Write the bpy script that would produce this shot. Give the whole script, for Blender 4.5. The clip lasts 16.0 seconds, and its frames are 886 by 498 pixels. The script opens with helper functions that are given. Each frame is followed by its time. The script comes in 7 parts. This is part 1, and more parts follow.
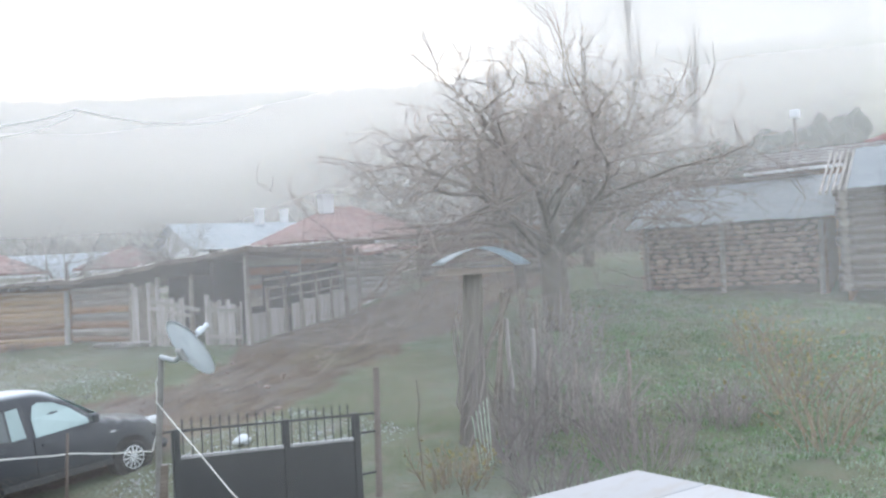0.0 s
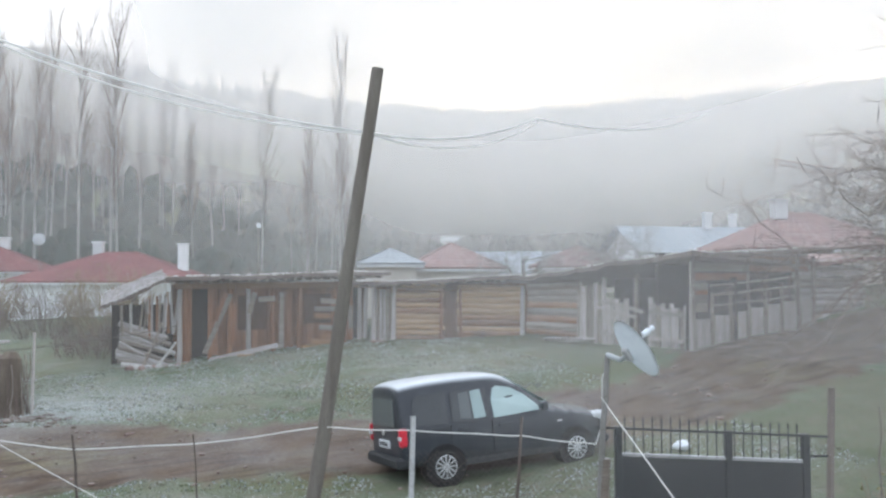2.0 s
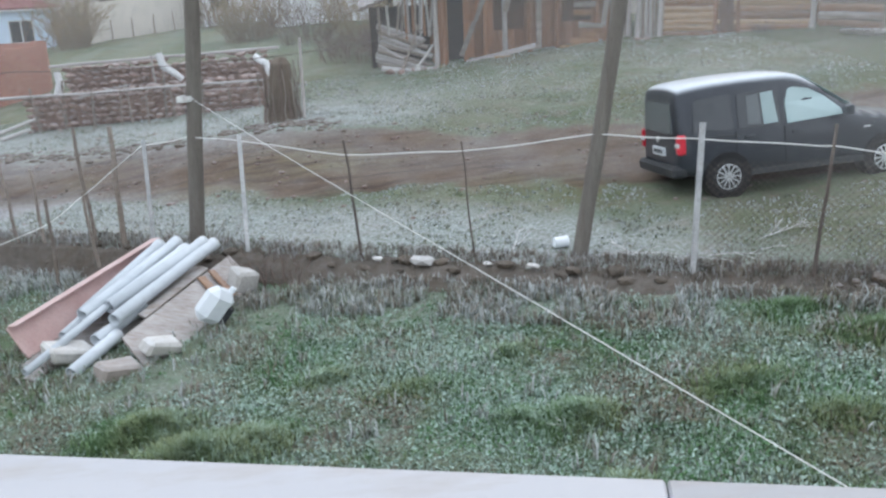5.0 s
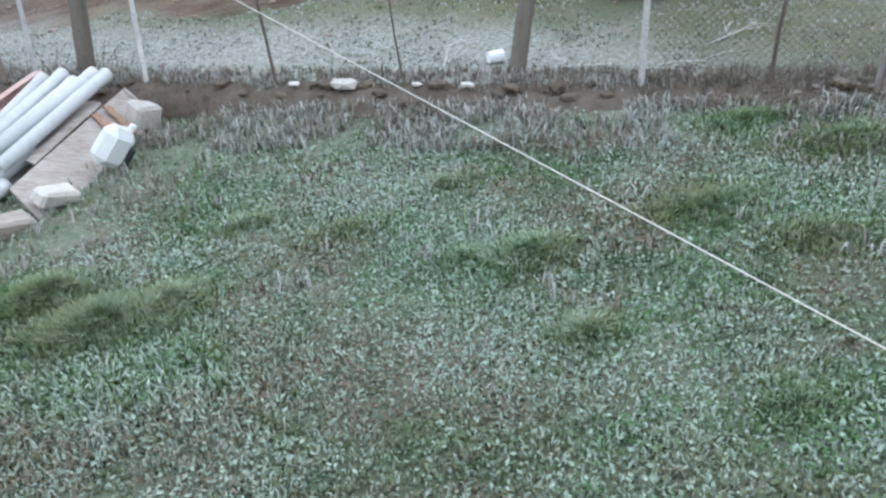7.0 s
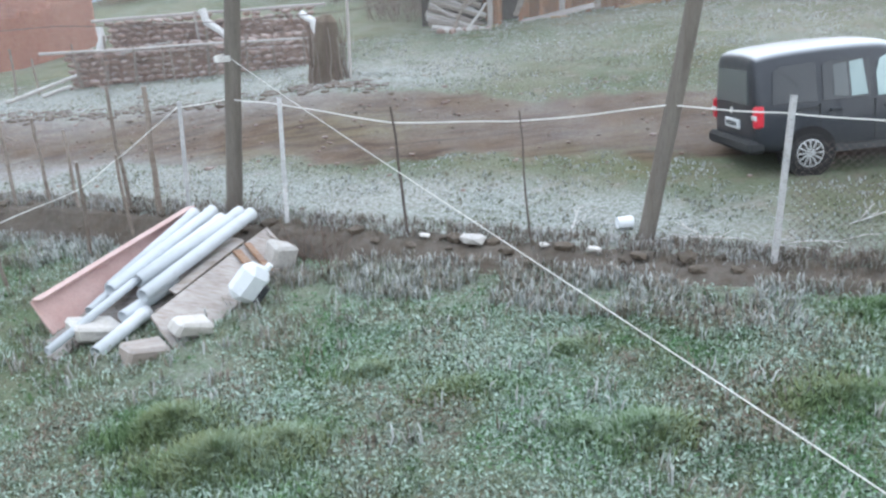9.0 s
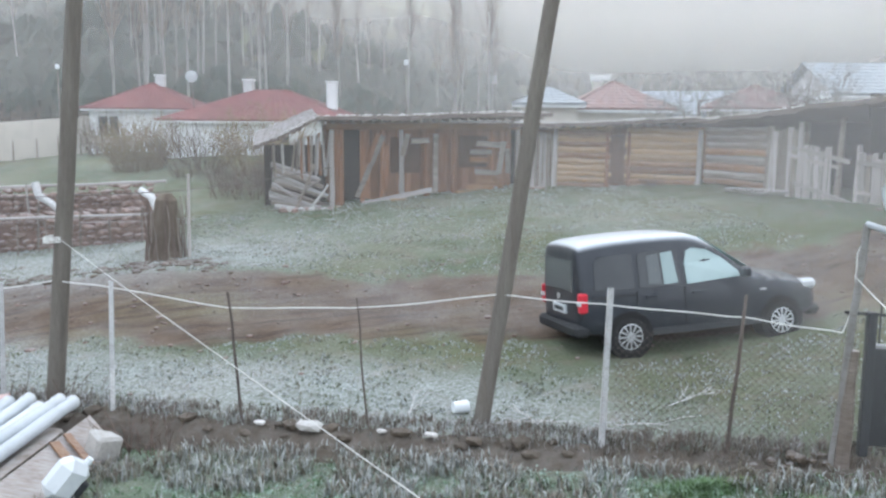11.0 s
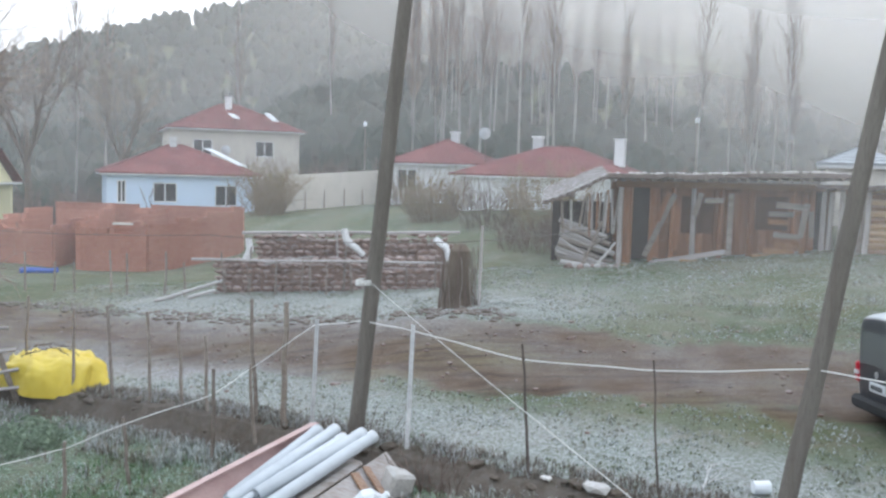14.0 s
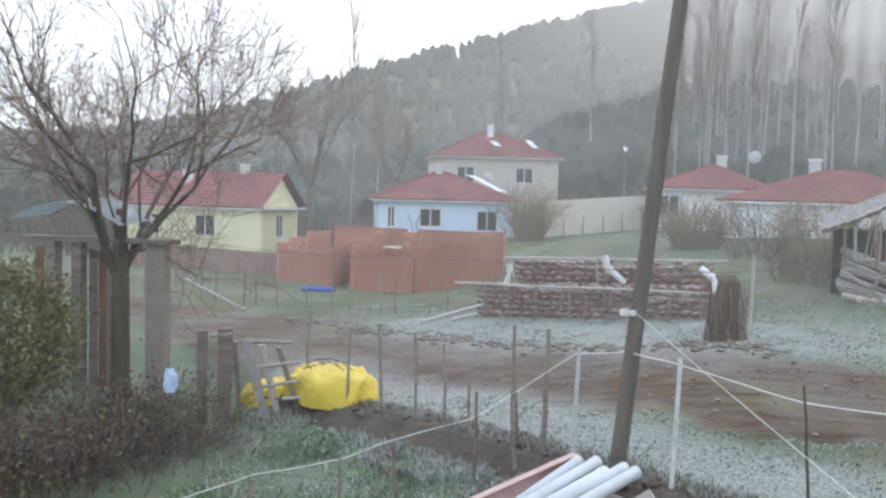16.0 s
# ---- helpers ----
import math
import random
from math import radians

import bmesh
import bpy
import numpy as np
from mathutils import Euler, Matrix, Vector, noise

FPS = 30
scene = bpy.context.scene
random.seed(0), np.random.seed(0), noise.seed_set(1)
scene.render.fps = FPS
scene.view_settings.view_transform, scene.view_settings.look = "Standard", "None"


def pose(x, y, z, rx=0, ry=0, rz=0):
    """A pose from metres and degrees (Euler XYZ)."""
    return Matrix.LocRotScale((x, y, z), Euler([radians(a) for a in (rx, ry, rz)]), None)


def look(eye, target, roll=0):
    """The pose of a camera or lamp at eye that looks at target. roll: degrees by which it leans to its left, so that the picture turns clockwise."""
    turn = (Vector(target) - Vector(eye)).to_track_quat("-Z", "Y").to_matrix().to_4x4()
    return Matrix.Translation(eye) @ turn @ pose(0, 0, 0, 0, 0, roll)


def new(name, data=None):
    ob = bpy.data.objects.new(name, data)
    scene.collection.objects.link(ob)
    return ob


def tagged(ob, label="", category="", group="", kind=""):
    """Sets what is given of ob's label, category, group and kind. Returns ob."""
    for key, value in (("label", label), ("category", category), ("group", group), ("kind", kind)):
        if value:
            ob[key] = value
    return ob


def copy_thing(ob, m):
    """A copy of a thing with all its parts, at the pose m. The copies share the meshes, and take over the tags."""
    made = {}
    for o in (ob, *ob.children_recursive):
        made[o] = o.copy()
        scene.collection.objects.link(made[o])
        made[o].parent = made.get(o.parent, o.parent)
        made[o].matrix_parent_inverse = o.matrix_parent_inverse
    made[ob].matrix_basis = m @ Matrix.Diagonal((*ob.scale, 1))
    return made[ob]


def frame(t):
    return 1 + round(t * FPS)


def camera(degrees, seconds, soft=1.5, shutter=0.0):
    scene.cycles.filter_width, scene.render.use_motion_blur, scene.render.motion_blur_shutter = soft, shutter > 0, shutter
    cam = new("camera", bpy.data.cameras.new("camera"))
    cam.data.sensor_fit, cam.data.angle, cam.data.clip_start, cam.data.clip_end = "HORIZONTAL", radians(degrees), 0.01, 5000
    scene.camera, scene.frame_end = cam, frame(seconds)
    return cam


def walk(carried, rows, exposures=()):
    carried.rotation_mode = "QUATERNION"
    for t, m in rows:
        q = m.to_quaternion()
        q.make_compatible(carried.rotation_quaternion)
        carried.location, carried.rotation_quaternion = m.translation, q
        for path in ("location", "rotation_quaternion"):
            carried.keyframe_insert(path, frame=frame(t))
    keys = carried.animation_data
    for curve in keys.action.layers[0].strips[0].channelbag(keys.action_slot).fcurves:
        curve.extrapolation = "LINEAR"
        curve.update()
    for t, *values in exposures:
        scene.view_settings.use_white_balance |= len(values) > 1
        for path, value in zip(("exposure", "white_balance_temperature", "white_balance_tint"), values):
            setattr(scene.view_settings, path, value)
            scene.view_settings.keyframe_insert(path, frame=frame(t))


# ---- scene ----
cam = camera(53.0, 16.0, soft=2.5)
PATH = [
    (0, (-6.109, -14.452, 3.505), (-3.006, -11.929, 3.589), -3.23),
    (0.5, (-6.142, -14.452, 3.498), (-3.376, -11.565, 3.613), -1.89),
    (1, (-6.234, -14.516, 3.513), (-3.832, -11.321, 3.658), -0.87),
    (1.5, (-6.269, -14.586, 3.534), (-4.286, -11.117, 3.721), -0.19),
    (2, (-6.211, -14.499, 3.522), (-4.660, -10.815, 3.677), -0.09),
    (2.5, (-6.349, -14.274, 3.538), (-5.103, -10.473, 3.544), 0.06),
    (3, (-6.470, -14.112, 3.513), (-5.561, -10.225, 3.258), 0.68),
    (3.5, (-6.434, -13.914, 3.490), (-5.965, -9.981, 2.929), 0.35),
    (4, (-6.282, -13.736, 3.494), (-5.925, -9.835, 2.685), -1.28),
    (4.2, (-6.258, -13.667, 3.493), (-5.883, -9.786, 2.600), -1.79),
    (6.3, (-6.199, -12.625, 3.270), (-5.610, -8.913, 1.902), -2.88),
    (6.5, (-6.212, -12.538, 3.259), (-5.530, -8.865, 1.830), -2.91),
    (7, (-6.199, -12.364, 3.210), (-5.514, -8.917, 1.300), -3.63),
    (7.5, (-6.136, -12.254, 3.211), (-5.549, -8.876, 1.150), -4.61),
    (8, (-6.182, -12.290, 3.246), (-5.755, -8.666, 1.608), -3.60),
    (8.2, (-6.196, -12.291, 3.260), (-5.904, -8.622, 1.695), -3.39),
    (10.3, (-6.207, -12.413, 3.565), (-5.858, -8.500, 2.812), 0.24),
    (10.5, (-6.173, -12.409, 3.577), (-5.528, -8.522, 2.885), 0.68),
    (11, (-6.138, -12.427, 3.579), (-5.191, -8.582, 3.017), 0.48),
    (11.5, (-6.086, -12.424, 3.570), (-4.885, -8.641, 3.071), -0.07),
    (12, (-6.115, -12.413, 3.567), (-4.737, -8.692, 3.062), -0.29),
    (12.5, (-6.153, -12.408, 3.570), (-4.858, -8.657, 3.067), -0.43),
    (13, (-6.252, -12.372, 3.586), (-5.313, -8.511, 3.128), -0.28),
    (13.5, (-6.392, -12.334, 3.573), (-6.165, -8.356, 3.223), 0.88),
    (14, (-6.415, -12.321, 3.565), (-6.689, -8.344, 3.232), 1.62),
    (14.5, (-6.433, -12.418, 3.601), (-6.986, -8.471, 3.259), 1.87),
    (15, (-6.446, -12.441, 3.612), (-7.094, -8.508, 3.273), 2.11),
    (15.5, (-6.480, -12.377, 3.612), (-7.468, -8.514, 3.296), 1.56),
    (16, (-6.556, -12.245, 3.591), (-7.948, -8.503, 3.340), 1.49),
]
walk(cam, [(t, look(eye, target, roll)) for t, eye, target, roll in PATH],
     exposures=((0, 1.15), (1.5, 0.95), (2.5, 0.9), (4, 0.92), (7, 1.12), (8, 1.35), (10.3, 1.15), (12.5, 1.12), (13.5, 1.02), (14.5, 0.93), (16, 0.92)))

# ---- light: a misty early morning, the sun low behind the haze ----
SUN_AZ, SUN_EL = radians(32), radians(19)          # from north (+y) towards +x
world = bpy.data.worlds.new("world")
scene.world = world
world.use_nodes = True
wn, wl = world.node_tree.nodes, world.node_tree.links
sky = wn.new("ShaderNodeTexSky")
sky.sky_type, sky.sun_disc = "NISHITA", False
sky.sun_elevation, sky.sun_rotation = SUN_EL, SUN_AZ
sky.air_density, sky.dust_density, sky.ozone_density = 1.0, 6.0, 1.0
mist_mix = wn.new("ShaderNodeMix")
mist_mix.data_type = "RGBA"
mist_mix.inputs[0].default_value = 0.62
mist_mix.inputs[7].default_value = (8.05, 8.7, 9.7, 1)
wl.new(sky.outputs[0], mist_mix.inputs[6])
bg = wn["Background"]
wl.new(mist_mix.outputs[2], bg.inputs[0])
bg.inputs[1].default_value = 0.14
sun = new("sun", bpy.data.lights.new("sun", "SUN"))
sun.data.energy, sun.data.angle, sun.data.color = 1.1, radians(14), (1, 0.95, 0.88)
sun_dir = Vector((math.sin(SUN_AZ) * math.cos(SUN_EL), math.cos(SUN_AZ) * math.cos(SUN_EL), math.sin(SUN_EL)))
sun.matrix_world = look(sun_dir * 60, (0, 0, 0))


# ---- materials ----
def nodes_of(name, rough=0.85, metal=0.0):
    m = bpy.data.materials.new(name)
    m.use_nodes = True
    n = m.node_tree.nodes
    b = n["Principled BSDF"]
    b.inputs["Roughness"].default_value, b.inputs["Metallic"].default_value = rough, metal
    b.inputs["Specular IOR Level"].default_value = 0.3
    return m, n, m.node_tree.links, b


def mixc(n, l, fac, a, b, kind="MIX"):
    x = n.new("ShaderNodeMix")
    x.data_type, x.blend_type = "RGBA", kind
    for i, v in ((0, fac), (6, a), (7, b)):
        if isinstance(v, (tuple, float, int)):
            x.inputs[i].default_value = v if i == 0 else (*v[:3], 1)
        else:
            l.new(v, x.inputs[i])
    return x.outputs[2]


def ramp(n, l, src, lo, hi):
    r = n.new("ShaderNodeMapRange")
    r.inputs[1].default_value, r.inputs[2].default_value = lo, hi
    l.new(src, r.inputs[0])
    return r.outputs[0]


def coords(n, l, stretch=(1, 1, 1), vary=True, turn=(0, 0, 0)):
    tc, mp = n.new("ShaderNodeTexCoord"), n.new("ShaderNodeMapping")
    mp.inputs["Scale"].default_value = stretch
    mp.inputs["Rotation"].default_value = turn
    l.new(tc.outputs["Object"], mp.inputs[0])
    if vary:
        oi, mu = n.new("ShaderNodeObjectInfo"), n.new("ShaderNodeMath")
        mu.operation = "MULTIPLY"
        mu.inputs[1].default_value = 37.0
        l.new(oi.outputs["Random"], mu.inputs[0])
        l.new(mu.outputs[0], mp.inputs["Location"])
    return mp.outputs[0]


def noise_of(n, l, vec, scale, detail=4, rough=0.6):
    t = n.new("ShaderNodeTexNoise")
    t.inputs["Scale"].default_value, t.inputs["Detail"].default_value, t.inputs["Roughness"].default_value = scale, detail, rough
    l.new(vec, t.inputs["Vector"])
    return t.outputs["Fac"]


def mat(name, c1, c2, scale=6, rough=0.85, bump=0.3, stretch=(1, 1, 1), c3=None, frost=0.0, metal=0.0, big=0.6):
    """Two scales of noise between two or three colours, fine relief, and rime on what faces up."""
    m, n, l, b = nodes_of(name, rough, metal)
    v = coords(n, l, stretch)
    fine = noise_of(n, l, v, scale * 4, 5)
    coarse = noise_of(n, l, v, scale * big * 0.5, 3)
    col = mixc(n, l, ramp(n, l, coarse, 0.35, 0.65), c1, c2)
    col = mixc(n, l, ramp(n, l, fine, 0.5, 0.85), col, c3 if c3 else tuple(0.6 * x for x in c1))
    oi = n.new("ShaderNodeObjectInfo")
    hv = n.new("ShaderNodeHueSaturation")
    vr = n.new("ShaderNodeMapRange")
    vr.inputs[3].default_value, vr.inputs[4].default_value = 0.8, 1.2
    l.new(oi.outputs["Random"], vr.inputs[0])
    l.new(vr.outputs[0], hv.inputs["Value"])
    l.new(col, hv.inputs["Color"])
    col = hv.outputs[0]
    if frost:
        g, s = n.new("ShaderNodeNewGeometry"), n.new("ShaderNodeSeparateXYZ")
        l.new(g.outputs["Normal"], s.inputs[0])
        up = ramp(n, l, s.outputs[2], 0.15, 0.9)
        f2 = n.new("ShaderNodeMath")
        f2.operation = "MULTIPLY"
        l.new(up, f2.inputs[0])
        l.new(ramp(n, l, noise_of(n, l, v, scale * 1.7, 4), 0.3, 0.62), f2.inputs[1])
        f3 = n.new("ShaderNodeMath")
        f3.operation = "MULTIPLY"
        f3.inputs[1].default_value = frost
        l.new(f2.outputs[0], f3.inputs[0])
        col = mixc(n, l, f3.outputs[0], col, (0.72, 0.76, 0.8))
    l.new(col, b.inputs["Base Color"])
    if bump:
        bp = n.new("ShaderNodeBump")
        bp.inputs["Strength"].default_value, bp.inputs["Distance"].default_value = bump, 0.02
        l.new(fine, bp.inputs["Height"])
        l.new(bp.outputs[0], b.inputs["Normal"])
    return m


def glass(name, tint=(0.03, 0.035, 0.04), rough=0.06):
    m, n, l, b = nodes_of(name, rough)
    b.inputs["Base Color"].default_value = (*tint, 1)
    b.inputs["Specular IOR Level"].default_value = 0.6
    return m


OLD_WOOD = mat("old_grey_wood", (0.21, 0.17, 0.14), (0.3, 0.26, 0.23), 3, 0.9, 0.6, (1, 1, 8), (0.09, 0.07, 0.055), 0.3)
PLANK_H = mat("brown_plank_wood", (0.24, 0.12, 0.06), (0.31, 0.18, 0.1), 3, 0.9, 0.6, (1, 8, 8), (0.07, 0.04, 0.025), 0.2)
PLANK_V = mat("brown_upright_wood", (0.23, 0.11, 0.06), (0.3, 0.16, 0.095), 3, 0.9, 0.6, (8, 8, 1), (0.08, 0.04, 0.025), 0.15)
LOG_TAN = mat("tan_log_wood", (0.38, 0.235, 0.12), (0.47, 0.31, 0.17), 3, 0.9, 0.6, (1, 8, 8), (0.15, 0.09, 0.05), 0.25)
GREY_V = mat("grey_upright_board", (0.36, 0.33, 0.31), (0.46, 0.43, 0.41), 3, 0.9, 0.5, (8, 8, 1), (0.16, 0.14, 0.12), 0.25)
GREY_H = mat("grey_board", (0.33, 0.3, 0.28), (0.42, 0.39, 0.37), 3, 0.9, 0.5, (1, 8, 8), (0.15, 0.13, 0.12), 0.4)
DOOR_WOOD = mat("dark_door_wood", (0.1, 0.055, 0.035), (0.14, 0.08, 0.052), 3, 0.9, 0.6, (8, 8, 1), (0.05, 0.03, 0.02))
# Near-black colour that puts indoor shade into sheets behind fronts and inside pipes.
SHADE_IN = mat("painted_inner_shade", (0.035, 0.028, 0.024), (0.05, 0.04, 0.035), 2, 0.95, 0.2)
POLE_WOOD = mat("pole_wood", (0.17, 0.15, 0.13), (0.22, 0.2, 0.175), 3, 0.9, 0.5, (8, 8, 0.7), (0.1, 0.085, 0.075))
BARK = mat("bark", (0.12, 0.095, 0.075), (0.17, 0.14, 0.11), 6, 0.95, 0.8, (3, 3, 1), (0.06, 0.045, 0.035))
TWIG = mat("twig", (0.19, 0.145, 0.12), (0.26, 0.205, 0.175), 3, 0.9, 0)
PALE_TRUNK = mat("poplar_bark", (0.22, 0.21, 0.2), (0.33, 0.32, 0.31), 1.5, 0.9, 0.2, (3, 3, 1), (0.16, 0.15, 0.14))
TILE_RED = mat("red_roof_tile", (0.18, 0.064, 0.062), (0.235, 0.088, 0.084), 2, 0.85, 0.3, (1, 1, 1), (0.13, 0.042, 0.04), 0.06)
TILE_OLD = mat("old_roof_tile", (0.22, 0.118, 0.102), (0.3, 0.165, 0.145), 2, 0.9, 0.4, (1, 1, 1), (0.13, 0.08, 0.07), 0.2)
FROSTED_TIN = mat("frosted_tin_sheet", (0.52, 0.6, 0.65), (0.62, 0.69, 0.73), 2, 0.45, 0.2, (1, 4, 1), (0.4, 0.47, 0.52), 0.5, 0.1)
SHINGLE = mat("weathered_roofing", (0.11, 0.085, 0.075), (0.17, 0.14, 0.12), 3, 0.95, 0.7, (1, 1, 1), (0.06, 0.05, 0.045), 0.3)
TIN = mat("tin_sheet", (0.3, 0.335, 0.36), (0.38, 0.42, 0.45), 2, 0.5, 0.2, (1, 4, 1), (0.22, 0.24, 0.26), 0.2, 0.3)
TIN_BLUE = mat("bluish_tin_sheet", (0.34, 0.41, 0.46), (0.43, 0.5, 0.55), 2, 0.5, 0.2, (1, 4, 1), (0.26, 0.3, 0.34), 0.3, 0.3)
WALL_WHITE = mat("white_wall", (0.62, 0.64, 0.65), (0.7, 0.71, 0.72), 0.7, 0.9, 0.1, (1, 1, 0.6), (0.52, 0.53, 0.53))
WALL_BLUE = mat("pale_blue_wall", (0.46, 0.58, 0.72), (0.55, 0.65, 0.77), 0.7, 0.9, 0.1, (1, 1, 0.6), (0.42, 0.5, 0.6))
WALL_YELLOW = mat("pale_yellow_wall", (0.68, 0.66, 0.44), (0.74, 0.72, 0.5), 0.7, 0.9, 0.1, (1, 1, 0.6), (0.58, 0.57, 0.42))
WALL_CREAM = mat("cream_wall", (0.58, 0.54, 0.48), (0.66, 0.62, 0.56), 0.7, 0.9, 0.1, (1, 1, 0.4), (0.46, 0.43, 0.39))
BRICK_RED = mat("orange_brick", (0.4, 0.185, 0.135), (0.48, 0.24, 0.18), 1.5, 0.9, 0.3, (1, 1, 1), (0.27, 0.115, 0.08))
STONE = mat("field_stone", (0.23, 0.145, 0.115), (0.3, 0.21, 0.175), 4, 0.9, 0.7, (1, 1, 1), (0.12, 0.09, 0.08), 0.3)
STONE_PALE = mat("pale_stone", (0.48, 0.46, 0.43), (0.58, 0.56, 0.53), 5, 0.9, 0.6, (1, 1, 1), (0.33, 0.31, 0.28), 0.3)
WALL_STONE = mat("mossy_wall_stone", (0.085, 0.066, 0.05), (0.125, 0.1, 0.078), 4, 0.95, 0.8, (1, 1, 1), (0.06, 0.064, 0.042), 0.06)
MARBLE = mat("white_marble_slab", (0.4, 0.405, 0.425), (0.35, 0.36, 0.38), 1.2, 0.45, 0.04, (1, 3, 1), (0.33, 0.3, 0.28))
STUCCO = mat("house_stucco", (0.6, 0.57, 0.53), (0.66, 0.63, 0.59), 2, 0.9, 0.2)
IRON = mat("black_gate_paint", (0.022, 0.024, 0.027), (0.03, 0.032, 0.036), 2, 0.5, 0.05, (1, 1, 1), (0.04, 0.04, 0.042))
RUST = mat("rusty_steel", (0.12, 0.1, 0.09), (0.16, 0.13, 0.115), 4, 0.8, 0.3, (1, 1, 1), (0.2, 0.16, 0.13))
GALV = mat("painted_steel_post", (0.45, 0.46, 0.47), (0.6, 0.6, 0.6), 6, 0.7, 0.2, (1, 1, 2), (0.2, 0.15, 0.12))
PVC = mat("pale_grey_pvc", (0.5, 0.54, 0.57), (0.56, 0.6, 0.63), 1.5, 0.45, 0.03, (1, 1, 1), (0.44, 0.47, 0.5), 0.35)
PLASTIC_WHITE = mat("white_plastic", (0.75, 0.8, 0.84), (0.8, 0.84, 0.87), 2, 0.4, 0.02, (1, 1, 1), (0.68, 0.72, 0.76))
ROPE = mat("white_cable", (0.58, 0.58, 0.56), (0.66, 0.66, 0.64), 4, 0.7, 0, (1, 1, 1), (0.6, 0.6, 0.57))
TARP = mat("yellow_tarp", (0.68, 0.51, 0.06), (0.76, 0.6, 0.1), 2, 0.6, 0.8, (1, 1, 1), (0.62, 0.43, 0.03), 0.1)
FROSTED_LOG = mat("frosted_log", (0.4, 0.38, 0.35), (0.5, 0.48, 0.45), 3, 0.9, 0.4, (1, 1, 6), (0.25, 0.22, 0.2), 0.6)
BOARD_RED = mat("pinkish_painted_board", (0.55, 0.36, 0.33), (0.62, 0.44, 0.41), 2, 0.8, 0.2, (1, 6, 6), (0.42, 0.28, 0.25), 0.2)
BOARD_GREY = mat("dirty_ply_board", (0.22, 0.185, 0.16), (0.31, 0.27, 0.245), 2, 0.85, 0.3, (1, 6, 6), (0.14, 0.12, 0.1), 0.25)


def car_paint():
    """Dark paint whose roof is white with rime, the bonnet lightly dusted."""
    m, n, l, b = nodes_of("black_car_paint", 0.38)
    v = coords(n, l, vary=False)
    sp, g, sn = n.new("ShaderNodeSeparateXYZ"), n.new("ShaderNodeNewGeometry"), n.new("ShaderNodeSeparateXYZ")
    l.new(v, sp.inputs[0])
    l.new(g.outputs["Normal"], sn.inputs[0])
    col = mixc(n, l, ramp(n, l, noise_of(n, l, v, 3, 4), 0.4, 0.7), (0.026, 0.031, 0.04), (0.036, 0.042, 0.052))

    def times(a, b_):
        k = n.new("ShaderNodeMath")
        k.operation = "MULTIPLY"
        for i, q in ((0, a), (1, b_)):
            if isinstance(q, float):
                k.inputs[i].default_value = q
            else:
                l.new(q, k.inputs[i])
        return k.outputs[0]

    up = ramp(n, l, sn.outputs[2], 0.45, 0.8)
    hood = times(times(up, ramp(n, l, noise_of(n, l, v, 5, 4), 0.4, 0.75)), 0.35)
    col = mixc(n, l, hood, col, (0.6, 0.64, 0.68))
    col = mixc(n, l, times(times(up, ramp(n, l, sp.outputs[2], 1.55, 1.68)), 0.92), col, (0.62, 0.67, 0.71))
    l.new(col, b.inputs["Base Color"])
    b.inputs["Coat Weight"].default_value = 0.4
    return m


PAINT_DARK = car_paint()
PLASTIC_BLACK = mat("dark_grey_bumper_plastic", (0.035, 0.038, 0.042), (0.045, 0.048, 0.052), 3, 0.7, 0.05)
RUBBER = mat("rubber", (0.02, 0.02, 0.021), (0.028, 0.028, 0.03), 4, 0.9, 0.1)
ALLOY = mat("alloy", (0.6, 0.62, 0.64), (0.66, 0.68, 0.7), 2, 0.35, 0, (1, 1, 1), (0.5, 0.52, 0.54), 0, 0.6)
FROST_GLASS = mat("frosted_car_glass", (0.4, 0.52, 0.53), (0.46, 0.58, 0.58), 2, 0.35, 0.05, (1, 1, 1), (0.34, 0.45, 0.46))
DARK_GLASS = glass("dark_glass")
GREY_GLASS = glass("misted_rear_glass", (0.1, 0.115, 0.12), 0.25)
RED_LENS = mat("red_lens", (0.55, 0.03, 0.05), (0.6, 0.04, 0.06), 3, 0.3, 0)
CLEAR_LENS = mat("clear_lens", (0.55, 0.58, 0.6), (0.6, 0.62, 0.64), 3, 0.2, 0)
BLUE_BAG = mat("pale_blue_plastic", (0.33, 0.45, 0.62), (0.44, 0.55, 0.7), 6, 0.6, 0.2)
LEAF_OLIVE = mat("olive_leaf", (0.12, 0.115, 0.05), (0.18, 0.16, 0.075), 2, 0.8, 0, (1, 1, 1), (0.06, 0.07, 0.035))
LEAF_YELLOW = mat("yellowing_leaf", (0.2, 0.17, 0.06), (0.28, 0.23, 0.09), 2, 0.8, 0, (1, 1, 1), (0.14, 0.14, 0.06))
LEAF_GREEN = mat("grey_green_leaf", (0.12, 0.18, 0.12), (0.2, 0.26, 0.18), 2, 0.8, 0, (1, 1, 1), (0.3, 0.36, 0.3))
BRUSH = mat("dry_brush", (0.12, 0.09, 0.075), (0.17, 0.13, 0.11), 2, 0.9, 0, (1, 1, 1), (0.08, 0.06, 0.05))
BRUSH_GREY = mat("grey_brush", (0.23, 0.195, 0.18), (0.31, 0.27, 0.255), 2, 0.9, 0, (1, 1, 1), (0.17, 0.14, 0.13))
BRUSH_TAN = mat("tan_brush", (0.21, 0.16, 0.11), (0.27, 0.21, 0.14), 2, 0.9, 0, (1, 1, 1), (0.14, 0.11, 0.08))


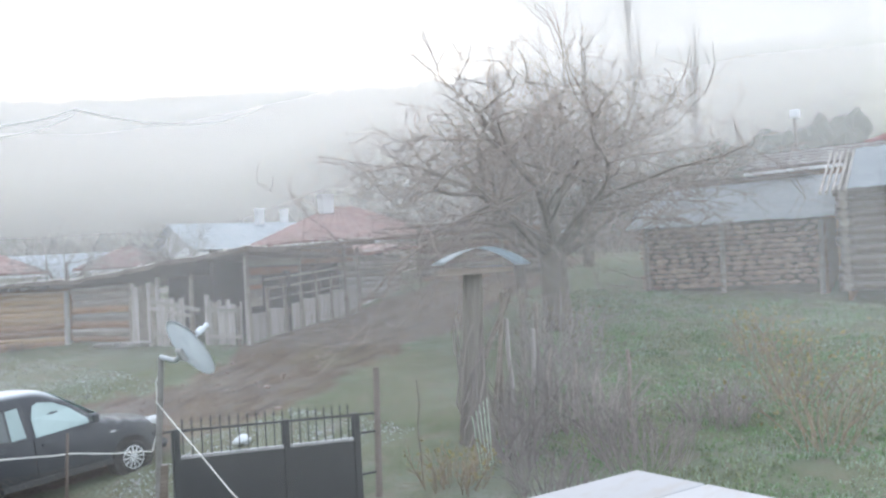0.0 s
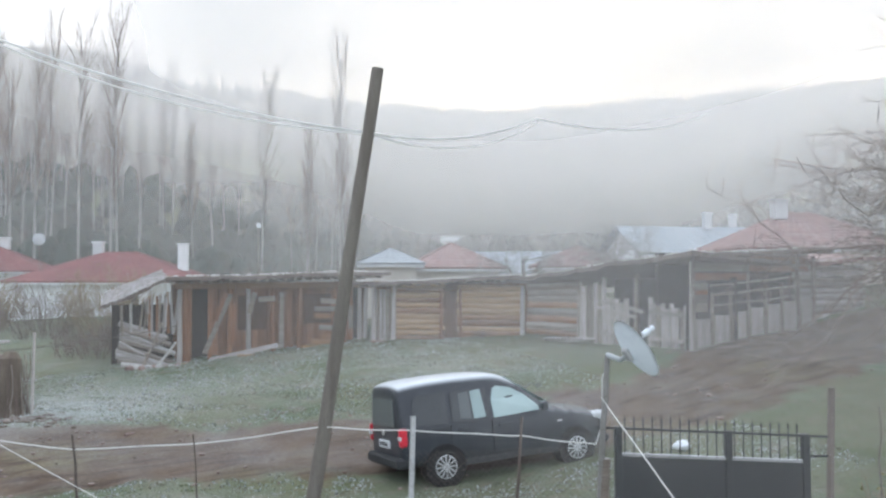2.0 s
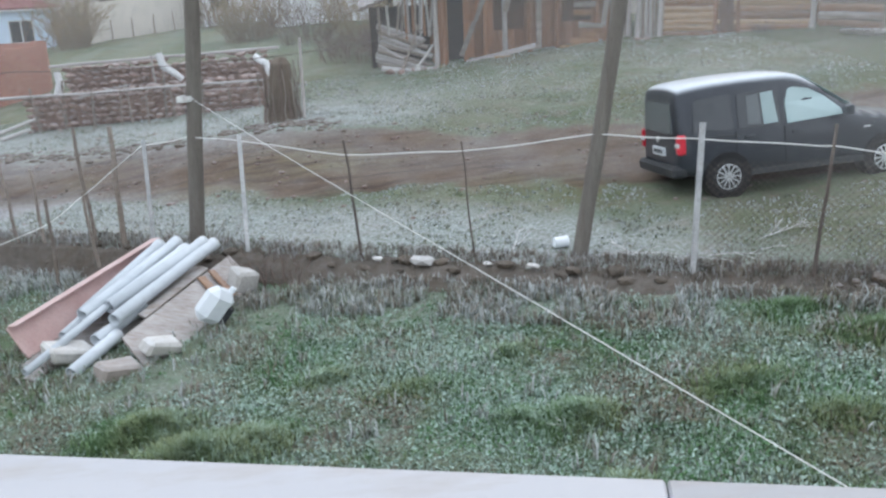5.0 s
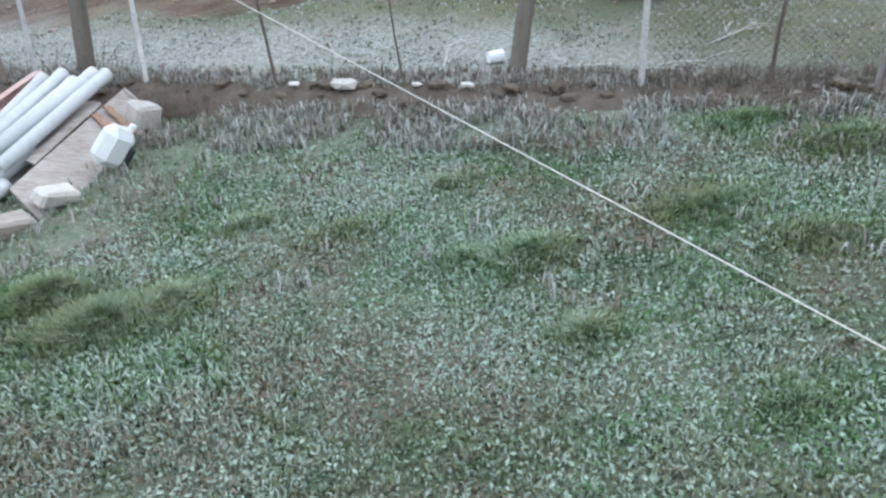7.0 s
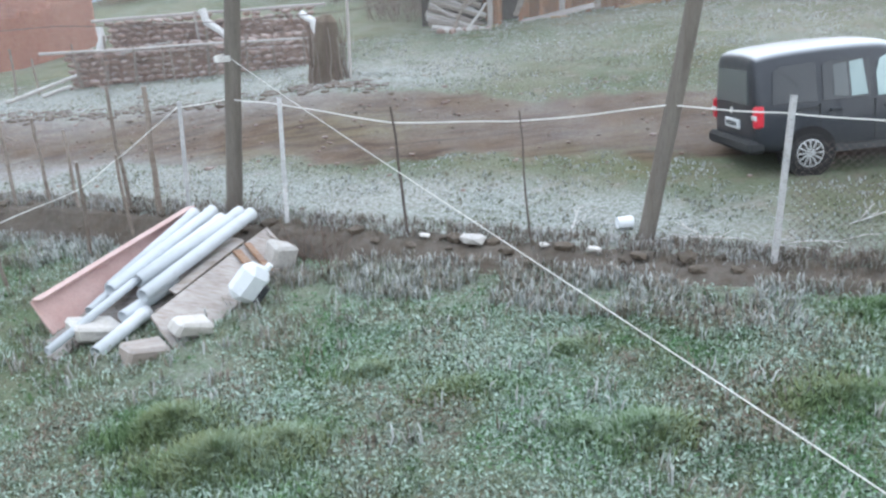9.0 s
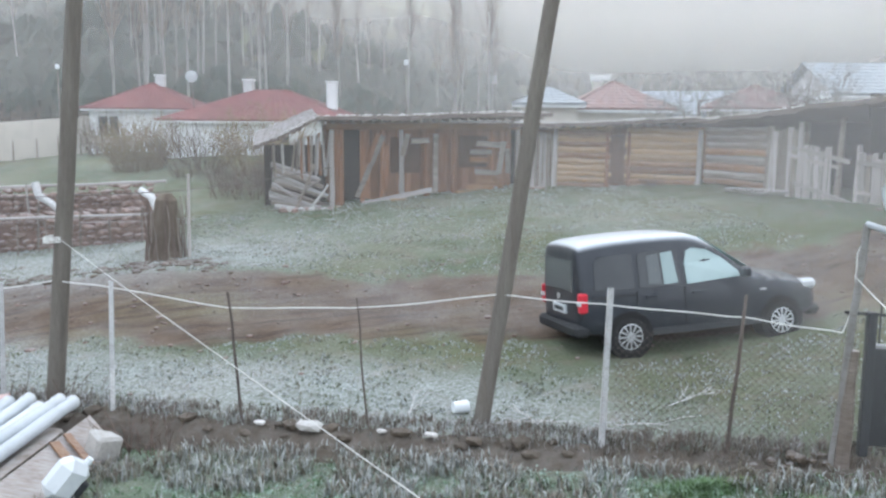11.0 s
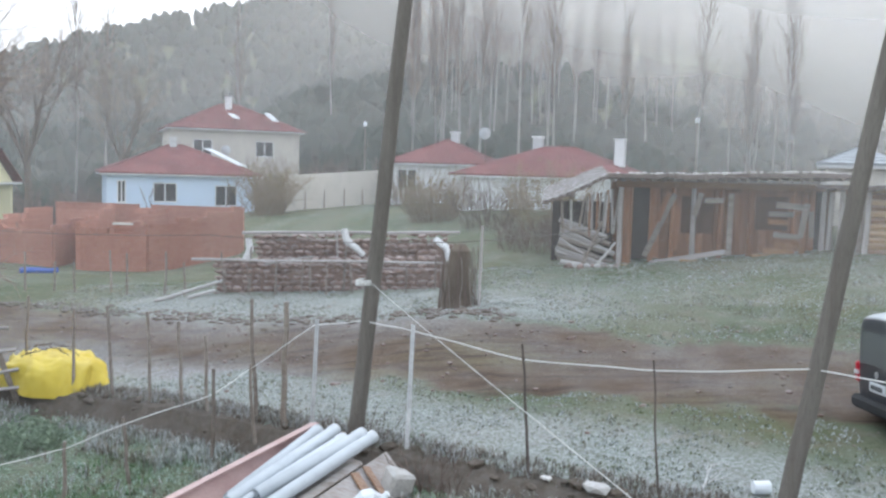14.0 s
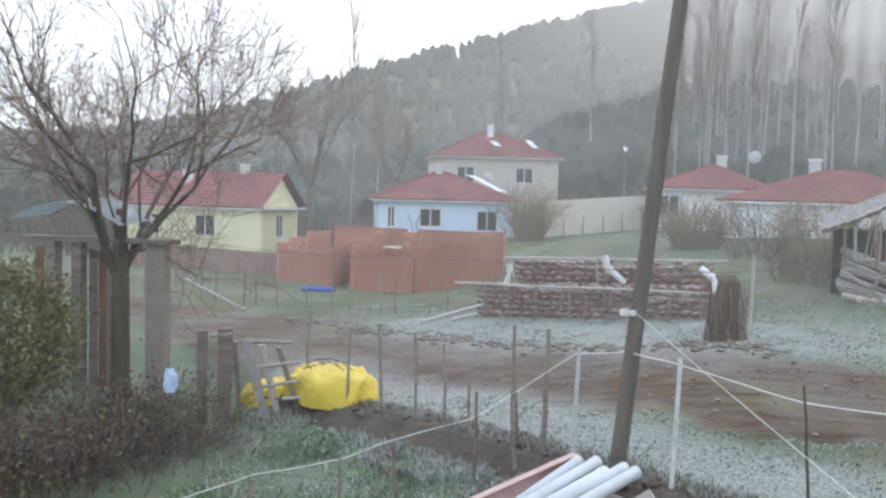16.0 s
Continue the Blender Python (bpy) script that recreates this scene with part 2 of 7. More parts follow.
# ---- mesh helpers ----
def part(name, bm, material, parent=None, label="", smooth=False):
    me = bpy.data.meshes.new(name)
    bm.to_mesh(me)
    bm.free()
    me.materials.append(material)
    if smooth:
        for p in me.polygons:
            p.use_smooth = True
    ob = new(name, me)
    if parent:
        ob.parent = parent
    if label:
        tagged(ob, label)
    return ob


def share(name, ob, m, parent=None):
    """Another object on the same mesh."""
    o = new(name, ob.data)
    if parent:
        o.parent = parent
    o.matrix_basis = m
    return o


def thing(name, m, label, category, group="", kind=""):
    e = new(name)
    e.empty_display_size = 0.2
    e.matrix_basis = m
    return tagged(e, label, category, group, kind)


def box(bm, lo, hi, m=None, bevel=0.0, jitter=0.0):
    c = [(a + b) / 2 for a, b in zip(lo, hi)]
    s = [max(b - a, 1e-4) for a, b in zip(lo, hi)]
    r = bmesh.ops.create_cube(bm, size=1, matrix=Matrix.Translation(c) @ Matrix.Diagonal((*s, 1)))
    vs = r["verts"]
    if jitter:
        for v in vs:
            v.co += Vector([random.uniform(-jitter, jitter) for _ in range(3)])
    if bevel:
        es = list({e for v in vs for e in v.link_edges})
        vs = bmesh.ops.bevel(bm, geom=es, offset=bevel, segments=1, affect="EDGES", profile=0.5)["verts"]
    if m is not None:
        bmesh.ops.transform(bm, matrix=m, verts=list(vs))
    return vs


def tube(bm, pts, radii, sides=6, cap=True):
    """A tapered tube along points."""
    pts = [Vector(p) for p in pts]
    rings = []
    ref = Vector((0.31, 0.17, 0.93)) if abs((pts[-1] - pts[0]).normalized().z) < 0.8 else Vector((0.93, 0.2, 0.1))
    for i, p in enumerate(pts):
        d = (pts[min(i + 1, len(pts) - 1)] - pts[max(i - 1, 0)]).normalized()
        u = d.cross(ref).normalized()
        w = d.cross(u)
        r = radii[i] if isinstance(radii, (list, tuple)) else radii
        rings.append([bm.verts.new(p + r * (math.cos(2 * math.pi * k / sides) * u + math.sin(2 * math.pi * k / sides) * w)) for k in range(sides)])
    for a, b in zip(rings, rings[1:]):
        for k in range(sides):
            bm.faces.new((a[k], a[(k + 1) % sides], b[(k + 1) % sides], b[k]))
    if cap and sides > 2:
        bm.faces.new(rings[0][::-1])
        bm.faces.new(rings[-1])


def rod(a, b, r0, r1=None, sides=6, wobble=0.0, n=4):
    bm = bmesh.new()
    a, b = Vector(a), Vector(b)
    r1 = r0 if r1 is None else r1
    pts, rad = [], []
    for i in range(n + 1):
        f = i / n
        o = Vector([random.uniform(-wobble, wobble) for _ in range(3)]) if 0 < i < n else Vector()
        pts.append(a.lerp(b, f) + o)
        rad.append(r0 + (r1 - r0) * f)
    tube(bm, pts, rad, sides)
    return bm


def prism(bm, outline, y0, y1):
    """An outline in x, z drawn out along y."""
    a = [bm.verts.new((x, y0, z)) for x, z in outline]
    b = [bm.verts.new((x, y1, z)) for x, z in outline]
    n = len(outline)
    bm.faces.new(a)
    bm.faces.new(b[::-1])
    for i in range(n):
        bm.faces.new((a[i], b[i], b[(i + 1) % n], a[(i + 1) % n]))
    bmesh.ops.recalc_face_normals(bm, faces=bm.faces[:])


def stone_mesh(bm, c, s, seed, sub=1):
    r = bmesh.ops.create_icosphere(bm, subdivisions=sub, radius=1)
    for v in r["verts"]:
        k = 1 + 0.28 * noise.noise(v.co * 1.3 + Vector((seed * 7.1, seed * 3.3, seed)))
        v.co = Vector(c) + Vector([v.co[i] * s[i] * k for i in range(3)])


def along(p0, p1, z):
    """A frame with x from p0 to p1 in plan, y to the left of it, at height z."""
    return pose(p0[0], p0[1], z, 0, 0, math.degrees(math.atan2(p1[1] - p0[1], p1[0] - p0[0])))


# ---- ground ----
def bell(x, y, cx, cy, r):
    return math.exp(-((x - cx) ** 2 + (y - cy) ** 2) / (r * r))


def step(a, b, v):
    v = min(1, max(0, (v - a) / (b - a)))
    return v * v * (3 - 2 * v)


def slope(x, y):
    """The hillside without the yard."""
    u, v = min(2.4, max(-4.5, x / 10)), min(5.5, max(-1.0, y / 10))
    z = (0.236 + 1.015 * u + 0.511 * v + 0.177 * u * u + 0.1725 * u * v + 0.184 * v * v
         - 0.025 * u ** 3 - 0.039 * u * u * v - 0.108 * u * v * v - 0.048 * v ** 3 - 0.0206 * u * u * v * v)
    z += -0.36 * bell(x, y, 1.6, 0.6, 3.6) + 0.42 * bell(x, y, -7.5, 7.6, 3.2) - 0.45 * bell(x, y, -18.7, 21.5, 5) + 0.25 * bell(x, y, 9.5, 4.6, 3) - 0.36 * bell(x, y, -16.2, 4.9, 3.2)
    return z


def line_y(x):
    """The yard wall's line in plan."""
    return -4.52 - 0.6 * x


def yard(x):
    return -0.08 + 0.085 * max(-16, min(2, x))


def hills(x, y):
    d = math.hypot(x + 6, y + 12)
    a = math.atan2(x + 6, y + 12)
    h = step(72, 330, d) * (68 + 4 * math.sin(5 * a + 2)) * (0.2 + 0.8 * step(-0.95, 0.05, a)) + step(60, 110, d) * 4
    h += step(90, 200, d) * 5 * noise.noise(Vector((x * 0.012, y * 0.012, 0)))
    return h * step(-40, 40, y + 0.5 * abs(x)) if d > 60 else 0


def ground_z(x, y):
    z = slope(x, y)
    s = (line_y(x) - y) / 1.166
    inside = step(-0.02, 0.12, s) * (1 - step(2.6, 6.5, x)) * step(-24, -18.5, x)
    z = z + (yard(x) - z) * inside
    return z + hills(x, y) + 0.02 * noise.noise(Vector((x * 1.3, y * 1.3, 3)))


def road_mid(x):
    if x < -3:
        return 4.0 - 0.33 * (x + 3)
    return 4.0 - 0.25 * (x + 3) if x < 6 else 1.75 + 0.19 * (x - 6)


def axis(lo, hi, fine_lo, fine_hi, d):
    v, k = [], fine_lo
    s = d
    while k > lo:
        v.append(k)
        s *= 1.22
        k -= s
    v = [lo] + v[::-1]
    k = fine_lo + d
    while k < fine_hi:
        v.append(k)
        k += d
    s = d
    while k < hi:
        v.append(k)
        s *= 1.22
        k += s
    return v + [hi]


def masks(x, y):
    """Shares of mud and rime at a place."""
    n1 = noise.noise(Vector((x * 0.5, y * 0.5, 1)))
    n2 = noise.noise(Vector((x * 1.7, y * 1.7, 5)))
    w = 1.9 + 0.3 * (1 - step(-14, -6, x)) + 0.2 * step(6, 12, x)
    mud = 1 - step(w - 0.8, w + 0.9, abs(y - road_mid(x)) + 0.7 * n1 + 0.5 * n2)
    mud *= step(-60, -40, x) * (1 - step(26, 34, x))
    s = (line_y(x) - y) / 1.166
    strip = step(-3.6, -0.9, s) * (1 - step(-0.1, 0.3, s)) * (1 - step(-4, 1.5, x)) * step(-19, -16.5, x)
    bank = bell(x, y, -8.5, 10.4, 3.2) + 0.8 * bell(x, y, -14, 12.4, 3.0) + 0.5 * bell(x, y, -4, 10, 3) + 0.9 * math.exp(-((y - road_mid(x) - 3.6) / 1.3) ** 2) * step(-19, -16, x) * (1 - step(-7, -3, x))
    rime = max(strip * 1.3, 0.95 * bank, ((0.06 + 0.2 * step(-11, -8, x)) if s > 0 else 0.12) * (1 - step(4, 7, x))) + 0.25 * n1 + 0.2 * n2
    yard_in = step(0, 0.2, s) * (1 - step(2.6, 6.5, x))
    return mud * (1 - yard_in), max(0, min(1, rime)), yard_in


def build_ground():
    xs, ys = axis(-1400, 1400, -19, 16, 0.2), axis(-1400, 1400, -13, 18, 0.2)
    vs, mud, rime, inn = [], [], [], []
    for y in ys:
        for x in xs:
            a, b, c = masks(x, y) if abs(x) < 70 and abs(y) < 70 else (0, 0.0, 0)
            z = ground_z(x, y)
            if a > 0.05 and abs(x) < 30:
                z += a * ((0.035 + 0.045 * step(2, 6, x)) * noise.noise(Vector((x * 0.8, (y - 0.15 * x) * 3.2, 2))) + 0.03 * noise.noise(Vector((x * 4, y * 4, 8))) - 0.03)
            elif abs(x) < 25:
                z += 0.05 * noise.noise(Vector((x * 0.9, y * 0.9, 4))) + 0.02 * noise.noise(Vector((x * 4, y * 4, 9)))
            vs.append((x, y, z))
            mud.append(a)
            rime.append(b)
            inn.append(c)
    w = len(xs)
    fs = [(j * w + i, j * w + i + 1, (j + 1) * w + i + 1, (j + 1) * w + i) for j in range(len(ys) - 1) for i in range(w - 1)]
    me = bpy.data.meshes.new("ground")
    me.from_pydata(vs, [], fs)
    for name, data in (("mud", mud), ("rime", rime), ("yard", inn)):
        me.attributes.new(name, "FLOAT", "POINT").data.foreach_set("value", data)
    for p in me.polygons:
        p.use_smooth = True
    m, n, l, b = nodes_of("ground_soil_and_grass", 0.95)
    v = coords(n, l, vary=False)
    at = {}
    for k in ("mud", "rime", "yard"):
        a = n.new("ShaderNodeAttribute")
        a.attribute_name = k
        at[k] = a.outputs["Fac"]
    big, mid, fine = noise_of(n, l, v, 0.35, 4), noise_of(n, l, v, 2.2, 5), noise_of(n, l, v, 14, 6, 0.7)
    grass = mixc(n, l, ramp(n, l, big, 0.35, 0.65), (0.085, 0.12, 0.06), (0.14, 0.15, 0.085))
    grass = mixc(n, l, ramp(n, l, mid, 0.5, 0.75), grass, (0.18, 0.155, 0.11))
    grass = mixc(n, l, ramp(n, l, fine, 0.52, 0.75), grass, (0.05, 0.06, 0.035))
    yard_c = mixc(n, l, ramp(n, l, mid, 0.35, 0.65), (0.12, 0.18, 0.1), (0.17, 0.18, 0.125))
    yard_c = mixc(n, l, ramp(n, l, fine, 0.45, 0.7), yard_c, (0.065, 0.09, 0.055))
    grass = mixc(n, l, at["yard"], grass, yard_c)
    soil = mixc(n, l, ramp(n, l, mid, 0.3, 0.7), (0.1, 0.068, 0.048), (0.165, 0.122, 0.088))
    soil = mixc(n, l, ramp(n, l, big, 0.5, 0.72), soil, (0.17, 0.145, 0.085))
    soil = mixc(n, l, ramp(n, l, fine, 0.5, 0.75), soil, (0.055, 0.039, 0.03))
    rut = noise_of(n, l, coords(n, l, (0.35, 2.6, 1), False, (0, 0, -0.17)), 1.6, 5)
    soil = mixc(n, l, ramp(n, l, rut, 0.48, 0.66), soil, (0.062, 0.041, 0.031))
    ma, mr = n.new("ShaderNodeMath"), n.new("ShaderNodeMath")
    ma.operation = "ADD"
    l.new(at["mud"], ma.inputs[0])
    mr.operation = "MULTIPLY_ADD"
    l.new(fine, mr.inputs[0])
    mr.inputs[1].default_value, mr.inputs[2].default_value = 0.8, -0.4
    l.new(mr.outputs[0], ma.inputs[1])
    col = mixc(n, l, ramp(n, l, ma.outputs[0], 0.3, 0.62), grass, soil)
    fr = n.new("ShaderNodeMath")
    fr.operation = "MULTIPLY"
    l.new(at["rime"], fr.inputs[0])
    l.new(ramp(n, l, noise_of(n, l, v, 17, 6, 0.75), 0.33, 0.66), fr.inputs[1])
    col = mixc(n, l, fr.outputs[0], col, (0.47, 0.5, 0.52))
    l.new(col, b.inputs["Base Color"])
    bp = n.new("ShaderNodeBump")
    bp.inputs["Strength"].default_value, bp.inputs["Distance"].default_value = 0.8, 0.05
    l.new(noise_of(n, l, v, 11, 8, 0.75), bp.inputs["Height"])
    l.new(bp.outputs[0], b.inputs["Normal"])
    me.materials.append(m)
    return tagged(new("ground", me), "sloping village ground of frosty grass and mud", "ground", kind="structure")


build_ground()


# ---- the terrace that the camera stands on ----
def terrace():
    p0, d = Vector((-3.24, -12.95)), Vector((-0.964, 0.266))
    z = 2.75
    e = thing("parapet", Matrix.Translation((0, 0, 0)), "white marble coping on a stuccoed terrace parapet", "parapet", kind="structure")
    ang = math.degrees(math.atan2(d.y, d.x))
    base = pose(p0.x, p0.y, 0, 0, 0, ang)           # x along the wall from the corner, y towards the terrace
    length, k = 7.0, 0
    x = 0.0
    while x < length:
        w = 1.45 if k else 1.2
        bm = bmesh.new()
        box(bm, (x + 0.001, 0.0, z - 0.04), (x + w - 0.001, 0.3, z), base, 0.004)
        part("slab", bm, MARBLE, e)
        x += w
        k += 1
    bm = bmesh.new()
    box(bm, (0.03, 0.03, -1.2), (length, 0.27, z - 0.042), base)
    part("wall_front", bm, STUCCO, e)
    for j in range(3):
        bm = bmesh.new()
        box(bm, (0.0, 0.304 + 1.4 * j, z - 0.04), (0.3, 0.304 + 1.4 * j + 1.392, z), base, 0.004)
        part("slab", bm, MARBLE, e)
    bm = bmesh.new()
    box(bm, (0.03, 0.304, -1.2), (0.27, 4.4, z - 0.042), base)
    part("wall_side", bm, STUCCO, e)
    bm = bmesh.new()
    box(bm, (0.28, 0.28, 1.55), (length, 4.4, 1.75), base)
    part("terrace_floor", bm, STUCCO, e)
    bm = bmesh.new()
    box(bm, (0.0, 4.42, -1.2), (length, 4.7, 5.2), base)
    part("house_wall", bm, STUCCO, e)


terrace()


# ---- yard wall ----
FD = Vector((0.857, -0.514))


def on_line(x, off=0.0):
    """A place on the fence line; off is metres towards the road."""
    return Vector((x + 0.514 * off, line_y(x) + 0.857 * off))


def yard_wall():
    e = thing("yard_wall", Matrix(), "low mossy rubble wall holding up the roadside bank", "wall", kind="structure")
    bm = bmesh.new()
    n = 200
    prev = None
    for i in range(n + 1):
        x = -17.5 + i * (2.6 + 17.5) / n
        p = on_line(x)
        top = slope(x, p.y) + 0.02 + 0.05 * noise.noise(Vector((x * 2, 0, 0))) + 0.03 * noise.noise(Vector((x * 7, 0, 0)))
        nrm = Vector((-0.514, -0.857))
        ring = [bm.verts.new((*(p + nrm * o), z)) for o, z in ((-0.4, top - 0.08), (-0.08, top), (0.1 + 0.05 * noise.noise(Vector((x * 5, 9, 0))), top - 0.06 + 0.05 * noise.noise(Vector((x * 3, 2, 0)))),
                                                              (0.26 + 0.1 * noise.noise(Vector((x * 3, 5, 0))), top + (yard(x) - top) * 0.55), (0.5, yard(x) - 0.06))]
        if prev:
            for a, b, c, d in zip(prev, prev[1:], ring[1:], ring):
                bm.faces.new((a, b, c, d))
        prev = ring
    bmesh.ops.recalc_face_normals(bm, faces=bm.faces[:])
    part("wall_body", bm, WALL_STONE, e)
    kinds = []
    for s in range(5):
        bm = bmesh.new()
        stone_mesh(bm, (0, 0, 0), (0.17, 0.12, 0.075), s + 1)
        o = part("stone", bm, WALL_STONE, e)
        kinds.append(o)
        o.matrix_basis = pose(*on_line(-8 + 1.3 * s, 0.02), slope(-8 + 1.3 * s, line_y(-8 + 1.3 * s)) + 0.02, 0, 0, s * 50)
    for i in range(70):
        x = random.uniform(-17, 2.4)
        f = random.random()
        p = on_line(x, random.uniform(-0.24, -0.16) if f > 0.35 else random.uniform(-0.1, 0.15))
        top = slope(x, line_y(x))
        z = top + 0.02 if f <= 0.35 else random.uniform(yard(x) - 0.02, top)
        o = share("stone", random.choice(kinds), pose(*p, z, random.uniform(-15, 15), random.uniform(-15, 15), random.uniform(-60, 10)), e)
        o.scale = [random.uniform(0.35, 0.8)] * 3
    for x, s in ((-5.15, 1.35), (-3.75, 0.7), (-5.75, 0.6), (-4.3, 0.5)):
        bm = bmesh.new()
        stone_mesh(bm, (0, 0, 0), (0.15 * s, 0.1 * s, 0.055 * s), x)
        o = part("stone", bm, STONE_PALE, e, "pale frosted capping stone")
        o.matrix_basis = pose(*on_line(x, -0.05), slope(x, line_y(x)) + 0.05, 0, 0, -30)


yard_wall()


# ---- barns ----
def boards(parent, mats, x0, x1, z0, z1, y, w, gap, upright=True, skip=0.0, wild=0.02, th=0.03, name="plank"):
    """A run of rough planks on the plane y, facing -y."""
    made = []
    a, end = (x0, x1) if upright else (z0, z1)
    while a < end - 0.03:
        ww = min(w * random.uniform(0.7, 1.25), end - a)
        if random.random() >= skip:
            bm = bmesh.new()
            o = random.uniform(-0.012, 0.012)
            if upright:
                box(bm, (a, y - th + o, z0 + random.uniform(-1, 1) * wild), (a + ww - gap, y + o, z1 + random.uniform(-3, 1) * wild), jitter=wild * 0.45)
            else:
                box(bm, (x0 + random.uniform(-1, 1) * wild, y - th + o, a), (x1 + random.uniform(-1, 1) * wild, y + o, a + ww - gap), jitter=wild * 0.45)
            made.append(part(name, bm, random.choice(mats), parent))
        a += ww
    return made


def logs(parent, mats, x0, x1, z0, z1, y, d, name="log"):
    a = z0
    while a < z1 - 0.05:
        h = d * random.uniform(0.8, 1.25)
        bm = rod((x0 - random.uniform(0, 0.12), y, a + h / 2), (x1 + random.uniform(0, 0.12), y, a + h / 2 + random.uniform(-0.02, 0.02)), h * 0.52, h * 0.5, 7, 0.02, 5)
        part(name, bm, random.choice(mats), parent)
        a += h * 0.97


def rough_roof(parent, x0, x1, za, zb, y0, y1, rise, material=None, th=0.12, name="roof"):
    """A sagging turf and shingle roof; its front edge runs from height za to zb."""
    bm = bmesh.new()
    nx, ny = 26, 5
    g = []
    for i in range(nx + 1):
        col = []
        for j in range(ny + 1):
            fx, fy = i / nx, j / ny
            x = x0 + (x1 - x0) * fx + random.uniform(-0.03, 0.03)
            y = y0 + (y1 - y0) * fy + (random.uniform(-0.09, 0.05) if j == 0 else 0)
            z = za + (zb - za) * fx + rise * fy + 0.06 * noise.noise(Vector((x * 0.7, y, za))) + random.uniform(-0.015, 0.03)
            col.append((x, y, z))
        g.append(col)
    top = [[bm.verts.new(c) for c in col] for col in g]
    bot = [[bm.verts.new((c[0], c[1], c[2] - th * random.uniform(0.7, 1.2))) for c in col] for col in g]
    for i in range(nx):
        for j in range(ny):
            bm.faces.new((top[i][j], top[i + 1][j], top[i + 1][j + 1], top[i][j + 1]))
            bm.faces.new((bot[i][j], bot[i][j + 1], bot[i + 1][j + 1], bot[i + 1][j]))
        bm.faces.new((top[i][0], bot[i][0], bot[i + 1][0], top[i + 1][0]))
        bm.faces.new((top[i][ny], top[i + 1][ny], bot[i + 1][ny], bot[i][ny]))
    for j in range(ny):
        bm.faces.new((top[0][j], top[0][j + 1], bot[0][j + 1], bot[0][j]))
        bm.faces.new((top[nx][j], bot[nx][j], bot[nx][j + 1], top[nx][j + 1]))
    roof = part(name, bm, material or SHINGLE, parent)
    bm = bmesh.new()
    for i in range(int((x1 - x0) * 11)):
        f = random.random()
        x = x0 + (x1 - x0) * f
        s = random.uniform(0.02, 0.06)
        stone_mesh(bm, (x, y0 + random.uniform(-0.02, 0.35), za + (zb - za) * f + 0.03 + 0.06 * noise.noise(Vector((x * 0.7, y0, za)))), (s * 1.6, s, s * 0.7), i)
    tagged(part("frost_crust", bm, STONE_PALE, roof, "frosty crumbs along the roof edge"), kind="stuff")
    return roof


def shell(parent, x0, x1, y0, y1, z0, z1, material, name="wall"):
    """The dark back and side walls behind a plank front."""
    for lo, hi in (((x0, y1 - 0.1, z0), (x1, y1, z1)), ((x0, y0 + 0.05, z0), (x0 + 0.08, y1 - 0.1, z1)), ((x1 - 0.08, y0 + 0.05, z0), (x1, y1 - 0.1, z1))):
        bm = bmesh.new()
        box(bm, lo, hi)
        part(name, bm, material, parent)


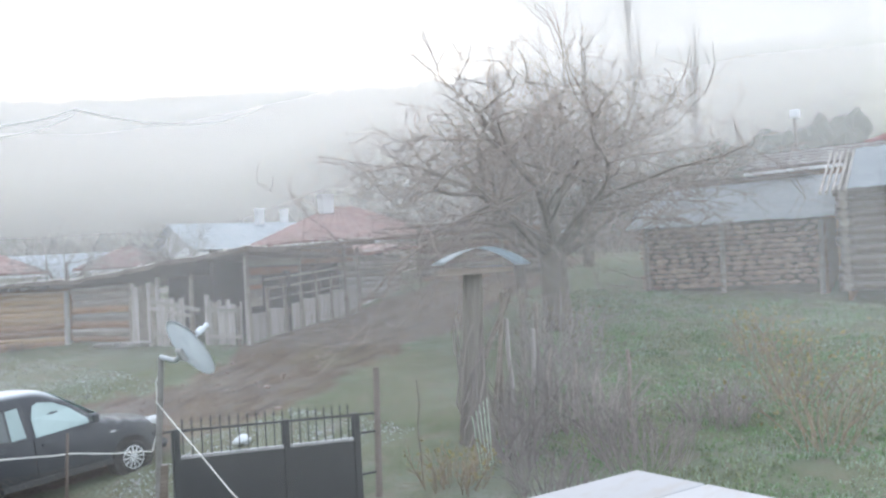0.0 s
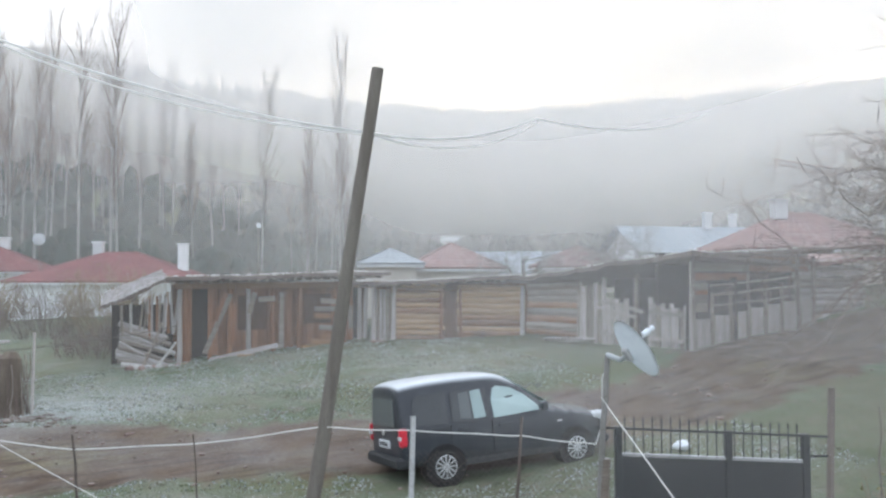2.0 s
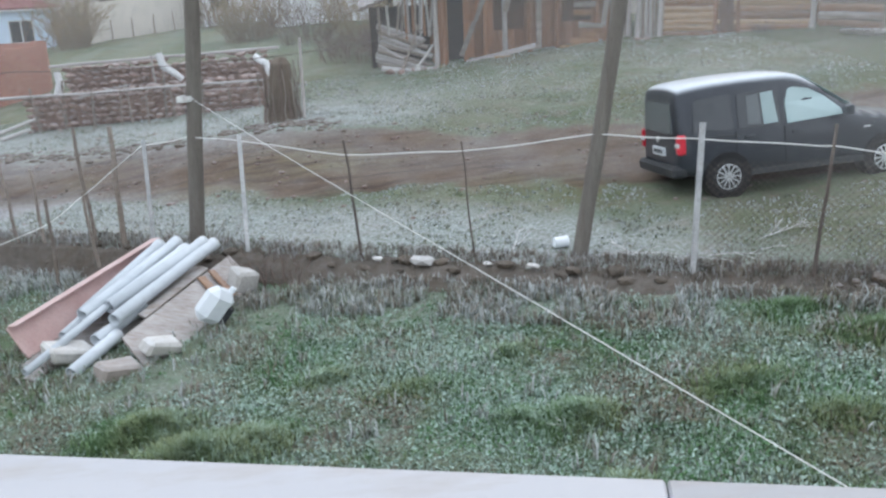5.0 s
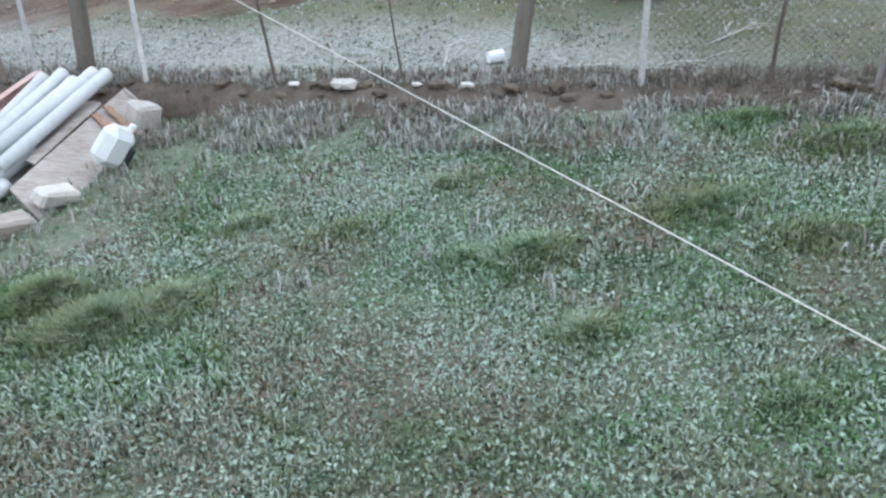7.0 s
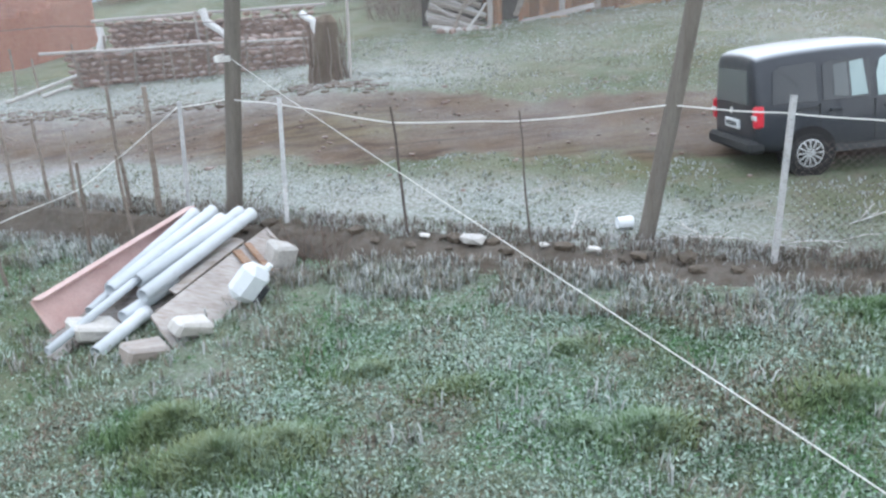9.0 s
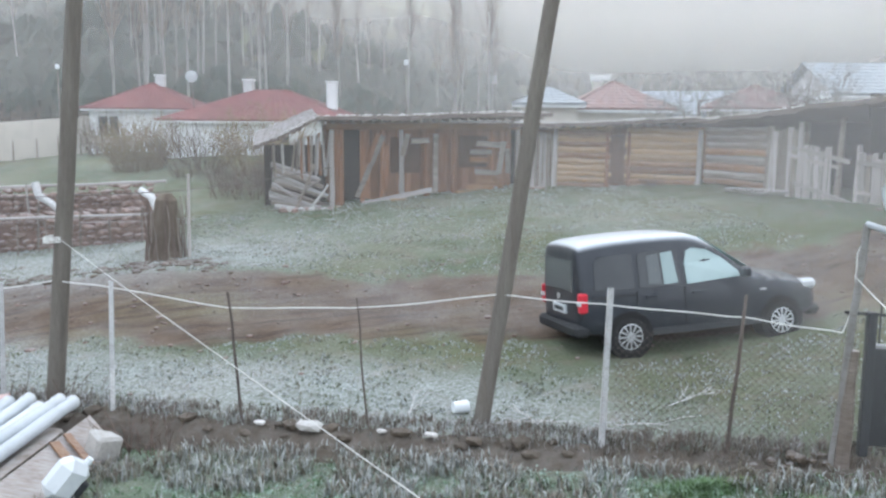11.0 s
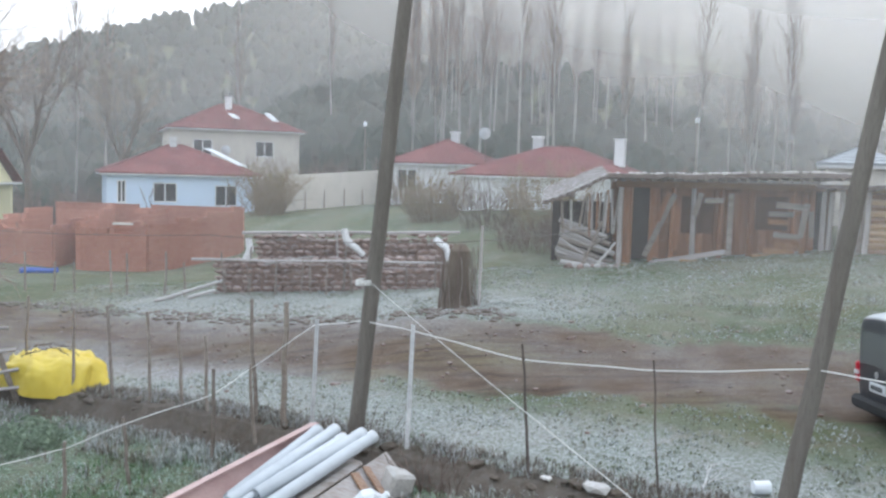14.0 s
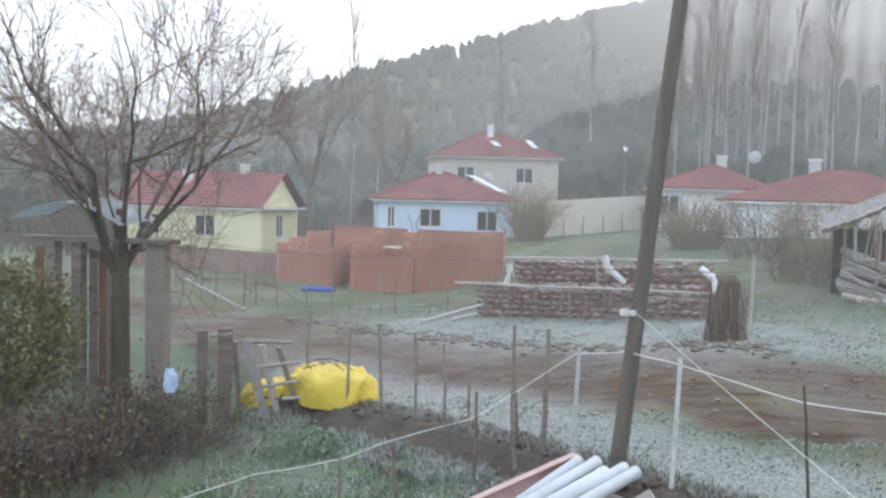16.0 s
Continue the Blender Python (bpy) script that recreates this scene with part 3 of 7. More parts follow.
def barn_one():
    p0, p1 = (-2.95, 15.33), (3.3, 15.05)
    e = thing("plank_barn", along(p0, p1, 0.86) @ Matrix.Diagonal((1.11, 1, 1.13, 1)), "sagging brown plank barn with a collapsing log end and frosted roof", "barn")
    L = 5.75
    shell(e, 0, L, 0.1, 3.6, -0.6, 2.35, PLANK_V)
    boards(e, [PLANK_V, PLANK_V, OLD_WOOD], 0.1, 1.0, 0.1, 2.3, 0.1, 0.2, 0.02, skip=0.06)
    boards(e, [PLANK_V], 1.0, 5.6, 0.25, 2.25, 0.35, 0.24, 0.015, skip=0.04)
    # near-black sheet paints the dim inside behind the boards
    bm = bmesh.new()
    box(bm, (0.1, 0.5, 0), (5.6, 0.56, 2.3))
    part("inner_wall", bm, SHADE_IN, e)
    # sill rising with the slope, posts, braces, loose boards
    for x0, x1, zz in ((0.0, 1.9, 0.05), (1.7, 3.9, 0.26), (3.6, 5.8, 0.48)):
        bm = bmesh.new()
        box(bm, (x0, -0.2, zz - 0.4), (x1, 0.3, zz + 0.05), jitter=0.05)
        part("sill", bm, LOG_TAN, e)
    for x, m in ((0.05, GREY_V), (0.3, PLANK_V), (1.45, PLANK_V), (2.05, GREY_V), (2.75, PLANK_V), (3.55, PLANK_V), (4.7, PLANK_V), (5.45, GREY_V), (5.62, GREY_V)):
        part("post", rod((x, 0.0, 0.08 * x - 0.1), (x + random.uniform(-0.05, 0.05), 0.02, 2.3), 0.08, 0.065, 7, 0.015), m, e)
    for a, b, m in (((0.75, 0.35), (1.5, 2.05), OLD_WOOD), ((2.05, 1.5), (2.2, 2.1), OLD_WOOD), ((4.15, 1.05), (4.85, 1.0), OLD_WOOD), ((4.85, 1.0), (5.0, 1.9), OLD_WOOD), ((5.15, 1.0), (5.1, 1.7), OLD_WOOD),
                    ((4.2, 1.85), (5.0, 1.78), OLD_WOOD), ((0.9, 0.15), (2.9, 0.55), GREY_H), ((1.55, 0.55), (1.6, 1.75), PLANK_V), ((3.2, 0.5), (3.25, 2.1), PLANK_V), ((3.0, 0.45), (3.0, 2.1), OLD_WOOD), ((4.0, 1.6), (4.65, 1.6), OLD_WOOD), ((4.0, 1.4), (4.5, 1.38), PLANK_H),
                    ((4.6, 1.0), (4.95, 0.55), PLANK_H), ((4.2, 0.8), (4.8, 0.78), PLANK_H), ((3.9, 0.62), (4.7, 0.6), PLANK_H), ((1.05, 1.3), (1.35, 2.1), PLANK_V), ((2.3, 1.9), (2.8, 1.92), OLD_WOOD)):
        bm = bmesh.new()
        v = Vector((b[0] - a[0], 0, b[1] - a[1]))
        ln = v.length
        box(bm, (0, -0.05, -0.07), (ln, -0.01, 0.07), pose(a[0], -0.08, a[1], 0, -math.degrees(math.atan2(v.z, v.x)), 0), jitter=0.01)
        part("brace", bm, m, e)
    # openings are dark brown slabs laid over the boards, nothing is cut
    for x0, x1, z0, z1 in ((1.75, 2.6, 1.0, 2.0), (3.75, 4.6, 1.15, 2.05)):
        bm = bmesh.new()
        box(bm, (x0, 0.28, z0), (x1, 0.31, z1))
        part("opening", bm, DOOR_WOOD, e)
    bm = bmesh.new()
    box(bm, (-0.1, -0.1, 2.22), (L + 0.2, 0.06, 2.4), jitter=0.03)
    part("eave_beam", bm, PLANK_H, e)
    rough_roof(e, -0.35, L + 0.55, 2.52, 2.72, -0.75, 3.9, 0.02)
    for i in range(24):
        x = -0.2 + i * 0.27
        part("rafter_end", rod((x, -0.62, 2.38 + 0.03 * x), (x, 0.4, 2.42 + 0.03 * x), 0.045, 0.05, 6), OLD_WOOD, e)
    # the log end with its dropping lean-to roof
    for i in range(11):
        z = 1.25 - 0.13 * i
        o = random.uniform(-0.12, 0.12)
        part("log", rod((-1.72 + random.uniform(0, 0.2), 0.35 + o, z), (-0.2 + random.uniform(-0.25, 0.15), 0.15 - o, max(-0.05, z - random.uniform(0.35, 0.6))), 0.085, 0.07, 7, 0.02), random.choice([GREY_H, FROSTED_LOG, OLD_WOOD]), e)
    for i in range(12):
        x = -1.0 + i * 0.085
        part("slat", rod((x + random.uniform(-0.05, 0.05), 0.2, random.uniform(0.75, 1.15)), (x + random.uniform(-0.08, 0.12), 0.12, 2.0 + 0.3 * (x + 0.6)), 0.04, 0.035, 4), random.choice([GREY_V, PLANK_V, PLANK_V, OLD_WOOD]), e)
    for p, q in (((-1.55, 0.05, 1.75), (-1.5, 0.1, 0.9)), ((-1.3, 0.05, 1.8), (-1.28, 0.1, 1.0)), ((-1.0, -0.25, -0.05), (-0.42, 0.0, 1.25)), ((-0.75, -0.2, 0.55), (-0.25, -0.1, 0.85)), ((-0.6, -0.3, 0.0), (-0.05, -0.1, 0.7)), ((-1.6, -0.2, 0.75), (-0.9, -0.1, 0.35))):
        part("fallen_pole", rod(p, q, 0.045, 0.035, 6, 0.01), random.choice([GREY_H, OLD_WOOD, FROSTED_LOG]), e)
    for i in range(9):
        bm = bmesh.new()
        stone_mesh(bm, (0, 0, 0), (0.16, 0.12, 0.1), i + 70)
        o = part("stone", bm, STONE_PALE if i % 2 else STONE, e)
        o.matrix_basis = pose(-1.3 + 0.16 * i, -0.35 + random.uniform(-0.15, 0.15), 0.02, 0, 0, 40 * i)
    rough_roof(e, -2.1, -0.3, 1.75, 2.5, -0.5, 3.4, 0.3, th=0.1, name="lean_to_roof")
    # near-black slab paints the shade behind the fallen logs
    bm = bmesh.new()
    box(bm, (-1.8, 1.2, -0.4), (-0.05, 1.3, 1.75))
    part("inner_wall", bm, SHADE_IN, e)


def barn_two():
    p0, p1 = (3.4, 14.5), (7.5, 11.4)
    e = thing("log_barn", along(p0, p1, 1.5), "tan log barn with a dark plank door and bark roof", "barn")
    L = math.dist(p0, p1)
    shell(e, 0, L, 0.1, 3.4, -0.6, 2.1, PLANK_H)
    for x0, x1, ms in ((0.75, 2.42, [LOG_TAN, LOG_TAN, PLANK_H]), (3.05, L, [LOG_TAN, LOG_TAN, LOG_TAN, PLANK_H])):
        logs(e, ms, x0, x1, 0.05, 1.95, 0.1, 0.19)
    boards(e, [OLD_WOOD, GREY_V], 0.02, 0.7, -0.1, 1.85, 0.05, 0.16, 0.03)
    door = bmesh.new()
    box(door, (2.44, 0.08, 0.08), (3.04, 0.14, 1.75))
    d = part("door", door, DOOR_WOOD, e, "dark brown plank door")
    for i in range(4):
        bm = bmesh.new()
        box(bm, (2.45 + i * 0.148, 0.05, 0.1), (2.585 + i * 0.148, 0.078, 1.73), jitter=0.005)
        part("door_board", bm, DOOR_WOOD, d)
    for x in (2.4, 3.06):
        part("door_post", rod((x, 0.02, 0), (x, 0.02, 1.85), 0.06, 0.055, 7), PLANK_V, e)
    for x in (0.72, 0.0, L):
        part("corner_post", rod((x, 0.0, -0.2), (x + 0.03, 0.0, 1.95), 0.09, 0.07, 7, 0.01), GREY_V, e)
    bm = bmesh.new()
    box(bm, (0, -0.25, -0.5), (L, 0.3, 0.06), jitter=0.05)
    part("sill", bm, STONE, e)
    rough_roof(e, -0.5, L + 0.35, 2.05, 2.28, -0.6, 3.7, 0.02)
    for i in range(17):
        x = -0.3 + i * 0.33
        part("rafter_end", rod((x, -0.5, 1.94 + 0.03 * x), (x, 0.4, 1.97 + 0.03 * x), 0.05, 0.05, 6), OLD_WOOD, e)


def barn_three():
    c0, c1, c2 = (7.55, 11.2), (8.85, 4.45), (13.9, 5.35)
    e = thing("barn_yard_shed", along(c0, c1, 1.78), "weathered grey board shed with a gate of loose upright planks", "shed")
    L = math.dist(c0, c1)
    logs(e, [OLD_WOOD, PLANK_H, OLD_WOOD], 0.1, 2.5, 0.1, 1.6, 0.1, 0.2)
    boards(e, [GREY_V, OLD_WOOD, GREY_V], 2.5, 3.6, 0.0, 1.75, 0.0, 0.17, 0.02, wild=0.05)
    boards(e, [GREY_V], 3.75, 4.75, -0.05, 1.3, -0.12, 0.17, 0.03, wild=0.05, name="gate_board")
    boards(e, [GREY_V, GREY_V, OLD_WOOD], 5.5, 6.7, -0.05, 1.15, -0.05, 0.17, 0.02, wild=0.05, name="gate_board")
    # near-black back wall, the open shed's shade put into its colour
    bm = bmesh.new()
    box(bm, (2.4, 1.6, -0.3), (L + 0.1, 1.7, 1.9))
    part("inner_wall", bm, SHADE_IN, e)
    for x, h, m in ((2.5, 1.8, OLD_WOOD), (3.65, 1.9, GREY_V), (4.85, 2.0, OLD_WOOD), (5.45, 1.35, GREY_V), (L, 2.3, GREY_V), (6.2, 1.2, GREY_V)):
        part("post", rod((x, -0.02, -0.4), (x + random.uniform(-0.06, 0.06), 0, h), 0.085, 0.065, 7, 0.015), m, e)
    for a, b in (((3.5, 1.25), (5.3, 0.95)), ((3.4, 1.05), (5.0, 0.8)), ((3.6, 0.35), (5.4, -0.05)), ((5.5, 0.95), (6.7, 0.9)), ((5.5, 0.25), (6.7, 0.2))):
        bm = bmesh.new()
        v = Vector((b[0] - a[0], 0, b[1] - a[1]))
        box(bm, (0, -0.05, -0.05), (v.length, -0.01, 0.05), pose(a[0], -0.14, a[1], 0, -math.degrees(math.atan2(v.z, v.x)), 0), jitter=0.01)
        part("rail", bm, GREY_H, e)
    for i in range(7):
        part("fallen_board", rod((1.3 + 0.25 * i, -0.3 - 0.05 * i, 0.02), (2.4 + 0.2 * i, -0.9 + 0.1 * i, 0.12), 0.05, 0.05, 4), GREY_H, e)
    rough_roof(e, -0.2, L + 0.5, 1.9, 2.55, -0.55, 3.6, -0.2)
    f = thing("cattle_shed", along(c1, c2, 1.85), "open-fronted cattle shed with grey panels and wooden posts", "shed")
    M = math.dist(c1, c2)
    zz = lambda x: 0.09 * x
    # near-black back wall carries the cattle shed's shade in its colour
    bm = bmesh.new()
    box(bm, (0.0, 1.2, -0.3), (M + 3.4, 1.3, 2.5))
    part("inner_wall", bm, SHADE_IN, f)
    for i in range(7):
        x = i * M / 7
        bm = bmesh.new()
        box(bm, (x + 0.03, 0.0, zz(x) - 0.25), (x + M / 7 - 0.03, 0.04, zz(x) + 0.72 + 0.02 * i), jitter=0.02)
        part("panel", bm, GREY_V, f, "pale grey weathered panel")
        part("post", rod((x, -0.05, zz(x) - 0.3), (x, -0.03, zz(x) + (2.35 if i % 3 == 0 else 1.35)), 0.06, 0.05, 7, 0.02), OLD_WOOD, f)
    part("post", rod((M, -0.05, zz(M) - 0.3), (M, -0.03, zz(M) + 2.0), 0.07, 0.06, 7, 0.02), OLD_WOOD, f)
    for x0, x1, z0, z1 in ((0.05, 2.4, 1.75, 2.35), (0.05, 0.7, 0.9, 1.75), (2.4, 5.1, 2.0, 2.6)):
        boards(f, [OLD_WOOD, PLANK_V], x0, x1, z0, z1, 0.12, 0.2, 0.02, upright=False)
    for z in (1.05, 1.35, 1.6):
        part("rail", rod((0.7, -0.02, z), (M, -0.02, z + 0.3), 0.03, 0.03, 5, 0.02), OLD_WOOD, f)
    logs(f, [OLD_WOOD, GREY_H], M, M + 3.4, 0.5, 2.2, 0.6, 0.2)
    rough_roof(f, -0.35, M + 0.4, 2.42, 2.68, -0.5, 3.4, -0.2)
    rough_roof(f, M + 0.3, M + 3.8, 2.3, 2.5, 0.0, 3.4, 0.3, TILE_OLD)


barn_one()
barn_two()
barn_three()


# ---- houses ----
def window(parent, m, w, h, glass_m=None, frame_m=None, cross=True):
    """A window whose outer face is at local y = 0, facing -y."""
    wdw = new("window")
    wdw.parent, wdw.matrix_basis = parent, m
    fm = frame_m or WALL_WHITE
    bm = bmesh.new()
    t = 0.07
    for lo, hi in (((-w / 2, -0.03, 0), (-w / 2 + t, 0.05, h)), ((w / 2 - t, -0.03, 0), (w / 2, 0.05, h)), ((-w / 2, -0.03, h - t), (w / 2, 0.05, h)), ((-w / 2, -0.06, -0.03), (w / 2, 0.05, t)),
                   ((-t / 2, -0.02, 0), (t / 2, 0.05, h))):
        box(bm, lo, hi)
    part("frame", bm, fm, wdw)
    for s in (-1, 1):
        bm = bmesh.new()
        c = s * w / 4
        box(bm, (c - w / 4 + t * 0.6, 0.0, t), (c + w / 4 - t * 0.6, 0.012, h - t))
        part("pane", bm, glass_m or DARK_GLASS, wdw)
    return wdw


def wall_with_holes(x0, x1, z0, z1, holes, th=0.25):
    """A wall on y = 0 to th, with holes (x0, x1, z0, z1) right through."""
    bm = bmesh.new()
    xs = sorted({x0, x1, *[h[0] for h in holes], *[h[1] for h in holes]})
    for a, b in zip(xs, xs[1:]):
        hs = [h for h in holes if h[0] <= a + 1e-6 and h[1] >= b - 1e-6]
        z = z0
        for h in sorted(hs, key=lambda q: q[2]):
            box(bm, (a, 0, z), (b, th, h[2]))
            z = h[3]
        box(bm, (a, 0, z), (b, th, z1))
    return bm


def tiled_slope(parent, a, b, c, d, material, name="roof"):
    """A roof plane a-b at the eave, d-c at the ridge, of overlapping tile courses and rolls."""
    a, b, c, d = (Vector(v) for v in (a, b, c, d))
    rows = max(4, int((d - a).length / 0.33))
    cols = max(6, int((b - a).length / 0.25))
    nrm = (b - a).cross(d - a).normalized()
    bm = bmesh.new()
    prev = None
    for r in range(rows + 1):
        f = r / rows
        l0, l1 = a.lerp(d, f), b.lerp(c, f)
        lows, highs = [], []
        for k in range(cols + 1):
            p = l0.lerp(l1, k / cols)
            bump = 0.03 * (k % 2)
            highs.append(bm.verts.new(p + nrm * (0.05 + bump)))
            lows.append(bm.verts.new(p + nrm * (0.02 + bump)))
        if prev:
            for k in range(cols):
                bm.faces.new((prev[k], prev[k + 1], lows[k + 1], lows[k]))
        if prev is None:
            base = [bm.verts.new(a.lerp(b, k / cols) - nrm * 0.06) for k in range(cols + 1)]
            for k in range(cols):
                bm.faces.new((base[k], base[k + 1], highs[k + 1], highs[k]))
        else:
            for k in range(cols):
                bm.faces.new((lows[k], lows[k + 1], highs[k + 1], highs[k]))
        prev = highs
    return part(name, bm, material, parent)


def chimney(parent, x, y, z, h=1.0, w=0.5, material=None):
    bm = bmesh.new()
    box(bm, (x - w / 2, y - w / 2, z), (x + w / 2, y + w / 2, z + h), bevel=0.02)
    c = part("chimney", bm, material or WALL_WHITE, parent)
    bm = bmesh.new()
    box(bm, (x - w * 0.62, y - w * 0.62, z + h), (x + w * 0.62, y + w * 0.62, z + h + 0.08), bevel=0.01)
    part("cap", bm, material or WALL_WHITE, c)


def house(name, m, L, W, H, rise, wall_m, roof_m, label, front=(), right=(), hip=True, over=0.4, chimneys=(), left=()):
    """Walls round L x W with its front on y = 0; openings as (centre, sill, width, height)."""
    e = thing(name, m, label, "house")
    sides = (("front", Matrix(), L, front), ("right", pose(L, 0, 0, 0, 0, 90), W, right), ("back", pose(L, W, 0, 0, 0, 180), L, ()), ("left", pose(0, W, 0, 0, 0, 270), W, left))
    for nm, mm, ln, ops in sides:
        holes = [(c - w / 2, c + w / 2, s, s + h) for c, s, w, h in ops]
        t = 0.0 if nm in ("front", "back") else 0.25
        ob = part("wall", wall_with_holes(t, ln - t, -1.2, H, holes), wall_m, e)
        ob.matrix_basis = mm
        for c, s, w, h in ops:
            window(e, mm @ pose(c, 0.06, s), w, h)
            # near-black panel stands for the unlit room behind the panes
            bm = bmesh.new()
            box(bm, (c - w / 2 - 0.02, 0.24, s - 0.02), (c + w / 2 + 0.02, 0.3, s + h + 0.02))
            part("dark_room", bm, SHADE_IN, e).matrix_basis = mm
    o = over
    z0 = H - 0.02
    A, B, C, D = (-o, -o, z0), (L + o, -o, z0), (L + o, W + o, z0), (-o, W + o, z0)
    if hip:
        k = min(L, W) / 2 + o
        R0, R1 = ((k - o, W / 2, z0 + rise), (L - k + o, W / 2, z0 + rise)) if L >= W else ((L / 2, k - o, z0 + rise), (L / 2, W - k + o, z0 + rise))
        if L >= W:
            quads = ((A, B, R1, R0), (C, D, R0, R1), (B, C, R1, R1), (D, A, R0, R0))
        else:
            quads = ((A, B, R0, R0), (C, D, R1, R1), (B, C, R1, R0), (D, A, R0, R1))
    else:
        R0, R1 = (-o, W / 2, z0 + rise), (L + o, W / 2, z0 + rise)
        quads = ((A, B, R1, R0), (C, D, R0, R1))
        for x in (0.0, L - 0.2):
            bm = bmesh.new()
            v = [bm.verts.new(p) for p in ((x, 0, H), (x, W, H), (x, W / 2, H + rise * 0.93), (x + 0.2, 0, H), (x + 0.2, W, H), (x + 0.2, W / 2, H + rise * 0.93))]
            for f in ((0, 1, 2), (5, 4, 3), (0, 2, 5, 3), (1, 4, 5, 2), (0, 3, 4, 1)):
                bm.faces.new([v[i] for i in f])
            part("gable", bm, wall_m, e)
    for q in quads:
        tiled_slope(e, *q, roof_m)
    bm = bmesh.new()
    box(bm, (-o + 0.02, -o + 0.02, z0 - 0.14), (L + o - 0.02, W + o - 0.02, z0 - 0.04))
    part("soffit", bm, WALL_WHITE, e)
    for c in chimneys:
        chimney(e, *c)
    return e


yel = house("yellow_house", along((-42.0, 29.15), (-33.05, 30.0), 0.1), 9.0, 4.9, 2.45, 1.95, WALL_YELLOW, TILE_RED, "pale yellow house with a red tiled gable roof",
            front=((5.6, 0.75, 1.3, 1.2), (2.2, 0.75, 1.1, 1.2)), right=((2.5, 0.7, 0.9, 1.3),), hip=False, chimneys=((3.6, 1.6, 3.4, 1.0, 0.45), (6.8, 2.4, 4.2, 0.6, 0.4)))
blu = house("blue_house", along((-29.1, 36.9), (-21.6, 40.7), 0.55), 8.4, 7.5, 2.65, 1.75, WALL_BLUE, TILE_RED, "pale blue single-storey house with a red hipped roof",
            front=((3.2, 0.95, 1.35, 1.15), (6.7, 0.75, 1.3, 1.25), (0.8, 0.9, 0.5, 1.3)), chimneys=((4.0, 3.5, 4.1, 0.7, 0.4),))
rea = house("two_storey_house", along((-33.3, 57.5), (-23.9, 62.0), 1.2), 10.4, 9.0, 5.6, 2.3, WALL_CREAM, TILE_RED, "two-storey white house with a red hipped roof",
            front=((2.5, 3.4, 1.5, 1.3), (7.5, 3.4, 1.5, 1.3)), right=((4.0, 3.4, 1.4, 1.3),), chimneys=((5.0, 3.6, 7.4, 1.0, 0.5),))
whi = house("white_house", along((-8.9, 33.7), (-0.4, 31.2), 1.3), 8.9, 7.2, 2.35, 1.55, WALL_WHITE, TILE_RED, "white single-storey house with a red hipped roof",
            front=((5.6, 0.75, 1.2, 1.15),), chimneys=((7.9, 2.2, 2.9, 1.35, 0.5), (3.2, 3.8, 3.6, 0.8, 0.5)))
wh2 = house("white_house_wing", along((-13.3, 40.5), (-8.0, 39.6), 1.75), 5.6, 6.0, 2.5, 1.5, WALL_WHITE, TILE_RED, "white house with a shallow red tiled roof",
            front=((1.0, 0.9, 1.2, 1.2),), chimneys=((3.2, 3.0, 3.8, 0.6, 0.5),))


# ---- poles, fence, cables ----
def cable(name, pts, r, label, sag=0.0, material=None, category="cable"):
    bm = bmesh.new()
    out = []
    pts = [Vector(p) for p in pts]
    for a, b in zip(pts, pts[1:]):
        n = 10
        for i in range(n):
            f = i / n
            p = a.lerp(b, f)
            p.z -= sag * (b - a).length * 4 * f * (1 - f) + 0.006 * math.sin(7 * f + a.x * 3)
            out.append(p)
    out.append(pts[-1])
    tube(bm, out, r, 5)
    return tagged(part(name, bm, material or ROPE), label, category)


def utility_pole(base, top, r0, r1, label):
    e = thing("utility_pole", Matrix.Translation(base), label, "pole", "leaning poles by the fence")
    d = Vector(top) - Vector(base)
    part("pole_shaft", rod((0, 0, -0.3), d, r0, r1, 12, 0.01, 8), POLE_WOOD, e)
    return e


pa = utility_pole((-8.63, 0.96, slope(-8.63, 0.96)), (-7.79, 0.95, 8.2), 0.125, 0.1, "slightly leaning grey wooden utility pole at the fence")
bm = bmesh.new()
for k in range(3):
    tube(bm, [(0.15 + 0.165 * math.cos(a * 0.7), 0.02 + 0.165 * math.sin(a * 0.7), 2.33 + 0.03 * k + 0.01 * math.sin(a)) for a in range(10)], 0.012, 5)
part("rope_lashing", bm, ROPE, pa)
pb = utility_pole((-3.12, -2.08, slope(-3.12, -2.08)), (-2.17, -2.5, 6.6), 0.105, 0.085, "strongly leaning grey wooden utility pole at the fence")


def fence_post(x, y, h, lean, kind, label):
    z = ground_z(x, y)
    e_m = Matrix.Translation((x, y, z))
    if kind == "steel":
        bm = bmesh.new()
        box(bm, (-0.03, -0.012, -0.2), (0.03, 0.0, h))
        box(bm, (-0.03, 0.0, -0.2), (-0.018, 0.035, h))
        bmesh.ops.transform(bm, matrix=Matrix.Shear("XY", 4, (lean / h, 0)), verts=bm.verts[:])
        ob = part("fence_post", bm, GALV)
    else:
        ob = part("fence_post", rod((0, 0, -0.2), (lean, 0, h), kind, kind * 0.75, 7, 0.02 if kind > 0.02 else 0.035, 5), OLD_WOOD if kind > 0.03 else RUST)
    ob.matrix_basis = e_m
    return tagged(ob, label, "fence post", "fence posts along the yard wall")


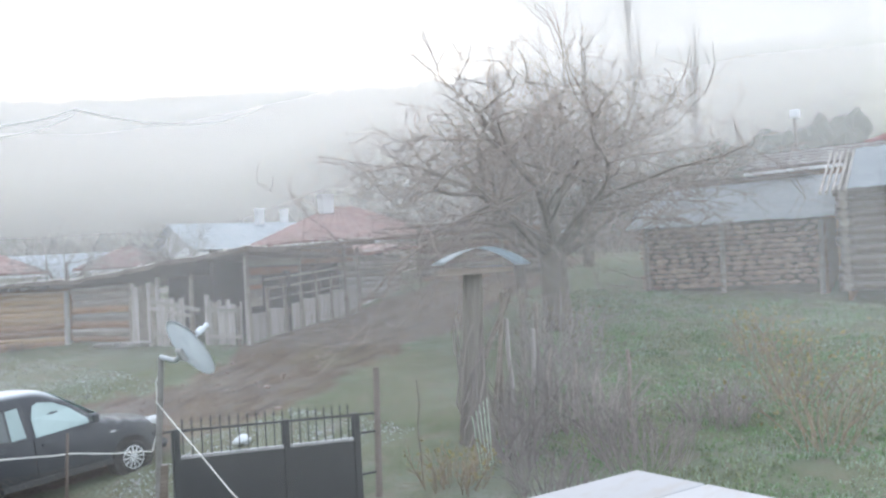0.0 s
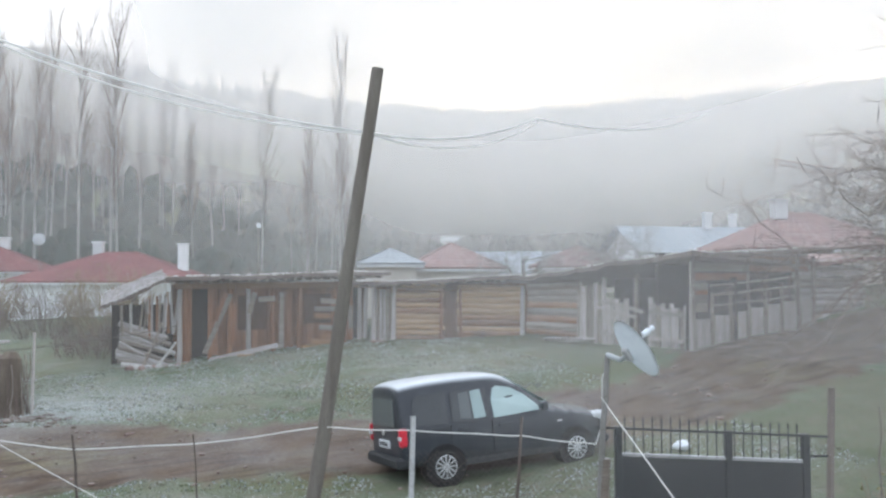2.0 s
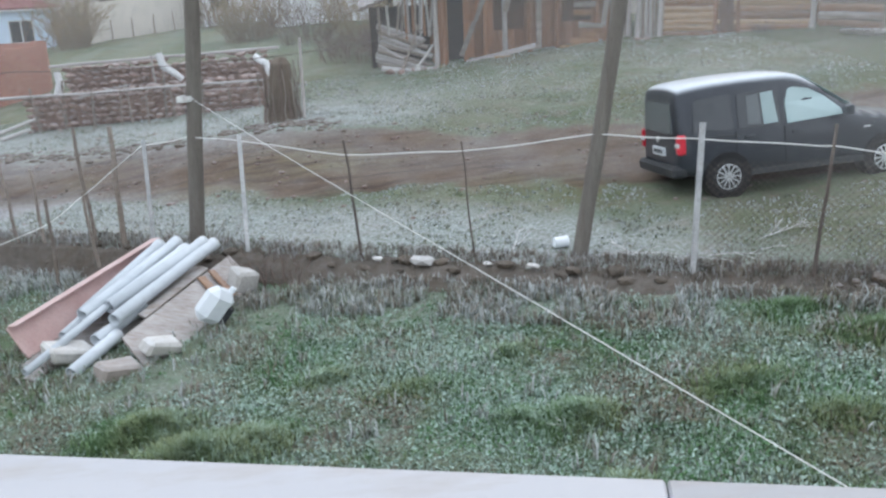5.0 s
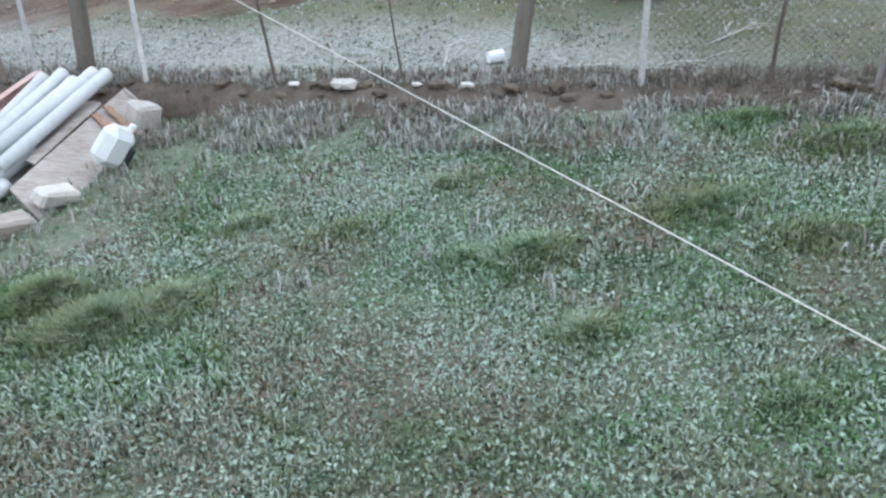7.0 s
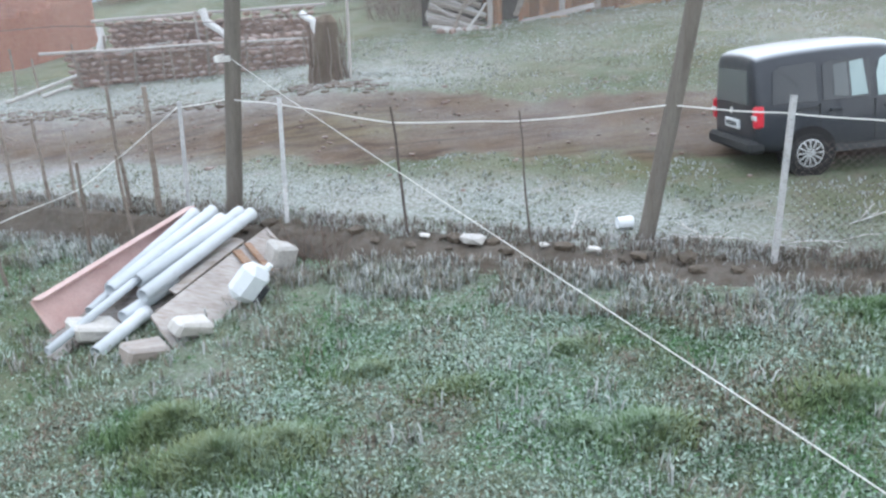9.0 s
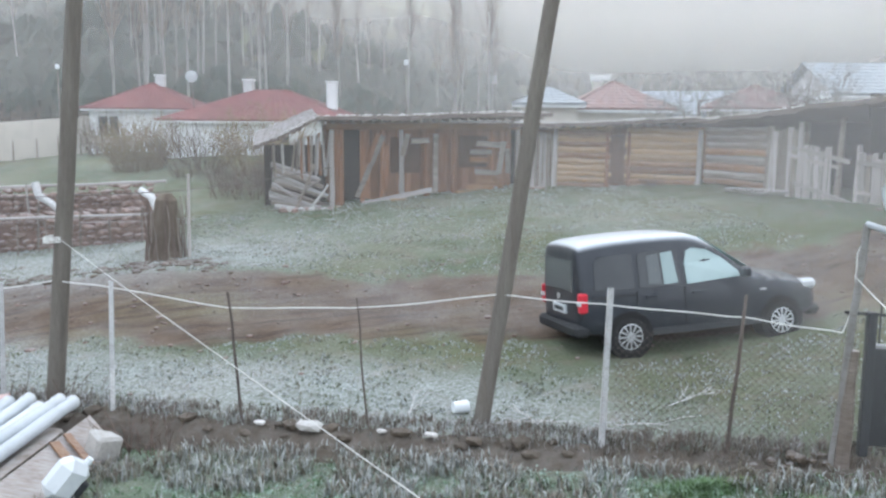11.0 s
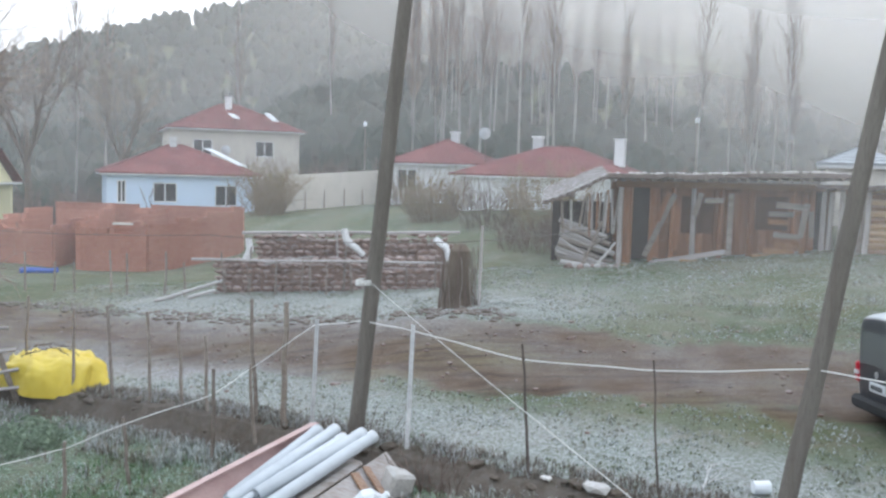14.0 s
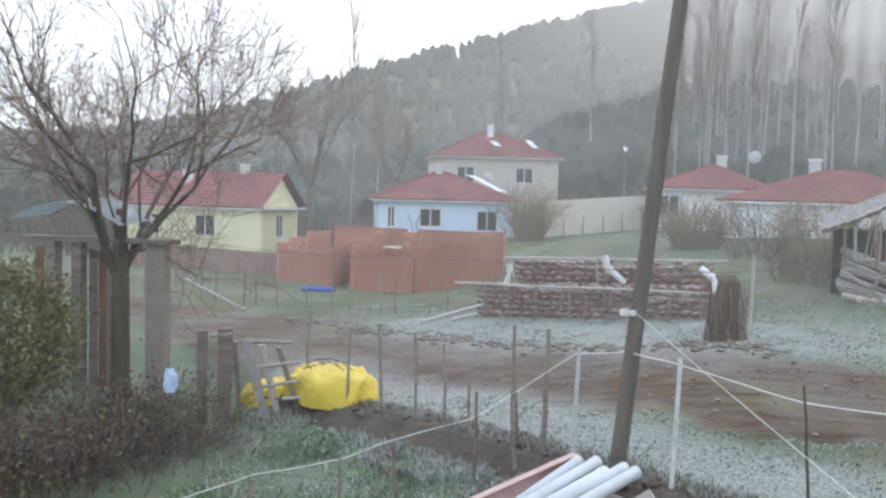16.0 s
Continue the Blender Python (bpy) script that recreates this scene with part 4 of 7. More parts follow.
POSTS = ((-16.33, 1.86, 0.1, 0.035), (-14.8, 1.7, 0.0, 0.035), (-13.7, 1.75, -0.12, 0.035), (-12.75, 1.65, -0.06, 0.034), (-11.95, 1.5, -0.1, 0.033), (-10.4, 2.0, -0.08, 0.036),
         (-9.85, 2.0, 0.02, 0.05), (-5.98, 1.74, -0.16, 0.022), (-0.8, 1.81, 0.15, 0.025), (-11.4, 1.3, -0.06, 0.032))
for x, h, lean, r in POSTS:
    fence_post(x, line_y(x) + 0.06, h, lean, r, "thin dark wooden fence post" if r > 0.03 else "thin rusty steel fence rod")
for x, h, lean in ((-9.32, 1.77, 0.06), (-7.72, 1.85, 0.05), (-1.97, 1.88, 0.05)):
    fence_post(x, line_y(x) + 0.06, h, lean, "steel", "white painted angle-steel fence post, paint flaking")
for x, y, h, lean in ((-11.8, 0.1, 0.98, -0.1), (-12.45, -0.56, 0.84, 0.0), (-10.8, 0.85, 1.5, 0.0), (-10.25, 1.3, 1.45, -0.1), (-13.3, -1.6, 0.8, -0.05)):
    fence_post(x, y, h, lean, 0.033, "thin dark wooden stake in the yard")
# a crooked bare sapling by the wall
fence_post(-4.42, line_y(-4.42) + 0.1, 1.7, -0.18, 0.014, "crooked bare sapling stem beside the wall")

cable("fence_cable", [(-14.4, -3.2, -0.75), (-13.3, -1.62, -0.45), (-12.45, -0.57, -0.4), (-11.88, 0.07, -0.2), (-10.8, 0.86, 0.1), (-10.35, 1.35, 0.42), (-9.32, 1.15, 1.18), (-8.5, 0.95, 1.32), (-7.68, 0.2, 1.33), (-6.15, -0.85, 1.2), (-4.5, -1.7, 1.3), (-2.92, -2.2, 1.5),
                      (-1.88, -3.3, 1.55), (-0.66, -3.98, 1.5), (0.07, -4.64, 1.45), (0.14, -4.7, 1.75), (0.12, -4.72, 2.3), (0.19, -4.78, 2.58)], 0.0078, "white cable strung from post to post", 0.004)
cable("guy_rope", [(-8.48, 0.98, 1.95), (-3.92, -9.87, 1.06), (-3.26, -12.93, 0.9)], 0.0045, "taut white rope from the pole to the house", 0.002)
cable("stay_rope", [(0.12, -4.7, 2.06), (-1.27, -7.98, 1.64), (-3.24, -12.95, 1.15)], 0.0055, "taut white rope from the dish post to the house", 0.002)
cable("overhead_cable", [(-7.8, 1.2, 7.6), (-2.28, -2.3, 5.7), (3.4, 2.9, 7.2), (16, 12, 10)], 0.018, "sagging white overhead cable", 0.03)
cable("overhead_cable", [(-7.8, 0.95, 7.5), (-2.3, -2.45, 5.66), (3.4, 2.9, 7.1)], 0.012, "second white overhead cable hanging lower between the poles", 0.045)
cable("thin_wire", [(-30, 20.5, 1.15), (-15, 13.2, 1.6), (-7.6, 9.0, 1.95), (-3.0, 14.8, 2.2)], 0.012, "thin dark wire across the bank", 0.01, RUST)


def wire_mesh():
    """Chain-link netting between the posts beside the van."""
    bm = bmesh.new()
    x0, x1, d = -1.88, 0.3, 0.075
    p = lambda x, h: (x, line_y(x) + 0.05, slope(x, line_y(x)) + h)
    w = (x1 - x0)
    n = int(w / d)
    for i in range(-int(1.4 / d), n):
        for s in (1, -1):
            a0, a1 = x0 + i * d, x0 + i * d + 1.4 * 0.857
            h0, h1 = (0.05, 1.4)
            lo, hi = max(a0, x0), min(a1, x1)
            if hi - lo < 0.1:
                continue
            f = lambda a: h0 + (h1 - h0) * (a - a0) / (a1 - a0)
            g = (lambda a: f(a)) if s > 0 else (lambda a: h1 + h0 - f(a))
            tube(bm, [p(lo, g(lo)), p(hi, g(hi))], 0.0022, 3, False)
    return tagged(part("wire_netting", bm, RUST), "dark diamond wire netting between fence posts", "fence", kind="stuff")


wire_mesh()

# bucket against the leaning pole
bm = bmesh.new()
tube(bm, [(0, 0, 0), (0.2, 0.02, 0.0)], [0.075, 0.085], 14)
o = part("bucket", bm, PLASTIC_WHITE)
o.matrix_basis = Matrix.Translation((-3.32, -1.62, slope(-3.25, -1.6) + 0.09))
tagged(o, "small white plastic bucket lying beside the pole", "bucket")


def fallen_branch(x, y, turn, size, seed):
    """A bent frosted branch lying on the bank."""
    rng = random.Random(seed)
    segs, tips = [], []
    grow(rng, Vector((0, 0, 0.03)), Vector((1, 0.1, 0.25)).normalized(), size, 0.014, 2, segs, 0.55, -0.3, tips)
    ob = segs_mesh("fallen_branch", [(a, b, max(ra, 0.006), max(rb, 0.005)) for a, b, ra, rb, _ in segs], 5, FROSTED_LOG)
    for v in ob.data.vertices:
        v.co.z = max(0.015, v.co.z * 0.6)
    ob.matrix_basis = pose(x, y, slope(x, y), 0, 0, turn)
    tagged(ob, "bent frosted dead branch lying on the bank", "branch", kind="thing")


FALLEN = ((-2.9, -2.15, -35, 0.42, 1), (-1.55, -2.75, -20, 0.5, 2), (-1.35, -3.1, 150, 0.45, 3), (-3.9, -1.5, 60, 0.4, 4), (-0.6, -2.3, 10, 0.4, 5), (-2.4, -2.6, 100, 0.35, 6))


# ---- van ----
def build_van():
    e = thing("van", pose(0, 0.04, -0.03, -4.5, -3.3, 0), "dark blue-black family van with frost on its roof and glass", "van")
    C = 0.897
    st = [(-0.80, 0.45, 1.66, 0.67, 0.80), (-0.75, 0.38, 1.80, 0.70, 0.86), (-0.45, 0.30, 1.85, 0.72, 0.885), (0.3, 0.28, 1.88, 0.735, 0.895), (1.0, 0.27, 1.87, 0.735, 0.895), (1.35, 0.27, 1.83, 0.715, 0.893),
          (1.8, 0.27, 1.50, 0.68, 0.89), (2.25, 0.27, 1.16, 0.71, 0.885), (2.7, 0.28, 1.09, 0.68, 0.88), (3.1, 0.30, 1.02, 0.62, 0.85), (3.38, 0.33, 0.90, 0.55, 0.76), (3.52, 0.40, 0.72, 0.45, 0.62)]

    def ring(x, zb, zt, wr, wb):
        belt = min(1.02, zt - 0.09)
        return [(x, 0, zb), (x, wb * 0.85, zb), (x, wb * 0.985, zb + 0.1), (x, wb, 0.62 if zt > 0.8 else 0.55), (x, wb * 0.985, belt), (x, wr + 0.035, zt - 0.07), (x, wr * 0.9, zt - 0.012), (x, wr * 0.5, zt + 0.012), (x, 0, zt + 0.02)]

    bm = bmesh.new()
    prev = None
    for s in st:
        r = ring(*s)
        pts = [bm.verts.new((x, C - y, z)) for x, y, z in r] + [bm.verts.new((x, C + y, z)) for x, y, z in r[-2:0:-1]]
        if prev:
            n = len(pts)
            for k in range(n):
                bm.faces.new((prev[k], prev[(k + 1) % n], pts[(k + 1) % n], pts[k]))
        else:
            bm.faces.new(pts[::-1])
        prev = pts
    bm.faces.new(prev)
    bmesh.ops.recalc_face_normals(bm, faces=bm.faces[:])
    body = part("body", bm, PAINT_DARK, e, "dark glossy body with frosted roof", True)
    sm = body.modifiers.new("round", "SUBSURF")
    sm.levels = sm.render_levels = 2

    def half_at(x, z):
        for a, b in zip(st, st[1:]):
            if a[0] <= x <= b[0]:
                f = (x - a[0]) / (b[0] - a[0])
                zb, zt, wr, wb = [a[i] + (b[i] - a[i]) * f for i in range(1, 5)]
                belt = min(1.02, zt - 0.09)
                if z <= belt:
                    return wb
                k = min(1, (z - belt) / max(zt - 0.07 - belt, 0.01))
                return wb * 0.985 + (wr + 0.035 - wb * 0.985) * k
        return 0.8

    def side_pane(name, outline, material, right=True, off=0.012, label=""):
        """A slightly curved pane laid on the body side."""
        bm = bmesh.new()
        s = -1 if right else 1
        outer = [bm.verts.new((x, C + s * (half_at(x, z) + off), z)) for x, z in outline]
        inner = [bm.verts.new((x, C + s * (half_at(x, z) - 0.03), z)) for x, z in outline]
        bm.faces.new(outer)
        n = len(outline)
        for i in range(n):
            bm.faces.new((outer[i], inner[i], inner[(i + 1) % n], outer[(i + 1) % n]))
        bmesh.ops.recalc_face_normals(bm, faces=bm.faces[:])
        return part(name, bm, material, e, label)

    for right in (True, False):
        side_pane("front_side_window", [(1.02, 1.06), (1.0, 1.38), (1.06, 1.58), (1.16, 1.62), (1.42, 1.57), (1.7, 1.42), (1.98, 1.18), (1.98, 1.1)], FROST_GLASS, right, label="side window white with frost")
        side_pane("sliding_door_window", [(0.2, 1.07), (0.2, 1.56), (0.3, 1.62), (0.86, 1.62), (0.9, 1.56), (0.9, 1.06)], DARK_GLASS, right)
        side_pane("frosted_pane", [(0.62, 1.09), (0.6, 1.58), (0.8, 1.6), (0.86, 1.1)], GREY_GLASS if not right else FROST_GLASS, right, 0.017)
        side_pane("frosted_pane", [(0.36, 1.12), (0.36, 1.56), (0.56, 1.58), (0.58, 1.1)], GREY_GLASS, right, 0.017)
        side_pane("rear_side_window", [(-0.55, 1.08), (-0.52, 1.52), (-0.42, 1.6), (0.1, 1.62), (0.12, 1.07)], DARK_GLASS, right)
        side_pane("sill_trim", [(0.36, 0.3), (0.36, 0.4), (2.3, 0.4), (2.3, 0.3)], PLASTIC_BLACK, right, 0.01)
        side_pane("door_seam", [(0.97, 0.45), (0.97, 1.02), (0.98, 1.02), (0.98, 0.45)], PLASTIC_BLACK, right, 0.006)
        side_pane("door_seam", [(0.15, 0.45), (0.15, 1.02), (0.16, 1.02), (0.16, 0.45)], PLASTIC_BLACK, right, 0.006)
        side_pane("slide_rail", [(-0.6, 0.96), (-0.6, 0.985), (0.15, 0.985), (0.15, 0.96)], PLASTIC_BLACK, right, 0.008)
        for hx in (0.3, 1.1):
            side_pane("door_handle", [(hx, 0.9), (hx, 0.935), (hx + 0.17, 0.935), (hx + 0.17, 0.9)], PAINT_DARK, right, 0.03)
        s = -1 if right else 1
        bm = bmesh.new()
        box(bm, (1.92, C + s * 1.0 - 0.09, 1.1), (2.06, C + s * 1.0 + 0.09, 1.26), bevel=0.03)
        part("wing_mirror", bm, PAINT_DARK, e)
        bm = bmesh.new()
        box(bm, (-0.81, C + s * 0.81 - 0.06, 0.74), (-0.66, C + s * 0.81 + 0.065, 1.06), bevel=0.03)
        t = part("tail_lamp", bm, RED_LENS, e, "red tail lamp")
        bm = bmesh.new()
        box(bm, (-0.82, C + s * 0.81 - 0.055, 0.86), (-0.68, C + s * 0.81 + 0.07, 0.93), bevel=0.01)
        part("lamp_band", bm, CLEAR_LENS, t)
        bm = bmesh.new()
        box(bm, (3.12, C + s * 0.66 - 0.13, 0.76), (3.44, C + s * 0.66 + 0.13, 0.93), bevel=0.05)
        part("headlamp", bm, CLEAR_LENS, e, "clear headlamp")
        side_pane("indicator", [(2.32, 0.84), (2.32, 0.87), (2.42, 0.87), (2.42, 0.84)], CLEAR_LENS, right, 0.012)
        for wx in (0.0, 2.681):
            bm = bmesh.new()
            bmesh.ops.create_cone(bm, cap_ends=True, segments=28, radius1=0.385, radius2=0.385, depth=0.3, matrix=pose(wx, C + s * 0.755, 0.33, 90))
            part("wheel_arch", bm, RUBBER, e)
            wh = new("wheel")
            wh.parent, wh.matrix_basis = e, pose(wx, C + s * 0.8, 0.315, 90 if right else -90)
            bm = bmesh.new()
            prof = [(0.2, -0.1), (0.29, -0.1), (0.313, -0.07), (0.315, 0.07), (0.29, 0.112), (0.225, 0.118), (0.205, 0.1)]
            rows = []
            for r_, z_ in prof:
                rows.append([bm.verts.new((r_ * math.cos(2 * math.pi * k / 32), r_ * math.sin(2 * math.pi * k / 32), z_)) for k in range(32)])
            for a, b in zip(rows, rows[1:]):
                for k in range(32):
                    bm.faces.new((a[k], a[(k + 1) % 32], b[(k + 1) % 32], b[k]))
            part("tyre", bm, RUBBER, wh, smooth=True)
            bm = bmesh.new()
            rim = []
            for r_, z_ in ((0.207, 0.108), (0.19, 0.112), (0.18, 0.085)):
                rim.append([bm.verts.new((r_ * math.cos(2 * math.pi * k / 32), r_ * math.sin(2 * math.pi * k / 32), z_)) for k in range(32)])
            for a, b in zip(rim, rim[1:]):
                for k in range(32):
                    bm.faces.new((a[k], a[(k + 1) % 32], b[(k + 1) % 32], b[k]))
            for k in range(12):
                box(bm, (0.04, -0.014, 0.085), (0.186, 0.014, 0.108), pose(0, 0, 0, 0, 0, 30 * k))
            bmesh.ops.create_cone(bm, cap_ends=True, segments=16, radius1=0.05, radius2=0.045, depth=0.03, matrix=Matrix.Translation((0, 0, 0.1)))
            part("rim", bm, ALLOY, wh, "silver many-spoked wheel trim")
            bm = bmesh.new()
            bmesh.ops.create_cone(bm, cap_ends=True, segments=24, radius1=0.19, radius2=0.19, depth=0.03, matrix=Matrix.Translation((0, 0, 0.055)))
            part("hub_back", bm, RUBBER, wh)
    # rear: glass, plate, bumper, badge
    bm = bmesh.new()
    prism(bm, [(-0.8, 1.07), (-0.775, 1.56), (-0.74, 1.56), (-0.76, 1.07)], C - 0.6, C + 0.6)
    for v in bm.verts:
        if v.co.z > 1.3:
            v.co.y = C + (v.co.y - C) * 0.93
        v.co.x -= 0.025
    part("rear_window", bm, GREY_GLASS, e, "misted rear window")
    bm = bmesh.new()
    box(bm, (-0.83, C - 0.27, 0.68), (-0.79, C + 0.27, 0.82), bevel=0.008)
    pl = part("number_plate", bm, PLASTIC_WHITE, e, "white number plate")
    for k in range(5):
        bm = bmesh.new()
        box(bm, (-0.836, C - 0.2 + k * 0.085, 0.715), (-0.831, C - 0.145 + k * 0.085, 0.785))
        part("bar", bm, PLASTIC_BLACK, pl)
    bm = bmesh.new()
    box(bm, (-0.9, C - 0.84, 0.36), (-0.62, C + 0.84, 0.56), bevel=0.05)
    part("rear_bumper", bm, PLASTIC_BLACK, e)
    bm = bmesh.new()
    bmesh.ops.create_cone(bm, cap_ends=True, segments=16, radius1=0.05, radius2=0.05, depth=0.02, matrix=pose(-0.825, C, 0.95, 0, 90))
    part("badge", bm, ALLOY, e)
    bm = bmesh.new()
    box(bm, (3.3, C - 0.7, 0.3), (3.56, C + 0.7, 0.48), bevel=0.06)
    part("front_bumper", bm, PLASTIC_BLACK, e)
    # windscreen
    bm = bmesh.new()
    vs = [bm.verts.new(p) for p in ((1.42, C - 0.6, 1.76), (1.42, C + 0.6, 1.76), (2.22, C + 0.7, 1.22), (2.22, C - 0.7, 1.22))]
    bm.faces.new(vs)
    bmesh.ops.solidify(bm, geom=bm.faces[:], thickness=0.02)
    part("windscreen", bm, FROST_GLASS, e, "windscreen white with frost")


build_van()


# ---- dish, gate ----
def build_dish():
    base, top = Vector((0.06, -4.6, slope(0.06, -4.6))), Vector((0.17, -4.77, 2.6))
    e = thing("satellite_dish", Matrix.Translation(base), "pale grey satellite dish on a leaning steel post", "satellite dish")
    d = top - base
    part("post", rod((0, 0, -0.3), d, 0.042, 0.036, 10, 0.012, 6), mat("dull_grey_steel", (0.24, 0.23, 0.22), (0.31, 0.3, 0.29), 5, 0.7, 0.2, (1, 1, 2), (0.15, 0.12, 0.1)), e)
    n = Vector((0.823, -0.098, 0.547)).normalized()
    c = Vector((0.19, -5.3, 2.69)) - base
    q = n.to_track_quat("Z", "Y").to_matrix().to_4x4()
    bm = bmesh.new()
    rings = []
    for j in range(7):
        f = j / 6
        rr = 0.385 * f + 0.001
        rings.append([bm.verts.new((rr * math.cos(2 * math.pi * k / 36), rr * 1.06 * math.sin(2 * math.pi * k / 36), 0.1 * f * f - 0.05)) for k in range(36)])
    for a, b in zip(rings, rings[1:]):
        for k in range(36):
            bm.faces.new((a[k], a[(k + 1) % 36], b[(k + 1) % 36], b[k]))
    bmesh.ops.solidify(bm, geom=bm.faces[:], thickness=0.012)
    dish = part("reflector", bm, PLASTIC_WHITE, e, "pale grey dish", True)
    dish.matrix_basis = Matrix.Translation(c) @ q
    elbow = d + Vector((0.02, -0.27, -0.04))
    part("arm", rod(d, elbow, 0.032, 0.032, 8), PVC, e)
    part("arm_end", rod(elbow, c - n * 0.09, 0.03, 0.03, 8), PVC, e)
    bm = bmesh.new()
    box(bm, (-0.06, -0.09, -0.12), (0.06, 0.09, -0.055), bevel=0.02)
    br = part("bracket", bm, GALV, e)
    br.matrix_basis = Matrix.Translation(c) @ q
    l0 = c + n * 0.36 + Vector((0.0, 0.16, 0.02))
    part("feed_arm", rod(c, l0, 0.013, 0.013, 6), PVC, e)
    bm = bmesh.new()
    tube(bm, [l0 - n * 0.06, l0 + n * 0.03], [0.04, 0.045], 10)
    tube(bm, [l0 + n * 0.03, l0 + n * 0.11], [0.025, 0.035], 10)
    part("receiver", bm, PLASTIC_WHITE, e)


build_dish()


def build_gate():
    a, b = (0.337, -4.695), (2.83, -5.444)
    e = thing("metal_gate", along(a, b, 0.214), "black sheet-metal gate topped with spiked bars", "gate")
    L = math.dist(a, b)
    tilt = -0.058
    z = lambda x: tilt * x
    bm = bmesh.new()
    box(bm, (0.06, -0.02, 0.02), (L - 0.06, 0.02, 1.08))
    for v in bm.verts:
        v.co.z += z(v.co.x)
    part("panel", bm, IRON, e, "black sheet-metal panel")
    bm = bmesh.new()
    box(bm, (0.06, -0.03, 1.08), (L - 0.06, 0.03, 1.12), bevel=0.004)
    for v in bm.verts:
        v.co.z += z(v.co.x)
    part("panel_rail", bm, mat("frosted_rail", (0.2, 0.2, 0.2), (0.3, 0.3, 0.3), 8, 0.7, 0.1, frost=0.9), e)
    for x, w in ((0.03, 0.045), (L * 0.58, 0.045), (L - 0.03, 0.05)):
        bm = bmesh.new()
        box(bm, (x - w, -0.045, -0.1), (x + w, 0.045, 1.46), bevel=0.006)
        for v in bm.verts:
            v.co.z += z(x)
        part("gate_post", bm, IRON, e)
    bm = bmesh.new()
    box(bm, (-0.25, -0.015, 1.42), (L + 0.28, 0.015, 1.45))
    for v in bm.verts:
        v.co.z += z(v.co.x)
    part("top_rail", bm, IRON, e)
    for i in range(20):
        x = 0.12 + i * (L - 0.2) / 19.5
        bm = bmesh.new()
        tube(bm, [(x, 0, 1.1 + z(x)), (x, 0, 1.56 + z(x)), (x, 0, 1.62 + z(x))], [0.009, 0.009, 0.001], 5)
        tube(bm, [(x, 0, 1.54 + z(x)), (x, 0, 1.58 + z(x))], [0.02, 0.004], 5)
        part("spiked_bar", bm, IRON, e)
    for q in (0.42, 1.0):
        bm = bmesh.new()
        box(bm, (L, -0.015, q), (L + 0.28, 0.015, q + 0.03))
        part("link_bar", bm, IRON, e)
    ob = part("gate_side_post", rod((0, 0, -0.3), (0.03, 0, 1.25), 0.085, 0.075, 8, 0.01), OLD_WOOD)
    ob.matrix_basis = Matrix.Translation((0.14, -4.68, slope(0.14, -4.68)))
    tagged(ob, "squat weathered post beside the gate", "post")
    ob = part("fence_post", rod((0, 0, -0.3), (0.06, -0.02, 2.13 - ground_z(3.1, -5.53)), 0.05, 0.045, 8), RUST)
    ob.matrix_basis = Matrix.Translation((3.1, -5.53, ground_z(3.1, -5.53)))
    tagged(ob, "tall rusty steel tube post beside the gate", "fence post")


build_gate()
# white rag on the grass behind the gate
bm = bmesh.new()
for k in range(5):
    stone_mesh(bm, (random.uniform(-0.2, 0.2), random.uniform(-0.08, 0.08), 0.06 + 0.04 * (k % 2)), (0.12, 0.08, 0.07), k + 30, 2)
o = part("plastic_sack", bm, PLASTIC_WHITE)
o.matrix_basis = Matrix.Translation((4.28, -1.03, slope(4.28, -1.03)))
tagged(o, "crumpled white plastic sack on the roadside grass", "sack")


# ---- the pile in the yard ----
def slab(name, a, b, side, th, material, label, category):
    """A board from a to b, whose width runs along side."""
    a, b, side = Vector(a), Vector(b), Vector(side)
    n = (b - a).cross(side).normalized()
    bm = bmesh.new()
    lo = [bm.verts.new(p) for p in (a, b, b + side, a + side)]
    hi = [bm.verts.new(v.co + n * th) for v in lo]
    bm.faces.new(lo[::-1])
    bm.faces.new(hi)
    for i in range(4):
        bm.faces.new((lo[i], lo[(i + 1) % 4], hi[(i + 1) % 4], hi[i]))
    bmesh.ops.recalc_face_normals(bm, faces=bm.faces[:])
    bmesh.ops.bevel(bm, geom=bm.edges[:], offset=0.006, segments=1, affect="EDGES")
    return tagged(part(name, bm, material), label, category)


slab("painted_board", (-10.5, -2.3, -0.46), (-9.15, 0.25, -0.12), (0.2, -0.03, -0.42), 0.03, BOARD_RED, "pinkish painted board leaning in the pile", "board")
slab("painted_board", (-10.5, -2.28, -0.44), (-9.15, 0.27, -0.1), (0.14, -0.08, 0.03), 0.02, BOARD_RED, "pinkish top edge strip of the leaning board", "board")
slab("ply_board", (-10.36, -2.5, -0.9), (-9.05, 0.1, -0.42), (0.75, -0.35, -0.05), 0.03, BOARD_GREY, "dirty grey board under the pipes", "board")
slab("ply_board", (-9.06, -2.58, -0.6), (-7.98, -0.1, -0.35), (0.42, -0.62, -0.26), 0.035, BOARD_GREY, "dirty grey sheet leaning on the pile", "board")
slab("plank", (-8.35, -0.95, -0.42), (-8.0, -1.5, -0.62), (0.1, 0.08, -0.02), 0.03, PLANK_H, "short dark plank on the sheet", "plank")
slab("plank", (-8.22, -0.75, -0.39), (-7.87, -1.3, -0.6), (0.08, 0.06, -0.02), 0.03, PLANK_H, "short dark plank on the sheet", "plank")
slab("plank", (-9.0, -1.9, -0.55), (-8.35, -0.5, -0.36), (0.12, -0.1, -0.02), 0.03, OLD_WOOD, "dark weathered plank in the pile", "plank")
